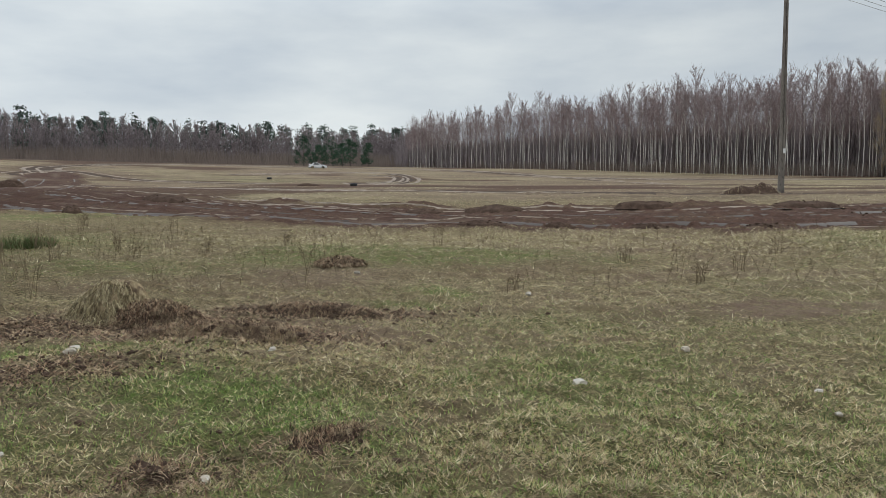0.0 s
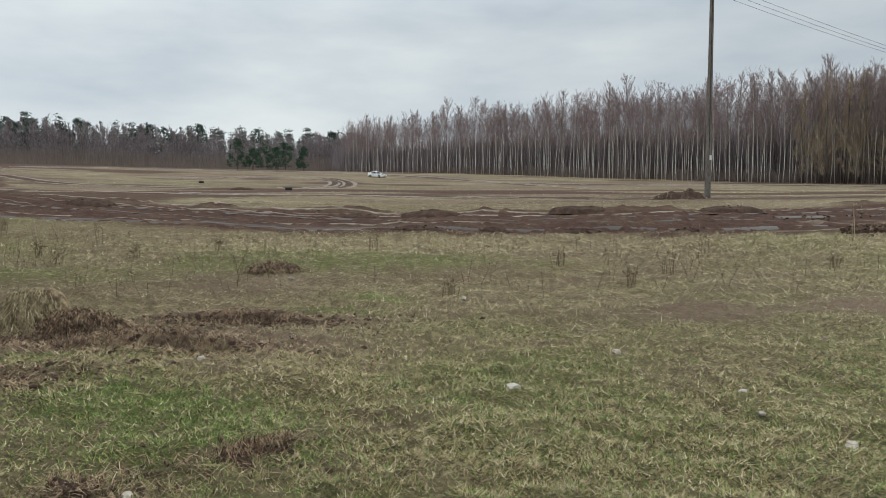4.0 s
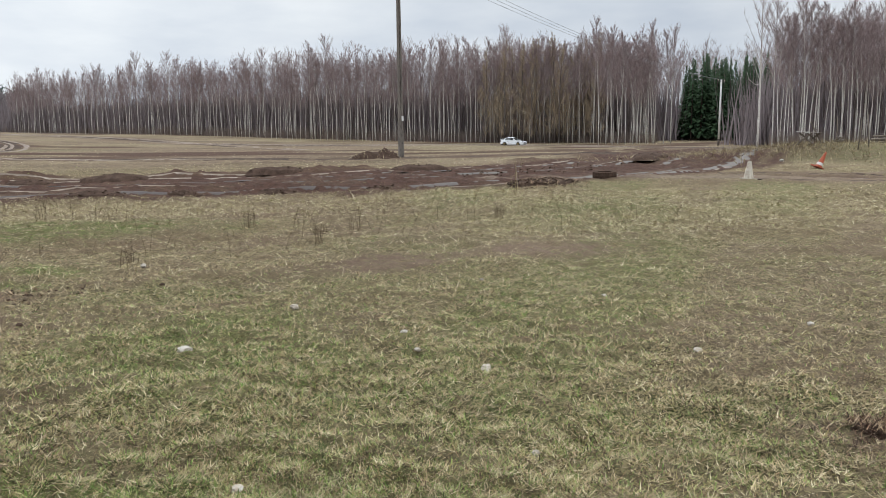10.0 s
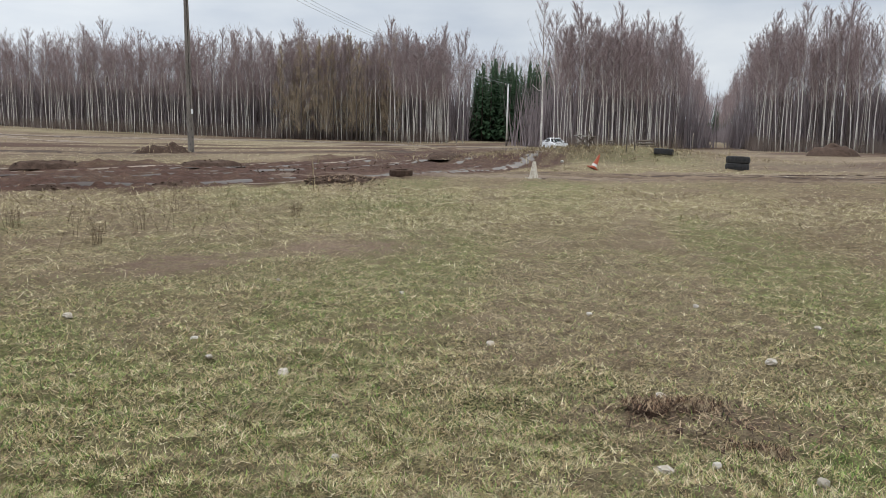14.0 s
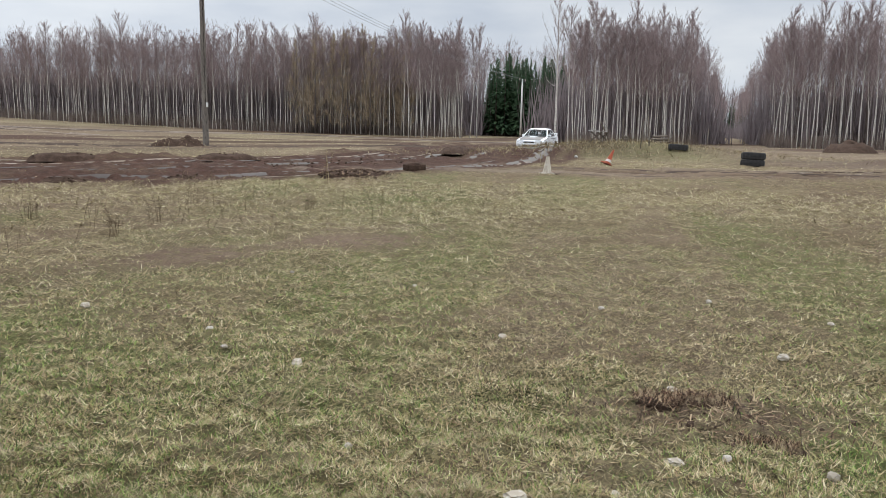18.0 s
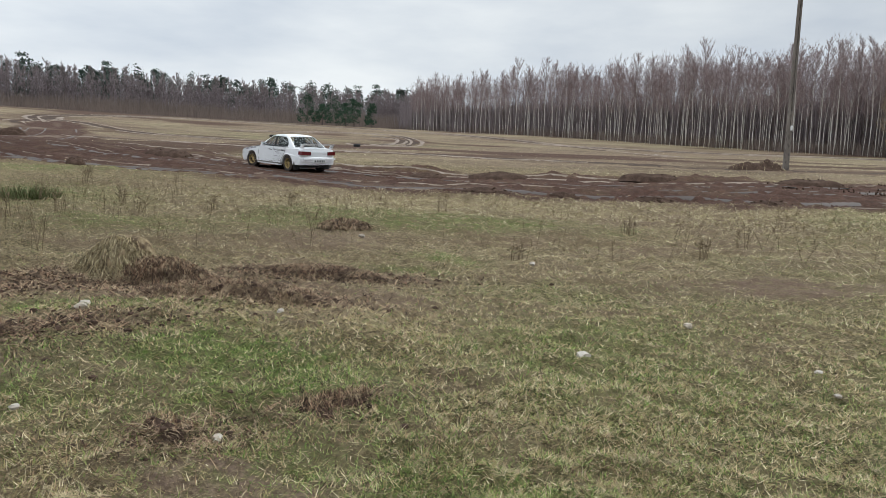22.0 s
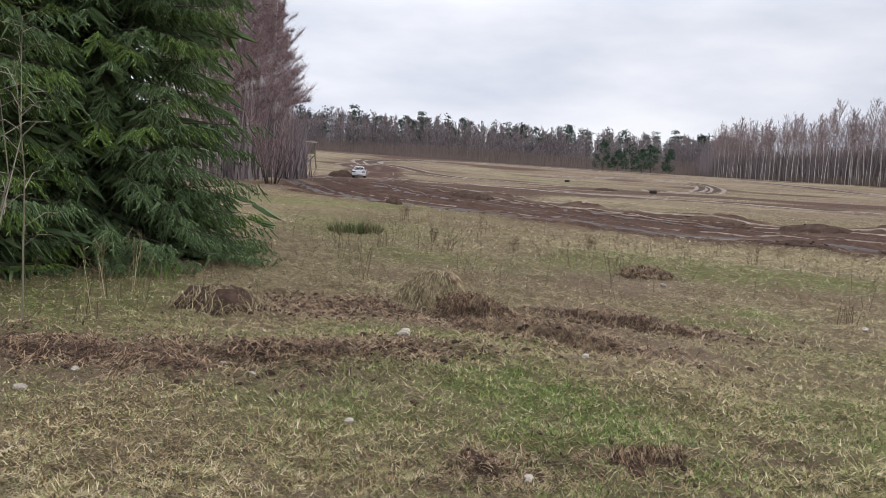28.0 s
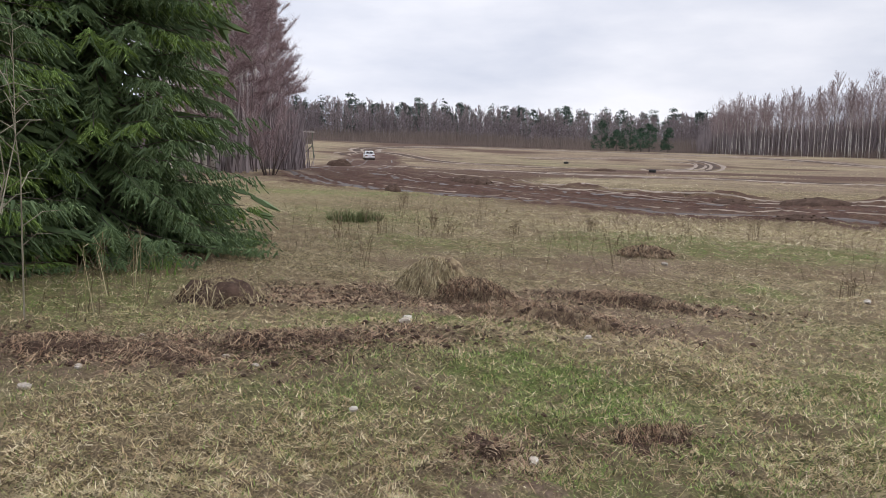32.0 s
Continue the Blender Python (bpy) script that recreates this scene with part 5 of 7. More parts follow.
def side_panel(pts, s, off=0.004, thick=0.006):
    """A panel on the cabin's side from (x, z) points; s: +1 left, -1 right."""
    b = Bits()
    n = len(pts)
    for o in (off, off - thick):
        for x, z in pts:
            b.v.append((x, s * (half_w(z) + o), z))
    f = [tuple(range(n)), tuple(range(2 * n - 1, n - 1, -1))] + [(i, n + i, n + (i + 1) % n, (i + 1) % n) for i in range(n)]
    b.f = f if s < 0 else [q[::-1] for q in f]
    return b


def flank(pts, s, off=0.004, mat=None):
    """A thin panel on the lower body's side."""
    b = Bits()
    n = len(pts)
    for o in (off, off - 0.008):
        for x, z in pts:
            y = 0.845 * (1 - 0.05 * max(0, (z - 0.62) / 0.33) ** 2 - 0.04 * (abs(x) / 2.19) ** 6)
            b.v.append((x, s * (y + o), z))
    f = [tuple(range(n)), tuple(range(2 * n - 1, n - 1, -1))] + [(i, n + i, n + (i + 1) % n, (i + 1) % n) for i in range(n)]
    b.f = f if s < 0 else [q[::-1] for q in f]
    return b


def quad_strip(rows, name, mat):
    """A sheet through rows of points, with a little thickness below."""
    b = Bits()
    m = len(rows[0])
    for r in rows:
        for p in r:
            b.v.append(tuple(p))
    for j in range(len(rows) - 1):
        for i in range(m - 1):
            b.f.append((j * m + i, j * m + i + 1, (j + 1) * m + i + 1, (j + 1) * m + i))
    return b.mesh(name, mat, True)


def glass_pane(x0, x1, name, off):
    """A bent pane across the cabin between two stations of its outline."""
    rows = []
    for t in (0.06, 0.35, 0.65, 0.94):
        x = x0[0] + (x1[0] - x0[0]) * t
        z = x0[1] + (x1[1] - x0[1]) * t
        rows.append([(x + (0.03 if x > 0 else -0.03) * (1 - f * f) + off[0], f * half_w(z) * 0.9, z + 0.022 * (1 - f ** 2) + off[1]) for f in (-1, -0.6, 0, 0.6, 1)])
    return quad_strip(rows, name, CAR_GLASS)


def wheel_parts(w):
    tyre = Bits()
    prof = [(0.20, -0.095), (0.29, -0.10), (0.315, -0.075), (0.32, 0), (0.315, 0.075), (0.29, 0.10), (0.20, 0.095)]
    n = 28
    for i in range(n):
        a = 2 * math.pi * i / n
        for r, yy in prof:
            rr = r + (0.006 if (i % 2 and r > 0.3) else 0)
            tyre.v.append((rr * math.cos(a), yy, rr * math.sin(a)))
    m = len(prof)
    for i in range(n):
        for j in range(m - 1):
            i2 = (i + 1) % n
            tyre.f.append((i * m + j, i2 * m + j, i2 * m + j + 1, i * m + j + 1))
    part("tyre", tyre.mesh("tyre", RUBBER), w, "muddy black tyre")
    rim = Bits()
    prof = [(0.205, -0.09), (0.205, 0.09), (0.19, 0.085), (0.185, 0.02), (0.185, -0.085)]
    for i in range(n):
        a = 2 * math.pi * i / n
        for r, yy in prof:
            rim.v.append((r * math.cos(a), yy, r * math.sin(a)))
    m = len(prof)
    for i in range(n):
        for j in range(m):
            i2, j2 = (i + 1) % n, (j + 1) % m
            rim.f.append((i * m + j, i * m + j2, i2 * m + j2, i2 * m + j))
    ri = part("rim", rim.mesh("rim", GOLD), w, "gold alloy rim")
    d = Bits()
    d.tube([(0, -0.03, 0), (0, 0.0, 0)], [0.17, 0.17], 24)
    part("brake_disc", d.mesh("brake_disc", CAR_DARK), w)
    for k in range(10):
        sp = Bits()
        r = Matrix.Rotation(2 * math.pi * k / 10, 4, "Y")
        sp.box(0.115, 0.055, 0, 0.155, 0.02, 0.015, r)
        part("spoke", sp.mesh("spoke", GOLD), ri)
    h = Bits()
    h.tube([(0, 0.03, 0), (0, 0.075, 0)], [0.055, 0.04], 12)
    part("hub", h.mesh("hub", GOLD), ri)


def build_car():
    car = thing("rally_car", pose(0, 0, 0), "white four-door rally saloon with gold wheels and mud-spattered sides", "car")
    body = part("body", car_body(), car, "white painted body with mud along the sills")
    part("roof", car_cabin(), car)
    for s in (1, -1):
        for nm, pts in (("front_pillar", [(0.80, 0.885), (0.42, 1.115), (0.10, 1.305), (-0.08, 1.35), (-0.02, 1.31), (0.16, 1.22), (0.52, 0.945)]),
                        ("roof_rail", [(-0.08, 1.35), (-0.45, 1.375), (-0.78, 1.36), (-0.84, 1.305), (-0.26, 1.315), (-0.02, 1.31)]),
                        ("middle_pillar", [(-0.24, 0.93), (-0.30, 0.93), (-0.26, 1.316), (-0.20, 1.312)]),
                        ("rear_pillar", [(-0.78, 1.36), (-1.0, 1.31), (-1.3, 1.125), (-1.56, 0.94), (-1.12, 0.945), (-1.16, 1.04), (-1.0, 1.22), (-0.84, 1.305)]),
                        ("waist_panel", [(0.80, 0.89), (0.52, 0.948), (-1.12, 0.966), (-1.54, 0.955), (-1.54, 0.90), (0.80, 0.86)])):
            part(nm, side_panel(pts, s, 0.0, 0.03).mesh(nm, CAR_DARK if nm == "middle_pillar" else CAR_WHITE), car)
        for bx in (0.02, ):
            st = Bits()
            st.box(bx - 0.22, s * 0.36, 1.0, 0.14, 0.46, 0.44, Matrix.Rotation(radians(-8), 4, "Y"))
            st.box(bx - 0.26, s * 0.36, 1.2, 0.10, 0.30, 0.14)
            part("seat", st.mesh("seat", CAR_INSIDE), car, "dark bucket seat")
    b = Bits()
    b.box(-0.35, 0, 0.945, 2.1, 1.36, 0.02)
    part("interior_floor", b.mesh("interior_floor", CAR_INSIDE), car)
    # bonnet with its scoop
    rows = []
    for x, z, hw in ((0.84, 0.903, 0.68), (1.2, 0.867, 0.69), (1.75, 0.798, 0.67), (2.0, 0.735, 0.60)):
        rows.append([(x + 0.02 * (1 - f * f), f * hw, z + 0.012 - 0.03 * f ** 4) for f in (-1, -0.7, -0.3, 0, 0.3, 0.7, 1)])
    bon = part("bonnet", quad_strip(rows, "bonnet", CAR_BONNET), car, "dull dark bonnet")
    b = Bits()
    b.add([(0.95, -0.24, 0.885), (0.95, 0.24, 0.885), (1.32, 0.2, 0.855), (1.32, -0.2, 0.855), (0.98, -0.2, 0.945), (0.98, 0.2, 0.945), (1.28, 0.18, 0.93), (1.28, -0.18, 0.93)],
          [(4, 7, 6, 5), (0, 4, 5, 1), (2, 6, 7, 3), (0, 3, 7, 4), (1, 5, 6, 2)])
    part("scoop", b.mesh("scoop", CAR_WHITE), bon, "white air scoop")
    # glass
    part("windscreen", glass_pane(CABIN[0], CABIN[2], "windscreen", (0.008, 0.01)), car)
    part("rear_window", glass_pane(CABIN[6], CABIN[8], "rear_window", (-0.008, 0.01)), car)
    for s in (1, -1):
        part("side_window", side_panel([(0.52, 0.945), (-0.24, 0.945), (-0.20, 1.31), (-0.02, 1.31), (0.16, 1.22)], s).mesh("side_window", CAR_GLASS), car)
        part("side_window", side_panel([(-0.30, 0.945), (-1.12, 0.965), (-1.16, 1.04), (-1.0, 1.22), (-0.84, 1.305), (-0.26, 1.315)], s).mesh("side_window", CAR_GLASS), car)
        for loop in ([(0.52, 0.945), (-0.24, 0.945), (-0.20, 1.31), (-0.02, 1.31), (0.16, 1.22)], [(-0.30, 0.945), (-1.12, 0.965), (-1.16, 1.04), (-1.0, 1.22), (-0.84, 1.305), (-0.26, 1.315)]):
            fr = Bits()
            ring = [(x, s * (half_w(z) + 0.004), z) for x, z in loop + loop[:1]]
            for p, q in zip(ring[:-1], ring[1:]):
                fr.tube([p, q], [0.011, 0.011], 5)
            part("window_seal", fr.mesh("window_seal", CAR_DARK), car, "black rubber seal")
        # shut lines round the doors
        for line in ([(0.745, 0.89), (0.80, 0.5), (0.72, 0.30)], [(-0.265, 0.91), (-0.28, 0.30)], [(-1.07, 0.92), (-1.03, 0.70), (-0.87, 0.49), (-0.81, 0.30)]):
            for (x0, z0), (x1, z1) in zip(line[:-1], line[1:]):
                part("shut_line", flank([(x0, z0), (x0 - 0.010, z0), (x1 - 0.010, z1), (x1, z1)], s, 0.006).mesh("shut_line", SEAM), car)
        part("side_moulding", flank([(0.84, 0.535), (-0.82, 0.535), (-0.82, 0.505), (0.84, 0.505)], s, 0.016).mesh("side_moulding", CAR_WHITE), car)
        part("sill_trim", flank([(0.84, 0.30), (-0.84, 0.30), (-0.84, 0.265), (0.84, 0.265)], s, 0.010).mesh("sill_trim", SEAM), car)
        # black window surround line
        fr = side_panel([(0.60, 0.925), (-1.20, 0.945), (-1.20, 0.925), (0.60, 0.905)], s, 0.005).mesh("waist_trim", CAR_DARK)
        part("waist_trim", fr, car)
        # doors as slightly proud skins with handles
        dr = part("door", flank([(0.72, 0.885), (-0.25, 0.90), (-0.27, 0.32), (0.70, 0.32), (0.78, 0.5)], s, 0.004).mesh("door", CAR_WHITE), car)
        h = Bits()
        h.box(-0.12, s * 0.852, 0.79, 0.17, 0.02, 0.03)
        part("door_handle", h.mesh("door_handle", CAR_DARK), dr)
        dr = part("door", flank([(-0.28, 0.90), (-1.05, 0.91), (-1.02, 0.72), (-0.86, 0.5), (-0.80, 0.32), (-0.29, 0.32)], s, 0.004).mesh("door", CAR_WHITE), car)
        h = Bits()
        h.box(-0.92, s * 0.852, 0.80, 0.15, 0.02, 0.03)
        part("door_handle", h.mesh("door_handle", CAR_DARK), dr)
        # grey sponsor bars on the doors, bonnet sides and boot
        pick = random.Random(40 + s)
        for cx, cz, w, hh, n in ((-0.62, 0.795, 0.52, 0.085, 7), (-0.58, 0.715, 0.30, 0.03, 6), (-0.60, 0.665, 0.22, 0.025, 5), (-0.50, 0.55, 0.24, 0.035, 4), (0.02, 0.795, 0.13, 0.03, 3), (-1.0, 0.81, 0.11, 0.035, 2)):
            for i in range(n):
                x0, ww = cx + w / 2 - i * w / n, w / n * pick.uniform(0.45, 0.8)
                lo, up = (0, hh) if n != 7 else (pick.choice((0, 0.02)), hh * pick.uniform(0.8, 1.0))
                d = flank([(x0, cz - hh / 2 + lo), (x0 - ww * 0.8, cz - hh / 2 + lo), (x0 - ww, cz - hh / 2 + up), (x0 - 0.2 * ww, cz - hh / 2 + up)], s, 0.009).mesh("lettering_bar", DECAL)
                part("lettering_bar", d, car)
        for i in range(9):
            x0, hh = 1.72 - 0.10 * i, pick.uniform(0.045, 0.08)
            d = flank([(x0, 0.665 + 0.016 * i), (x0 - 0.055, 0.672 + 0.016 * i), (x0 - 0.06, 0.672 + hh + 0.016 * i), (x0 - 0.01, 0.665 + hh + 0.016 * i)], s, 0.009).mesh("lettering_bar", DECAL)
            part("lettering_bar", d, car)
        # mud thrown up the sills and doors
        sp = Bits()
        rs = random.Random(5 + s)
        for i in range(170):
            x = -0.85 + 1.6 * rs.random() ** 2.2
            z = 0.26 + abs(rs.gauss(0, 0.12)) * (1.3 if x < -0.3 else 0.5)
            r = rs.uniform(0.003, 0.012) * rs.choice((1, 1, 1, 2))
            y = s * (0.852 + 0.004)
            n = 6
            k = len(sp.v)
            for j in range(n):
                sp.v.append((x + r * rs.uniform(0.5, 1.3) * math.cos(6.283 * j / n), y, z + r * rs.uniform(0.4, 1.0) * math.sin(6.283 * j / n)))
            sp.v.append((x, y + s * 0.004, z))
            for j in range(n):
                f = (k + j, k + (j + 1) % n, k + n)
                sp.f.append(f if s < 0 else f[::-1])
        part("mud_spatter", sp.mesh("mud_spatter", CAR_MUD), car, "dried brown mud spatter")["kind"] = "stuff"
        sk = Bits()
        sk.box(0, s * 0.815, 0.255, 1.66, 0.05, 0.09)
        part("side_skirt", sk.mesh("side_skirt", CAR_WHITE), car, "mud-caked white sill")
        mi = Bits()
        mi.box(0.44, s * 0.83, 0.985, 0.11, 0.16, 0.11)
        me = mi.mesh("mirror", CAR_WHITE)
        mr = part("mirror", me, car)
        g = Bits()
        g.box(0.382, s * 0.83, 0.985, 0.004, 0.13, 0.085)
        part("mirror_glass", g.mesh("mirror_glass", CAR_GLASS), mr)
        # lamps
        hl = Bits()
        hl.add([(2.085, s * 0.36, 0.58), (1.99, s * 0.74, 0.585), (1.95, s * 0.735, 0.70), (2.05, s * 0.36, 0.70), (2.165, s * 0.37, 0.585), (2.06, s * 0.765, 0.59), (2.00, s * 0.755, 0.71), (2.10, s * 0.365, 0.71)],
               [(4, 5, 6, 7), (0, 4, 7, 3), (5, 1, 2, 6), (7, 6, 2, 3), (0, 1, 5, 4)])
        part("headlight", hl.mesh("headlight", CAR_LAMP), car)
        tl = Bits()
        tl.add([(-2.155, s * 0.40, 0.68), (-2.10, s * 0.78, 0.69), (-1.93, s * 0.825, 0.70), (-1.95, s * 0.815, 0.82), (-2.10, s * 0.765, 0.83), (-2.15, s * 0.40, 0.82),
                (-2.185, s * 0.40, 0.685), (-2.13, s * 0.80, 0.69), (-2.13, s * 0.785, 0.825), (-2.18, s * 0.40, 0.815)],
               [(6, 7, 8, 9), (7, 2, 3, 8), (0, 6, 9, 5), (9, 8, 4, 5), (8, 3, 4, 4)[:4], (0, 1, 7, 6), (1, 2, 7)])
        part("tail_light", tl.mesh("tail_light", CAR_RED), car, "dark red tail lamp")
        mf = Bits()
        mf.box(-1.69, s * 0.72, 0.26, 0.02, 0.26, 0.3)
        part("mudflap", mf.mesh("mudflap", CAR_DARK), car)
        mf = Bits()
        mf.tube([(0.25, s * 0.6, 0.9), (0.0, s * 0.52, 1.3), (-0.75, s * 0.52, 1.33), (-1.2, s * 0.5, 0.95)], [0.022] * 4, 6)
        part("cage_tube", mf.mesh("cage_tube", CAGE), car, "white roll cage tube")
        mf = Bits()
        mf.tube([(-0.32, s * 0.56, 0.95), (-0.36, s * 0.5, 1.3)], [0.024] * 2, 6)
        mf.tube([(-0.40, s * 0.56, 1.28), (-1.1, s * 0.52, 0.98)], [0.024] * 2, 6)
        mf.tube([(-0.34, s * 0.57, 1.02), (-0.95, s * 0.55, 1.16)], [0.02] * 2, 6)
        part("cage_brace", mf.mesh("cage_brace", CAGE), car, "white roll cage tube")
    # bumpers, grille, plate, exhaust
    b = Bits()
    b.box(2.15, 0, 0.59, 0.04, 0.66, 0.085)
    part("grille", b.mesh("grille", CAR_DARK), car)
    b = Bits()
    b.box(2.15, 0, 0.38, 0.05, 0.86, 0.11)
    part("air_intake", b.mesh("air_intake", CAR_DARK), car)
    for s in (1, -1):
        b = Bits()
        b.tube([(2.10, s * 0.58, 0.385), (2.145, s * 0.58, 0.385)], [0.085, 0.085], 14)
        part("fog_light", b.mesh("fog_light", CAR_LAMP), car)
    b = Bits()
    b.box(-2.195, 0, 0.545, 0.03, 1.5, 0.05)
    part("bumper_strip", b.mesh("bumper_strip", CAR_WHITE), car)
    b = Bits()
    b.box(-2.205, 0, 0.46, 0.012, 0.52, 0.115)
    pl = part("number_plate", b.mesh("number_plate", PLATE), car, "pale number plate with dark bars")
    for i in range(6):
        b = Bits()
        b.box(-2.213, -0.2 + i * 0.08, 0.46, 0.004, 0.045, 0.07)
        part("plate_bar", b.mesh("plate_bar", CAR_DARK), pl)
    b = Bits()
    b.tube([(-1.9, -0.5, 0.27), (-2.24, -0.5, 0.27)], [0.05, 0.05], 12)
    part("exhaust", b.mesh("exhaust", STEEL), car)
    b = Bits()
    b.box(-0.2, 0, 0.22, 3.4, 1.3, 0.06)
    part("underbody", b.mesh("underbody", CAR_DARK), car)
    # boot spoiler on two stays
    b = Bits()
    for a, (x, z) in enumerate(((-1.93, 1.06), (-2.17, 1.085), (-2.18, 1.105), (-1.95, 1.095))):
        for f in (-0.72, -0.36, 0, 0.36, 0.72):
            b.v.append((x, f, z))
    for a in range(4):
        for i in range(4):
            a2 = (a + 1) % 4
            b.f.append((a * 5 + i, a2 * 5 + i, a2 * 5 + i + 1, a * 5 + i + 1))
    b.f += [(0, 5, 10, 15), (4, 19, 14, 9)]
    wing = part("spoiler", b.mesh("spoiler", CAR_WHITE), car, "white boot spoiler on two stays")
    for s in (1, -1):
        b = Bits()
        b.add([(-1.86, s * 0.67, 0.93), (-2.06, s * 0.67, 0.935), (-2.15, s * 0.69, 1.085), (-1.97, s * 0.69, 1.065), (-1.86, s * 0.71, 0.93), (-2.06, s * 0.71, 0.935), (-2.15, s * 0.73, 1.085), (-1.97, s * 0.73, 1.065)],
              [(0, 1, 2, 3), (7, 6, 5, 4), (0, 4, 5, 1), (1, 5, 6, 2), (2, 6, 7, 3), (3, 7, 4, 0)])
        part("stay", b.mesh("spoiler_stay", CAR_WHITE), wing)
    # wheels
    wheels = []
    for x, s in ((1.26, 1), (1.26, -1), (-1.26, 1), (-1.26, -1)):
        w = new("wheel")
        w.parent = car
        w.matrix_basis = pose(x, s * 0.735, 0.315, 0, 0, 0 if s > 0 else 180)
        wheel_parts(w)
        wheels.append((w, x, s))
    return car, wheels


CAR, WHEELS = build_car()

# ---- heaps, stones, tyres and other things on the field ----
SOIL = varied("dark_soil", (0.055, 0.036, 0.027), (0.095, 0.062, 0.046), 5, 0.95, spec=0.05, c=(0.035, 0.024, 0.018), cscale=28, relief=0.6)
STONE = varied("field_stone", (0.38, 0.33, 0.26), (0.26, 0.22, 0.17), 9, 0.9, c=(0.5, 0.47, 0.42), cscale=45, relief=0.3, tint=0.25)
PALE_STONE = varied("pale_stone", (0.46, 0.42, 0.36), (0.36, 0.32, 0.27), 9, 0.85, cscale=40, relief=0.2)
TYRE = varied("old_tyre_rubber", (0.018, 0.018, 0.019), (0.035, 0.032, 0.03), 12, 0.85)
TIMBER = varied("grey_timber", (0.20, 0.165, 0.13), (0.13, 0.105, 0.085), 5, 0.9, c=(0.09, 0.075, 0.06), cscale=30, vec_scale=(1, 1, 6), tint=0.2)
GREEN_TIMBER = varied("mossy_timber", (0.13, 0.135, 0.10), (0.09, 0.095, 0.07), 5, 0.9, vec_scale=(1, 1, 5), tint=0.15)
ORANGE = varied("faded_orange_plastic", (0.42, 0.10, 0.045), (0.32, 0.075, 0.04), 10, 0.6)
BEIGE = varied("bleached_cone", (0.55, 0.50, 0.42), (0.42, 0.37, 0.30), 9, 0.8, c=(0.3, 0.25, 0.2), cscale=18)
WHITE_WOOD = varied("white_painted_wood", (0.62, 0.60, 0.57), (0.45, 0.43, 0.40), 7, 0.8)
EVERGREEN = island_varied("juniper_green", [(0.07, 0.11, 0.04), (0.12, 0.155, 0.06), (0.085, 0.12, 0.045), (0.22, 0.185, 0.10), (0.05, 0.065, 0.028)], 0.8, 0.2)


def mound_mesh(w, l, h, rough, seed, mat, n=22):
    """A lumpy heap with its foot below ground."""
    rng = np.random.default_rng(seed)
    u = np.linspace(-1, 1, n)
    X, Y = np.meshgrid(u, u, indexing="ij")
    d = np.hypot(X, Y)
    k = np.clip(1 - d, 0, 1)
    top = k ** 0.8 * (1.6 - 0.6 * k)
    nz = value_noise(X * 2.3 + seed, Y * 2.3, seed) - 0.5 + 0.6 * (value_noise(X * 6 + seed, Y * 6, seed + 1) - 0.5)
    Z = h * (top + rough * nz * np.clip(k * 3, 0, 1)) - 0.12 * (1 - np.clip(k * 6, 0, 1)) - 0.02
    jx, jy = rng.normal(0, 0.025, X.shape), rng.normal(0, 0.025, X.shape)
    V = np.stack([(X + jx) * w / 2, (Y + jy) * l / 2, Z], -1).reshape(-1, 3)
    i = np.arange(n * n).reshape(n, n)
    F = np.stack([i[:-1, :-1], i[1:, :-1], i[1:, 1:], i[:-1, 1:]], -1).reshape(-1, 4)
    return mesh_np("heap", V, F, mat), lambda a, b: h * max(0.0, 1 - math.hypot(a, b)) ** 0.8 * (1.6 - 0.6 * max(0.0, 1 - math.hypot(a, b)))


DEAD_STRAW = island_varied("brown_dead_grass", [(0.30, 0.20, 0.125), (0.10, 0.06, 0.04), (0.42, 0.31, 0.20), (0.05, 0.032, 0.022), (0.20, 0.12, 0.078), (0.035, 0.024, 0.017)], 0.9, 0.1,
                           patch=((4.0, 0.5, 0.64, 0.7, (0.055, 0.034, 0.024)), (15.0, 0.55, 0.66, 0.7, (0.42, 0.33, 0.21))))
SOD = varied("straw_covered_sod", (0.24, 0.18, 0.105), (0.085, 0.058, 0.04), 7, 0.95, spec=0.05, c=(0.33, 0.26, 0.16), cscale=22, relief=0.6)


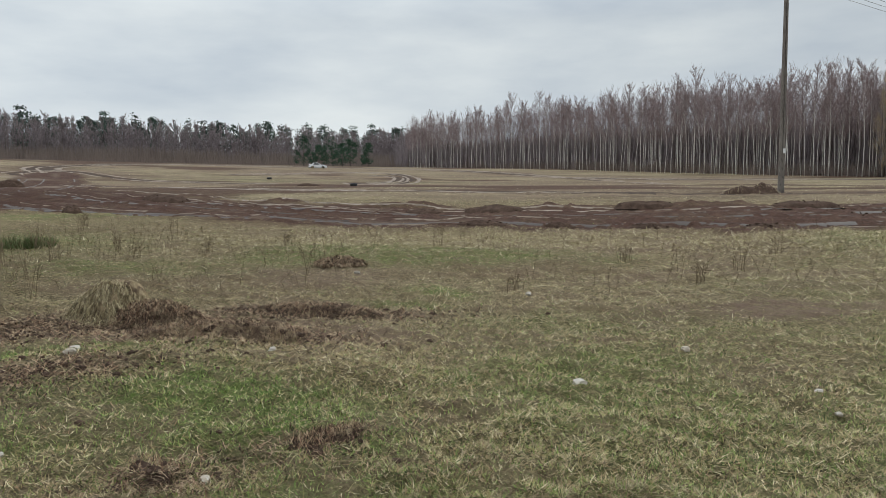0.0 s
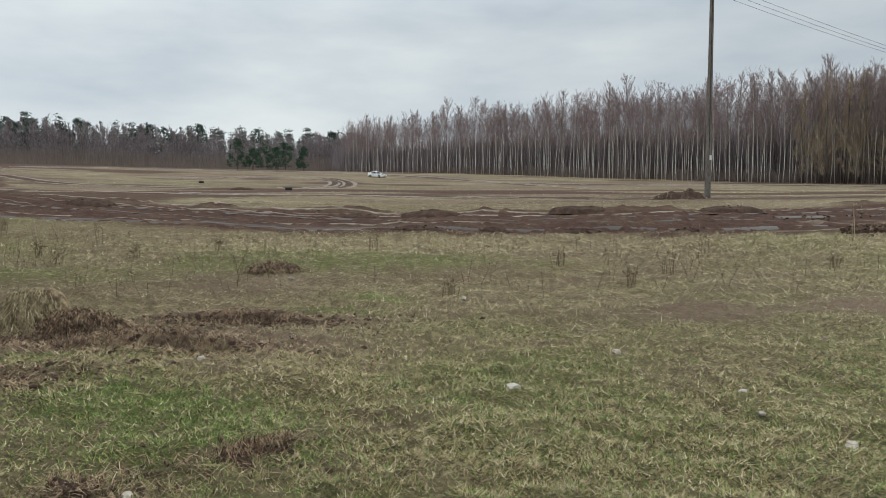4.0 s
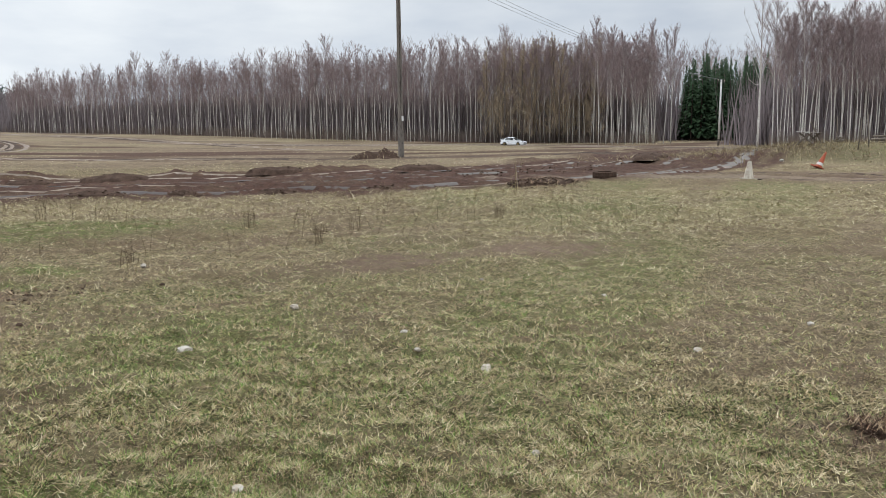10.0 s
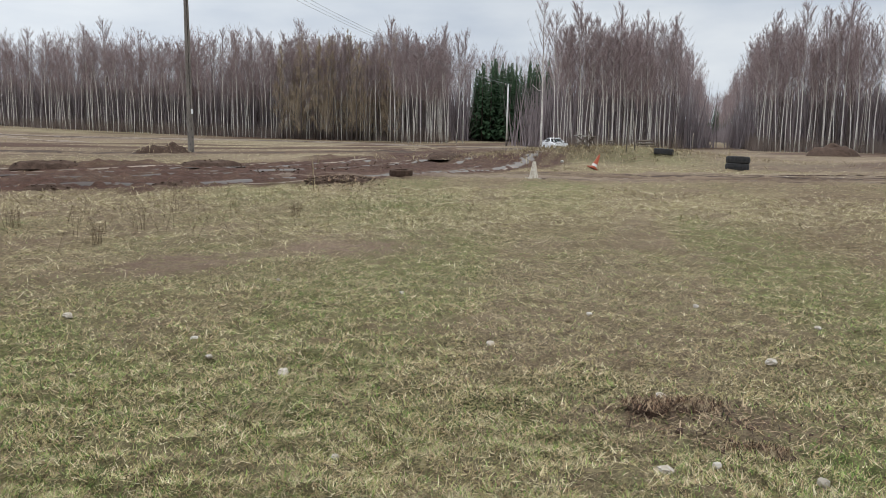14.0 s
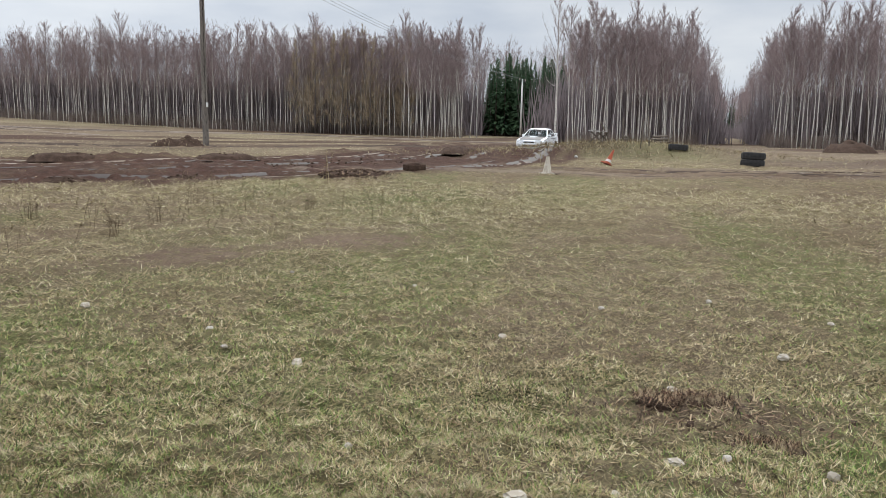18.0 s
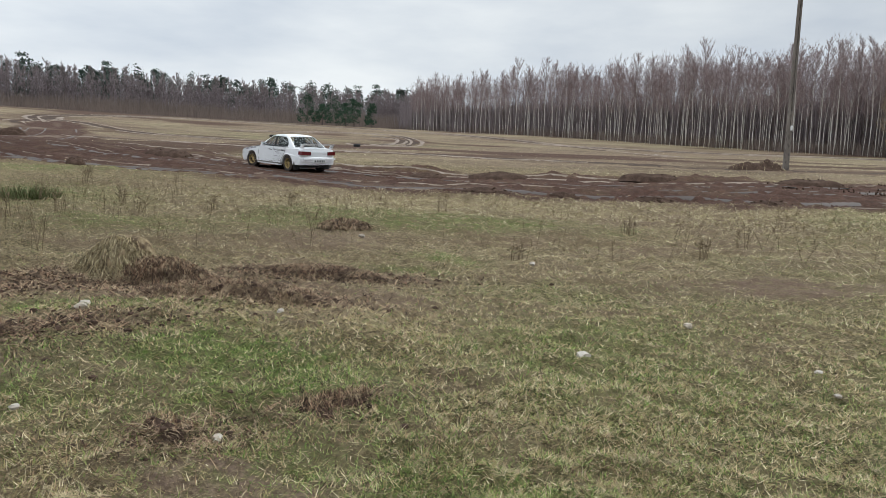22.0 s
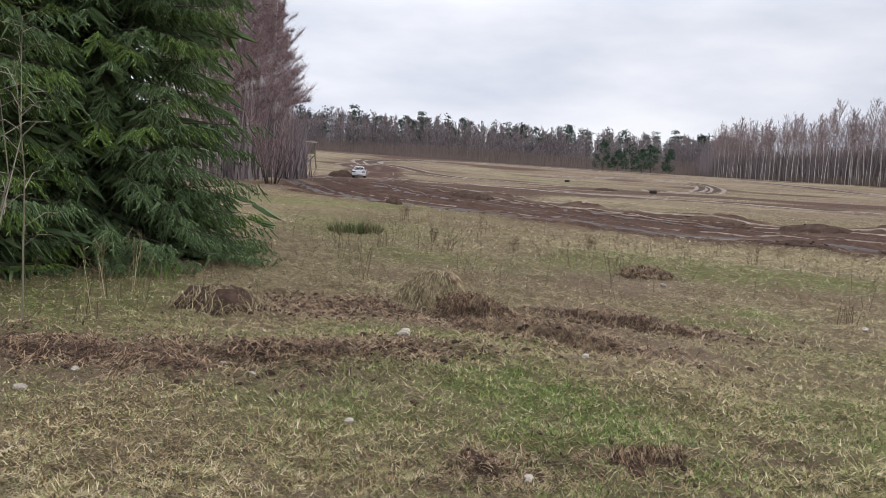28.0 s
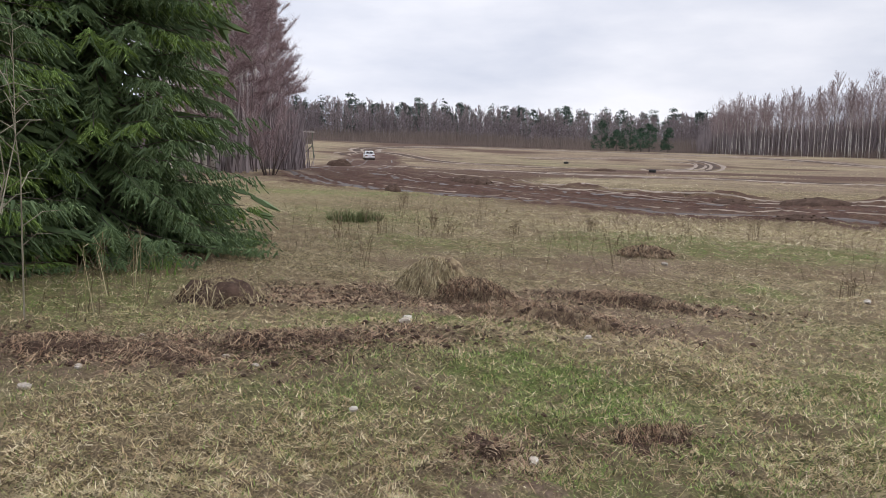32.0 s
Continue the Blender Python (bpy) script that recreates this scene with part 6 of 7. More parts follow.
def heap(x, y, w, l, h, turn, label, name="soil_heap", straw=0, clods=10, rough=0.5, seed=1, category="heap", group=""):
    th = thing(name, pose(x, y, gz(x, y), 0, 0, turn), label, category, group)
    me, top = mound_mesh(w, l, h, rough, seed, SOD if straw > 280 and h > 0.11 else SOIL)
    part("soil", me, th)
    rs = random.Random(seed)
    near = min(1.0, math.hypot(x, y) / 16)
    b = Bits()
    for i in range(clods):
        a, r = rs.uniform(0, 6.28), rs.uniform(0.3, 1.05)
        u, v = r * math.cos(a), r * math.sin(a)
        s = rs.uniform(0.03, 0.09) * min(1.3, 0.6 + w / 3) * (0.4 if straw else 0.42)
        lump(b, u * w / 2, v * l / 2, top(u, v) + s * 0.2, s, rs)
    part("clod_scatter", b.mesh("clod_scatter", SOIL), th)["kind"] = "stuff"
    if straw:
        b = Bits()
        for i in range(int(straw * 2.6 / near)):
            a, r = rs.uniform(0, 6.28), math.sqrt(rs.random()) * 1.05
            u, v = r * math.cos(a), r * math.sin(a)
            p = Vector((u * w / 2, v * l / 2, top(u, v) + rs.uniform(-0.01, 0.05)))
            t, ll = rs.uniform(0, 6.28), rs.uniform(0.12, 0.36) * near ** 0.5 * min(1.0, 0.2 + w / 1.6)
            t2 = t + rs.uniform(-1.1, 1.1)
            mid = p + Vector((math.cos(t) * ll * 0.5, math.sin(t) * ll * 0.5, 0))
            q = mid + Vector((math.cos(t2) * ll * 0.5, math.sin(t2) * ll * 0.5, 0))
            mid.z = top(2 * mid.x / w, 2 * mid.y / l) + rs.uniform(0.0, 0.09) * min(1, h * 5)
            q.z = top(2 * q.x / w, 2 * q.y / l) + rs.uniform(-0.02, 0.05)
            w2 = rs.uniform(0.003, 0.0075) * near
            sd = Vector((-math.sin(t), math.cos(t), 0)) * w2
            b.add([tuple(p - sd), tuple(p + sd), tuple(mid + sd), tuple(mid - sd), tuple(q)], [(0, 1, 2, 3), (3, 2, 4)])
        part("straw", b.mesh("heap_straw", STRAW if h > 0.2 else DEAD_STRAW), th, "tangled dry grass")
    return th


def lump(b, x, y, z, s, rs):
    """An angular clod or stone: a jittered octahedron cut finer once."""
    k = len(b.v)
    vs = []
    for lat in (-1.0, -0.45, 0.25, 0.75, 1.1):
        m = 1 if abs(lat) >= 1 else 6
        for j in range(m):
            r = 0 if m == 1 else math.sqrt(max(0.05, 1 - (lat / 1.15) ** 2)) * rs.uniform(0.75, 1.2)
            a = 6.283 * j / 6 + lat
            vs.append((x + s * r * math.cos(a), y + s * r * math.sin(a) * 0.85, z + s * 0.6 * lat * rs.uniform(0.85, 1.1)))
    b.v.extend(vs)
    ring = [[k], [k + 1 + j for j in range(6)], [k + 7 + j for j in range(6)], [k + 13 + j for j in range(6)], [k + 19]]
    for j in range(6):
        j2 = (j + 1) % 6
        b.f.append((ring[0][0], ring[1][j2], ring[1][j]))
        b.f.append((ring[1][j], ring[1][j2], ring[2][j2], ring[2][j]))
        b.f.append((ring[2][j], ring[2][j2], ring[3][j2], ring[3][j]))
        b.f.append((ring[3][j], ring[3][j2], ring[4][0]))


def tyre_mesh(r, w, mat):
    b = Bits()
    prof = [(0.58, -0.40), (0.86, -0.5), (0.97, -0.40), (1.0, 0), (0.97, 0.40), (0.86, 0.5), (0.58, 0.40), (0.62, 0)]
    n, m = 30, 8
    for i in range(n):
        a = 6.2832 * i / n
        for j, (q, h) in enumerate(prof):
            q2 = q * r - (0.012 if i % 2 and j in (2, 3, 4) else 0)
            b.v.append((q2 * math.cos(a), q2 * math.sin(a), h * w))
    for i in range(n):
        for j in range(m):
            i2, j2 = (i + 1) % n, (j + 1) % m
            b.f.append((i * m + j, i2 * m + j, i2 * m + j2, i * m + j2))
    return b.mesh("tyre", mat)


def cone_mesh(r0, r1, h, mat, name):
    b = Bits()
    b.tube([(0, 0, 0), (0, 0, h * 0.3), (0, 0, h * 0.7), (0, 0, h)], [r0, r0 + (r1 - r0) * 0.3, r0 + (r1 - r0) * 0.7, r1], 16)
    return b.mesh(name, mat)


def weed(h, n, seed):
    rs = random.Random(seed)
    b = Bits()
    for i in range(n):
        x, y = rs.gauss(0, 0.06), rs.gauss(0, 0.06)
        hh = h * rs.uniform(0.45, 1.0)
        top = Vector((x + rs.gauss(0, 0.12) * h, y + rs.gauss(0, 0.12) * h, hh))
        b.tube([(x, y, -0.03), tuple(Vector((x, y, 0)).lerp(top, 0.6) + Vector((0, 0, 0.02))), tuple(top)], [0.004, 0.003, 0.0015], 4, False)
        for j in range(4):
            p = Vector((x, y, 0)).lerp(top, rs.uniform(0.45, 1.0))
            q = p + Vector((rs.uniform(-0.09, 0.09), rs.uniform(-0.09, 0.09), rs.uniform(0.0, 0.1)))
            b.tube([tuple(p), tuple(q)], [0.002, 0.004], 3, False)
    return b


def build_field_things():
    # turned sods and straw near the camera
    heap(-6.83, 5.75, 1.15, 0.9, 0.22, 20, "upturned sod heap of dark soil topped with dry grass", straw=270, seed=11, rough=1.1, clods=40)
    heap(-5.35, 7.85, 1.25, 0.9, 0.36, -30, "heap of matted straw and dug-up turf", "straw_heap", straw=1500, rough=1.2, seed=12)
    heap(-4.7, 7.6, 1.3, 0.7, 0.2, -10, "heap of matted straw and dug-up turf", "straw_heap", straw=900, rough=1.2, seed=13)
    heap(-3.25, 8.6, 1.6, 0.55, 0.11, 2, "low ridge of turned sods with straw", "straw_heap", straw=520, seed=14)
    heap(-3.3, 6.35, 1.6, 0.55, 0.13, 15, "low ridge of turned sods with straw", "straw_heap", straw=300, seed=15)
    heap(-4.92, 3.63, 1.6, 0.6, 0.10, -10, "spread of dug brown soil with straw", straw=220, seed=16, clods=26)
    heap(-6.03, 3.52, 1.3, 0.6, 0.10, 15, "spread of dug brown soil with straw", straw=220, seed=17, clods=20)
    heap(-4.3, 4.3, 1.3, 0.45, 0.08, 25, "spread of dug brown soil with straw", straw=220, seed=23, clods=22)
    heap(-1.45, 4.0, 0.5, 0.16, 0.025, 48, "low scrape of brown soil under straw", straw=90, seed=24, clods=4)
    heap(-2.17, 3.39, 0.32, 0.16, 0.06, -20, "small dark clod torn from the grass", straw=14, seed=18, clods=5)
    heap(-1.53, 3.87, 0.34, 0.2, 0.05, -10, "small dark clod torn from the grass", straw=14, seed=19, clods=4)
    heap(-4.25, 12.6, 0.95, 0.8, 0.13, 0, "weathered soil heap grown with dry grass", straw=320, seed=20)
    heap(3.81, 3.11, 0.6, 0.2, 0.015, -35, "scrape of bare soil in the grass", straw=150, seed=21, clods=3)
    heap(3.8, 2.51, 0.4, 0.18, 0.015, -35, "scrape of bare soil in the grass", straw=100, seed=22, clods=2)
    # heaps along the track
    heap(-19.6, 33.0, 3.4, 1.8, 0.34, -25, "dark mud heap on the edge of the track", seed=31, clods=24)
    heap(-3.7, 30.6, 2.8, 1.2, 0.24, 0, "dark mud heap on the edge of the track", seed=32, clods=18)
    heap(-6.6, 30.4, 2.0, 1.0, 0.2, 0, "dark mud heap on the edge of the track", seed=33, clods=14)
    heap(8.0, 31.2, 3.0, 1.3, 0.28, 10, "dark mud heap on the edge of the track", seed=34, clods=22)
    heap(2.2, 31.2, 2.6, 1.0, 0.18, 5, "dark mud heap on the edge of the track", seed=35, clods=14)
    heap(8.5, 43.6, 3.0, 1.8, 0.55, 0, "old soil heap beside the concrete pole", seed=36, clods=14, straw=110, rough=0.9)
    heap(8.6, 19.5, 2.4, 1.2, 0.13, 20, "churned clods and straw before the track", straw=160, seed=37, clods=170)
    heap(20.6, 34.0, 4.4, 1.3, 0.26, 40, "long ridge of pushed-up mud", seed=38, clods=26)
    heap(1.5, 20.4, 1.5, 0.5, 0.17, 0, "clods thrown to the edge of the track", seed=39, clods=26)
    heap(-0.8, 20.0, 1.1, 0.5, 0.15, 8, "clods thrown to the edge of the track", seed=40, clods=22)
    heap(4.4, 20.6, 1.4, 0.5, 0.16, 8, "clods thrown to the edge of the track", seed=41, clods=24)
    heap(-2.7, 19.4, 1.6, 0.6, 0.14, -6, "clods thrown to the edge of the track", seed=42, clods=26)
    heap(-16.2, 21.8, 0.9, 0.6, 0.25, -30, "clod of dark turf beside the track", seed=43, clods=12)
    heap(-34, 90, 3.2, 1.6, 0.35, 10, "far soil heap on the field", seed=44, clods=12)
    heap(-66, 78, 3.6, 2.0, 0.9, 30, "pile of broken clods near the hunting stand", seed=45, clods=30)
    x, y = at(-57.6, 62)
    heap(x, y, 5.5, 3.5, 0.9, 20, "large grey-brown soil heap at the wood's edge", seed=46, clods=20)
    # stones
    rs = random.Random(8)
    spots = [(-0.11, 5.74, 0.07), (-1.87, 3.38, 0.036), (1.97, 4.88, 0.055), (4.07, 7.16, 0.04), (3.17, 2.54, 0.055), (3.95, 3.32, 0.045), (-4.07, 5.42, 0.05), (-5.4, 2.79, 0.045), (-5.35, 3.16, 0.04), (5.07, 5.28, 0.035), (3.68, 4.87, 0.04),
             (1.76, 3.46, 0.03), (1.61, 5.93, 0.035), (0.81, 7.09, 0.05), (5.24, 3.45, 0.05), (6.35, 5.14, 0.035), (6.57, 3.96, 0.035), (3.04, 8.19, 0.03), (3.4, 2.41, 0.03), (3.75, 2.06, 0.04), (-3.84, 5.05, 0.05), (-0.84, 10.38, 0.05)]
    spots += [(-3.68, 11.75, 0.06), (1.6, 5.44, 0.03), (-2.51, 5.69, 0.035), (2.18, 2.54, 0.06), (2.67, 2.43, 0.03), (-5.92, 4.1, 0.03), (-4.52, 3.78, 0.035), (-4.14, 3.7, 0.03), (-3.04, 3.41, 0.03), (0.24, 3.36, 0.035)]
    for i, (x, y, s) in enumerate(spots):
        b = Bits()
        lump(b, 0, 0, 0, s, rs)
        ob = new("stone", b.mesh("stone", PALE_STONE if i % 3 == 0 else STONE))
        ob.matrix_basis = pose(x, y, gz(x, y) + s * 0.3, 0, 0, rs.uniform(0, 360))
        tagged(ob, "pale rounded field stone lying in the grass", "stone", "stones in the grass")
    x, y = at(-12.1, 44.6)
    b = Bits()
    for i in range(4):
        lump(b, rs.uniform(-0.12, 0.12), rs.uniform(-0.1, 0.1), 0.08, 0.14, rs)
    ob = new("stone", b.mesh("stone", PALE_STONE))
    ob.matrix_basis = pose(x, y, gz(x, y))
    tagged(ob, "white lump of broken concrete near the pole", "stone")
    # tyres
    x, y = at(-51.9, 33.6)
    big = tyre_mesh(0.47, 0.29, TYRE)
    for k in range(2):
        ob = new("tyre", big)
        ob.matrix_basis = pose(x + 0.03 * k, y, gz(x, y) + 0.145 + 0.285 * k, 2 * k, 1, 40 * k)
        tagged(ob, "large black lorry tyre stacked beside the crossing", "tyre", "stacked tyres")
    x, y = at(-46.9, 38.6)
    ob = new("tyre", big)
    ob.matrix_basis = pose(x, y, gz(x, y) + 0.13, 3, 2, 20)
    tagged(ob, "black lorry tyre lying flat on the grass bank", "tyre")
    x, y = at(-28.2, 23.4)
    ob = new("tyre", tyre_mesh(0.36, 0.25, SOIL))
    ob.matrix_basis = pose(x, y, gz(x, y) + 0.06, 4, -3, 0)
    tagged(ob, "mud-caked tyre lying beside the track", "tyre")
    for az, d in ((23.5, 130), (17.4, 92), (39.6, 104)):
        x, y = at(az, d)
        ob = new("tyre", tyre_mesh(0.42, 0.32, TYRE))
        ob.matrix_basis = pose(x, y, gz(x, y) + 0.16, 5, 0, 0)
        tagged(ob, "black marker tyre lying on the field", "tyre", "marker tyres on the field")
    # cones
    x, y = at(-38.0, 23.3)
    th = thing("marker_cone", pose(x, y, gz(x, y) - 0.01, 0, 2, 0), "bleached beige marker cone beside the track", "cone")
    part("cone", cone_mesh(0.14, 0.045, 0.52, BEIGE, "cone"), th)
    b = Bits()
    b.box(0, 0, 0.02, 0.34, 0.34, 0.04)
    part("base", b.mesh("cone_base", BEIGE), th)
    x, y = at(-42.1, 31.6)
    th = thing("traffic_cone", pose(x, y, gz(x, y) + 0.04, 8, 24, 0), "faded orange traffic cone with white band", "cone")
    part("cone", cone_mesh(0.13, 0.03, 0.62, ORANGE, "cone"), th)
    b = Bits()
    b.box(0, 0, 0.02, 0.38, 0.38, 0.04)
    part("base", b.mesh("cone_base", ORANGE), th)
    part("band", cone_mesh(0.118, 0.09, 0.14, WHITE_WOOD, "cone_band"), th, "white band").matrix_basis = pose(0, 0, 0.1)
    # what lies on the bank before the wood
    x, y = at(-41.4, 40.0)
    th = thing("broken_table", pose(x, y, gz(x, y), 0, 0, 30), "broken grey wooden table with white boards on the bank", "table")
    for k in range(4):
        b = Bits()
        b.box(0, -0.3 + 0.2 * k, 0.5 + 0.02 * k, 1.3, 0.16, 0.035)
        part("board", b.mesh("board", WHITE_WOOD if k % 2 else TIMBER), th)
    for sx in (-0.5, 0.5):
        b = Bits()
        b.tube([(sx, -0.35, 0), (sx + 0.05, 0.3, 0.5)], [0.035, 0.035], 6)
        b.tube([(sx, 0.35, 0), (sx - 0.05, -0.3, 0.5)], [0.035, 0.035], 6)
        part("leg", b.mesh("leg", TIMBER), th)
    b = Bits()
    b.tube([(0.75, -0.3, 0), (0.35, 0.1, 1.0)], [0.04, 0.03], 6)
    part("prop", b.mesh("prop", TIMBER), th)
    for az, d, n in ((-43.2, 40.4, 7), (-45.6, 41.0, 9), (-48.0, 43, 8)):
        x, y = at(az, d)
        th = thing("timber_pile", pose(x, y, gz(x, y), 0, 0, rnd(-80, 80)), "loose pile of grey logs and boards before the wood", "wood pile", "timber piles")
        for k in range(n):
            b = Bits()
            row, col = k // 4, k % 4
            b.tube([(-rnd(0.25, 0.5), (col - 1.5) * 0.13 + row * 0.06, 0.08 + row * 0.14), (rnd(0.25, 0.5), (col - 1.5) * 0.13 + row * 0.05 + rnd(-0.15, 0.15), 0.08 + row * 0.14 + rnd(0, 0.06))], [0.055, 0.045], 7)
            part("log", b.mesh("log", TIMBER), th)
    x, y = at(-39.8, 36)
    b = Bits()
    lump(b, 0, 0, 0.05, 0.09, rs)
    ob = new("sack", b.mesh("sack", WHITE_WOOD))
    ob.matrix_basis = pose(x, y, gz(x, y))
    tagged(ob, "small crumpled white sack in the dry grass", "sack")
    stake = Bits()
    stake.tube([(0, 0, -0.1), (0.02, 0, 0.6), (0.0, 0.01, 1.25)], [0.03, 0.027, 0.022], 6)
    stake = stake.mesh("stake", TIMBER, True)
    for az, d, h in ((-44.3, 38.5, 1.1), (-44.9, 39, 1.15), (-46.5, 41, 1.1), (-48.7, 44, 1.1), (-43.0, 40.5, 1.0), (-47.6, 42, 0.9)):
        x, y = at(az, d)
        ob = new("stake", stake)
        ob.matrix_basis = pose(x, y, gz(x, y), rnd(-4, 4), rnd(-5, 5), rnd(0, 90)) @ Matrix.Diagonal((1, 1, h, 1))
        tagged(ob, "thin grey wooden stake standing in the bank", "post", "stakes on the bank")
    # hunting stand at the left wood
    x, y = at(42.5, 128)
    th = thing("hunting_stand", pose(x, y, gz(x, y), 0, 0, 40), "raised grey wooden hunting stand with roof", "hunting stand")
    for sx in (-1, 1):
        for sy in (-1, 1):
            b = Bits()
            b.tube([(sx * 1.05, sy * 1.05, -0.2), (sx * 0.75, sy * 0.75, 2.4), (sx * 0.75, sy * 0.75, 4.1)], [0.09, 0.08, 0.07], 6)
            part("leg", b.mesh("leg", GREEN_TIMBER), th)
        b = Bits()
        b.tube([(sx * 1.02, -1.0, 0.2), (sx * 0.8, 0.8, 2.1)], [0.05, 0.05], 5)
        part("brace", b.mesh("brace", GREEN_TIMBER), th)
        b = Bits()
        b.tube([(-1.0, sx * 1.02, 0.2), (0.8, sx * 0.8, 2.1)], [0.05, 0.05], 5)
        part("brace", b.mesh("brace", GREEN_TIMBER), th)
        b = Bits()
        b.box(0, sx * 0.8, 2.75, 1.7, 0.05, 0.8)
        part("side_wall", b.mesh("side_wall", TIMBER), th)
        b = Bits()
        b.box(sx * 0.8, 0, 2.75, 0.05, 1.55, 0.8)
        part("side_wall", b.mesh("side_wall", TIMBER), th)
    b = Bits()
    b.box(0, 0, 2.3, 1.8, 1.8, 0.08)
    part("floor", b.mesh("stand_floor", TIMBER), th)
    b = Bits()
    b.box(0, 0, 4.15, 2.2, 2.2, 0.09, Matrix.Rotation(radians(6), 4, "X"))
    part("roof", b.mesh("stand_roof", TIMBER), th)
    b = Bits()
    for s in (-0.25, 0.25):
        b.tube([(s - 1.2, -1.9, -0.1), (s - 0.5, -0.9, 2.3)], [0.04, 0.04], 5)
    for k in range(7):
        t = (k + 0.5) / 7
        b.tube([(-1.45 + 0.7 * t, -1.9 + t, 2.4 * t), (-0.95 + 0.7 * t, -1.9 + t, 2.4 * t)], [0.025, 0.025], 5)
    part("ladder", b.mesh("ladder", GREEN_TIMBER), th)
    # dark juniper tuft and weeds
    b = Bits()
    for i in range(1000):
        cx, cy, cr = random.choice(((-0.35, 0.1, 0.2), (0.05, -0.1, 0.32), (0.4, 0.15, 0.22), (0.0, 0.3, 0.25), (0.25, -0.25, 0.12)))
        a, r = rnd(0, 6.28), math.sqrt(random.random())
        p = Vector((cx + math.cos(a) * r * cr, cy + math.sin(a) * r * cr, rnd(-0.03, 0.14) * (1.1 - r)))
        b.twig(p, p + Vector((math.cos(a) * rnd(0, 0.16), math.sin(a) * rnd(0, 0.16), rnd(0.06, 0.26))), rnd(0.004, 0.009))
    x, y = -11.0, 13.2
    tr = new("low_juniper", b.mesh("juniper", EVERGREEN))
    tr.matrix_basis = pose(x, y, gz(x, y), 0, 0, 35)
    tagged(tr, "low spreading dark green bush in the meadow", "bush")
    kinds = [weed(0.62, 5, 61).mesh("weed", STEM), weed(0.45, 9, 62).mesh("weed", STEM), weed(0.8, 4, 63).mesh("weed", STRAW), weed(0.35, 12, 64).mesh("weed", STEM)]
    spots = [(-4.4, 11.6, 0), (-9.6, 11.1, 1), (-9.2, 11.8, 1), (-8.3, 5.7, 2), (-8.0, 5.2, 2), (-8.6, 6.0, 2), (-7.6, 4.7, 2), (-7.4, 9.0, 0), (-1.1, 10.9, 3), (1.6, 11.9, 3), (3.4, 15.2, 0), (6.9, 17.1, 2), (2.4, 13.1, 1), (-10.6, 13.2, 1), (-9.0, 13.4, 3),
             (-8.1, 12.6, 1), (-7.2, 13.5, 3), (-6.0, 14.6, 3), (-11.6, 15.9, 1), (-12.6, 17.4, 3), (0.6, 13.8, 3), (5.2, 13.6, 3), (-3.0, 15.2, 1), (-9.0, 15.4, 0), (-10.0, 9.6, 3), (21.5, 28.2, 2), (23.5, 27.0, 2), (25.2, 29.0, 1), (27.6, 26.4, 2), (29.5, 27.0, 1), (31.0, 24.8, 2), (24.6, 31.0, 1)]
    for x, y, k in spots:
        ob = new("dry_weed", kinds[k])
        ob.matrix_basis = pose(x, y, gz(x, y), 0, 0, rnd(0, 360)) @ Matrix.Diagonal((1.0, 1.0, rnd(0.8, 1.15), 1))
        tagged(ob, "dead brown weed stalks standing in the grass", "weed", "dead weeds")
    b, rs3 = Bits(), random.Random(78)
    for i in range(620):
        k = rs3.random()
        x, y = (rs3.uniform(-13, -3.5), rs3.uniform(9.5, 17.5)) if k < 0.62 else (rs3.uniform(-9.5, -7.0), rs3.uniform(4.2, 7.0)) if k < 0.72 else (rs3.uniform(-3, 9), rs3.uniform(11, 18))
        hh = rs3.uniform(0.12, 0.42)
        p = Vector((x, y, gz(x, y) - 0.02))
        q = p + Vector((rs3.gauss(0, 0.1) * hh * 3, rs3.gauss(0, 0.1) * hh * 3, hh))
        b.tube([p, p.lerp(q, 0.6) + Vector((0, 0, 0.01)), q], [0.0035, 0.003, 0.0015], 3, False)
        for j in range(3):
            m = p.lerp(q, rs3.uniform(0.5, 1))
            b.twig(m, m + Vector((rs3.uniform(-0.06, 0.06), rs3.uniform(-0.06, 0.06), rs3.uniform(0.01, 0.07))), 0.003)
    tagged(new("dry_stems", b.mesh("dry_stems", STEM)), "thin dead weed stems standing in rough grass", "weed", kind="stuff")
    # dense dry growth on the bank
    b = Bits()
    rs2 = random.Random(77)
    for i in range(5200):
        u, v = rs2.gauss(0, 4.6), rs2.gauss(0, 1.7)
        c, s = math.cos(radians(-42)), math.sin(radians(-42))
        x, y = 27.4 + u * c - v * s, 29.4 + u * s + v * c
        z = float(land(x, y))
        hh = rs2.uniform(0.05, 0.3)
        p = Vector((x, y, z - 0.02))
        b.twig(p, p + Vector((rs2.gauss(0, 0.16), rs2.gauss(0, 0.16), hh)), rs2.uniform(0.006, 0.014))
    tagged(new("bank_grass", b.mesh("bank_grass", STRAW)), "tall tangled dry grass on the bank before the wood", "grass", kind="stuff")


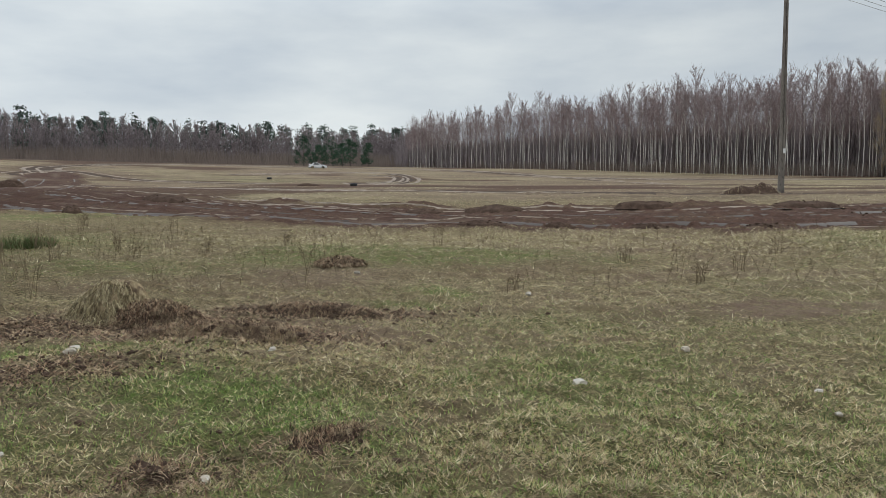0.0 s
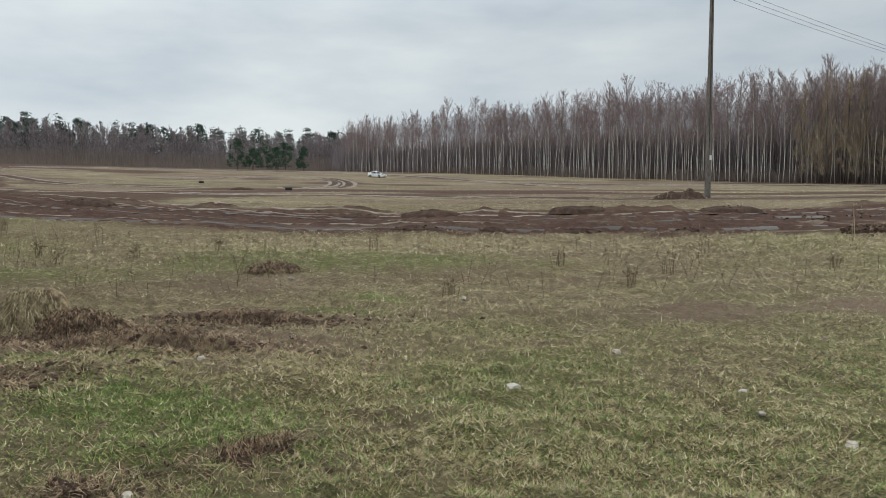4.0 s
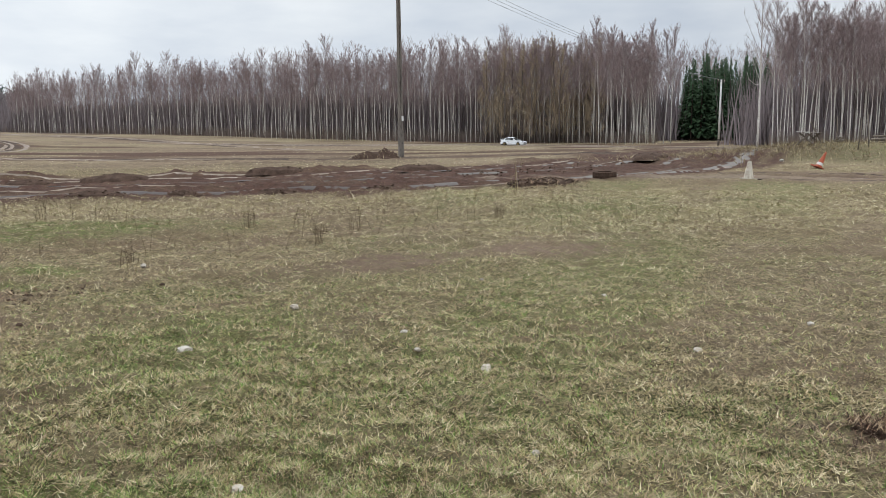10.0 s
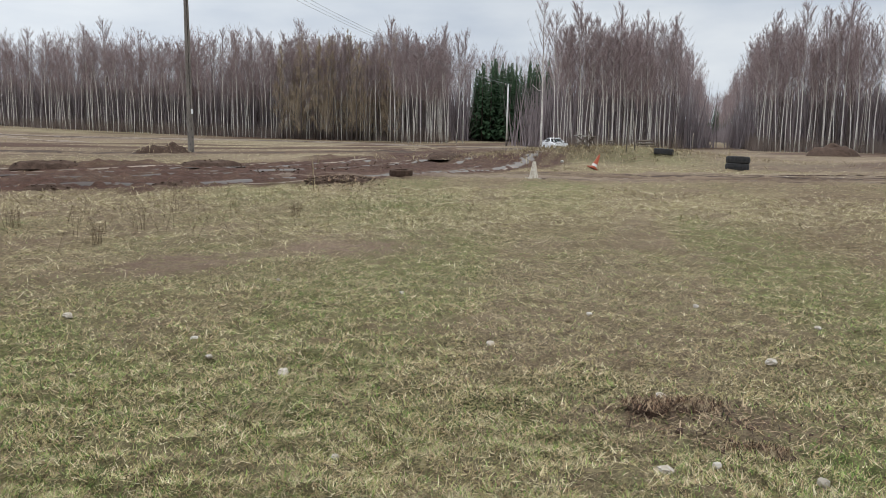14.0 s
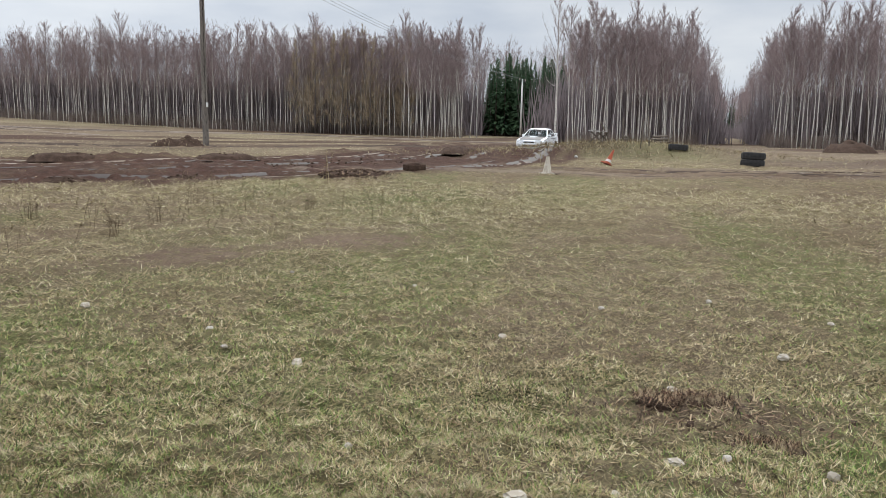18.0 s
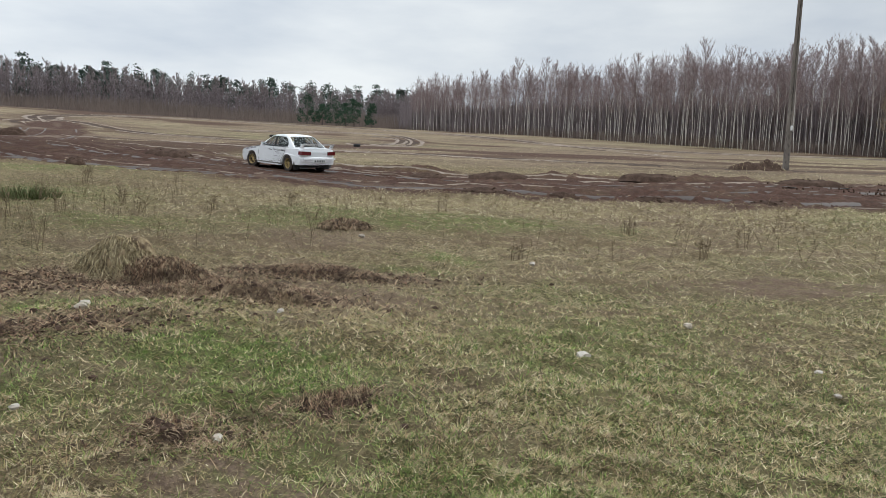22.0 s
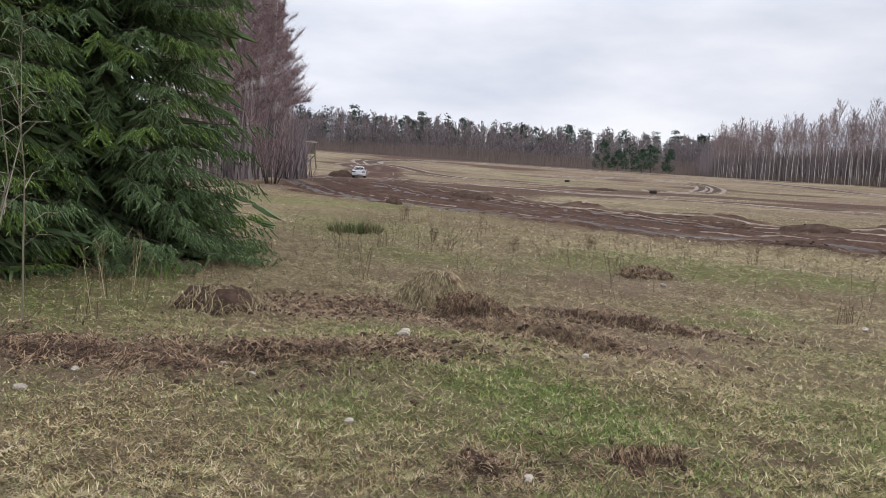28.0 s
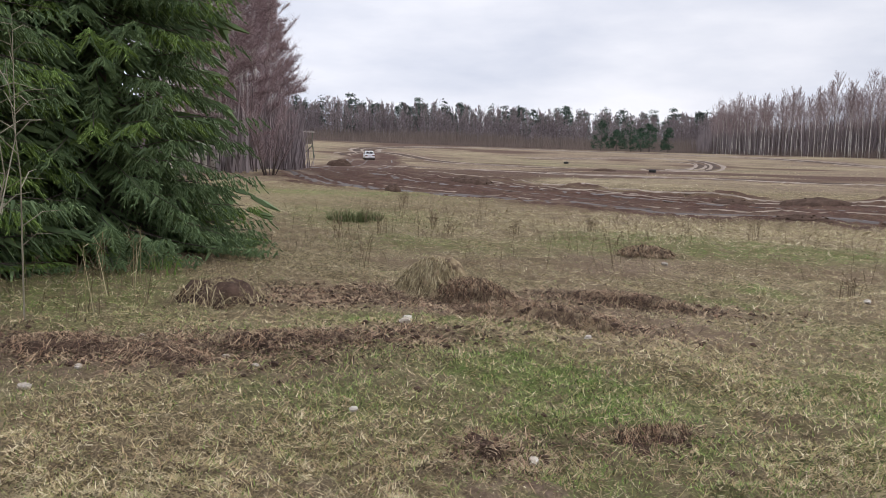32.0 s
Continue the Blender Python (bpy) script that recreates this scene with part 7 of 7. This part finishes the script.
def dug_soil(name, spots, n_clods, n_straw, label, seed, size=1.0):
    """Loose crumbs of dug soil and dead grass strewn over the meadow round each spot of (x, y, half length, half width, turn)."""
    rs = random.Random(seed)
    b, g = Bits(), Bits()
    for x0, y0, rx, ry, tu in spots:
        c, s = math.cos(radians(tu)), math.sin(radians(tu))

        def spot():
            u, v = rs.gauss(0, 0.62) * rx, rs.gauss(0, 0.72) * ry
            return x0 + u * c - v * s, y0 + u * s + v * c
        for i in range(n_clods):
            x, y = spot()
            lump(b, x, y, gz(x, y), size * rs.uniform(0.006, 0.022) * rs.choice((0.6, 1, 1, 1.8)), rs)
        for i in range(n_straw):
            x, y = spot()
            t, l = rs.uniform(0, 6.28), rs.uniform(0.05, 0.2)
            z = gz(x, y)
            k = math.hypot(x, y) * 0.0005 * rs.uniform(0.7, 1.5)
            sd = Vector((-math.sin(t), math.cos(t), 0)) * k
            p, m, q = Vector((x, y, z + 0.004)), Vector((x + math.cos(t) * l * 0.5, y + math.sin(t) * l * 0.5, z + rs.uniform(0.01, 0.04))), None
            t += rs.uniform(-0.9, 0.9)
            q = m + Vector((math.cos(t) * l * 0.5, math.sin(t) * l * 0.5, -rs.uniform(0.0, 0.025)))
            g.add([tuple(p - sd), tuple(p + sd), tuple(m + sd), tuple(m - sd), tuple(q)], [(0, 1, 2, 3), (3, 2, 4)])
    tagged(new(name, b.mesh(name, SOIL)), label, "soil", kind="stuff")
    tagged(new("strewn_straw", g.mesh("strewn_straw", DEAD_STRAW)), "brown dead grass strewn over dug soil", "straw", kind="stuff")


dug_soil("soil_crumbs", [(-6.4, 3.5, 1.3, 0.4, 5), (-5.0, 3.8, 1.2, 0.4, 12), (-4.0, 4.5, 0.9, 0.3, 30), (-6.3, 6.6, 0.9, 0.7, 40), (-5.4, 7.4, 1.2, 0.6, 20), (-4.0, 6.9, 1.1, 0.5, 10), (-3.1, 6.5, 0.9, 0.5, 25), (-3.2, 8.6, 1.2, 0.4, 5)], 270, 2400, "reddish-brown crumbs of dug soil strewn over the grass", 71, 1.1)
dug_soil("soil_crumbs", [(-1.6, 3.8, 0.6, 0.2, 40), (-2.05, 3.3, 0.3, 0.14, 10), (3.85, 2.9, 0.8, 0.3, -40), (8.4, 18.9, 1.4, 0.7, 35)], 55, 650, "brown crumbs of bare soil in the grass", 72, 0.8)
build_field_things()

# clods flung up by the rear wheels: each small spray lies on the track, flies and lands again
SPRAYS = []


def build_sprays():
    for i in range(60):
        b = Bits()
        rs = random.Random(900 + i)
        for k in range(34):
            s = rs.uniform(0.010, 0.042) * (1.4 if k < 5 else 1)
            lump(b, rs.gauss(0, 0.24), rs.gauss(0, 0.18), rs.gauss(0, 0.2), s, rs)
        ob = new("mud_clods", b.mesh("mud_clods", SOIL))
        tagged(ob, "wet dark clods flung from the track by the car", "mud", "flung mud clods", kind="stuff")
        SPRAYS.append((ob, 19.5 + 0.0145 * i, rs.uniform(2.6, 4.3), rs.uniform(-2.5, 0.8), rs.choice((-0.55, 0.55)), rs.uniform(-0.5, 0.5)))


build_sprays()


# ---- what moves ----
# seconds, bearing from the camera, distance: the car's way round the course
LAPS = [(0, 20.0, 188), (0.5, 19.75, 188), (1, 19.36, 188), (2, 17.5, 186), (3, 14.55, 176), (3.5, 12.95, 171), (4.5, 8.8, 160), (6, 2.3, 147), (7, -2.2, 136), (8, -8.6, 132), (9, -15.1, 130), (10, -21.0, 128), (11, -26.5, 117), (12, -31.2, 106), (13, -35.8, 98),
        (14, -39.0, 88), (15, -40.9, 78), (16, -41.2, 69), (17, -40.6, 58), (17.5, -38.7, 53.5), (18, -36.9, 48.5), (18.5, -34.5, 43), (19, -31.6, 37.2), (19.5, -26.5, 31.9), (20, -18.6, 28.6), (20.5, -8.0, 27.6), (21, 3.2, 27.6),
        (21.5, 13.7, 29), (22, 22.6, 32), (22.5, 29.2, 35.5), (23, 33.8, 39.5), (23.5, 37.0, 44), (24, 39.0, 50), (24.5, 40.2, 56), (25, 40.6, 62), (25.5, 40.5, 68), (26.5, 39.9, 81), (27.5, 39.1, 95), (28, 38.9, 101), (29, 38.4, 110), (30, 38.05, 118), (31, 37.95, 125), (32, 38.05, 130)]
# how far the tail hangs out, degrees
SLIDE = [(0, 0), (17, 0), (18, 4), (18.6, -3), (19, -8), (19.5, -13), (20, -18), (20.5, -13), (21, -12), (21.5, -13), (22, -18), (22.5, -14), (23, -12), (24, -12), (25, -22), (26, -8), (28, 2), (32, 2)]


def glide(table, t):
    """Smooth value between the rows of a table, by Catmull-Rom with uneven times."""
    ts = [r[0] for r in table]
    i = max(0, min(len(ts) - 2, int(np.searchsorted(ts, t, "right")) - 1))

    def slope(k, j):
        a, b = max(0, k - 1), min(len(ts) - 1, k + 1)
        return (table[b][j] - table[a][j]) / (ts[b] - ts[a])
    h = ts[i + 1] - ts[i]
    u = (t - ts[i]) / h
    out = []
    for j in range(1, len(table[0])):
        p, q, m, n = table[i][j], table[i + 1][j], slope(i, j) * h, slope(i + 1, j) * h
        out.append((2 * u ** 3 - 3 * u * u + 1) * p + (u ** 3 - 2 * u * u + u) * m + (3 * u * u - 2 * u ** 3) * q + (u ** 3 - u * u) * n)
    return out


COURSE = [(t, *at(a, d)) for t, a, d in LAPS]


def car_pose(t):
    x, y = glide(COURSE, t)
    x0, y0 = glide(COURSE, max(0, t - 0.15))
    x1, y1 = glide(COURSE, min(32, t + 0.15))
    head = math.atan2(y1 - y0, x1 - x0) + radians(glide(SLIDE, t)[0])
    c, s = math.cos(head), math.sin(head)
    zf, zr = float(land(x + c * 1.3, y + s * 1.3)), float(land(x - c * 1.3, y - s * 1.3))
    zl, zq = float(land(x - s * 0.75, y + c * 0.75)), float(land(x + s * 0.75, y - c * 0.75))
    m = Matrix.Translation((x, y, (zf + zr) / 2 - 0.055 + 0.012 * math.sin(t * 9.1) * math.sin(t * 3.3)))
    pitch = math.atan2(zf - zr, 2.6) + 0.008 * math.sin(t * 7.3)
    bank = math.atan2(zl - zq, 1.5) + 0.012 * math.sin(t * 5.1)
    return m @ Matrix.Rotation(head, 4, "Z") @ Matrix.Rotation(-pitch, 4, "Y") @ Matrix.Rotation(bank, 4, "X")


def motions():
    n = 32 * FPS
    times = [i / FPS for i in range(n + 1)]
    walk(CAR, [(t, car_pose(t)) for t in times[::3]])
    # wheels roll with the ground covered
    roll, last, turns = 0.0, glide(COURSE, 0), []
    for t in times:
        p = glide(COURSE, t)
        roll += min(math.hypot(p[0] - last[0], p[1] - last[1]) / 0.32, radians(85))
        last = p
        turns.append(roll)
    for w, x, s in WHEELS:
        steer = 8 if x > 0 else 0
        rows = []
        for t, r in zip(times, turns):
            sl = glide(SLIDE, t)[0] if x > 0 else 0
            rows.append((t, pose(x, s * 0.735, 0.315, 0, 0, (0 if s > 0 else 180) - sl * 0.6) @ Matrix.Rotation(r * (1 if s > 0 else -1), 4, "Y")))
        walk(w, rows)
    # each spray of clods leaves the ground behind a rear wheel and falls back
    for ob, t0, up, back, side, drift in SPRAYS:
        m = car_pose(t0)
        p = m @ Vector((-1.55, side, 0.0))
        away = -(m.to_3x3() @ Vector((1, 0, 0)))
        across = m.to_3x3() @ Vector((0, 1, 0))
        air = 2 * 1.25 * up / 9.8
        z = float(land(p.x, p.y))
        rows = [(0.0, pose(p.x, p.y, z - 0.4))]
        for k in range(9):
            u = air * k / 8
            q = Vector((p.x, p.y, 0)) + (away * back + across * drift) * u
            rows.append((t0 + u, pose(q.x, q.y, float(land(q.x, q.y)) - 0.4 + 1.25 * up * u - 4.9 * u * u, 60 * u, 80 * u, 0)))
        rows.append((32.0, rows[-1][1]))
        walk(ob, rows)


motions()
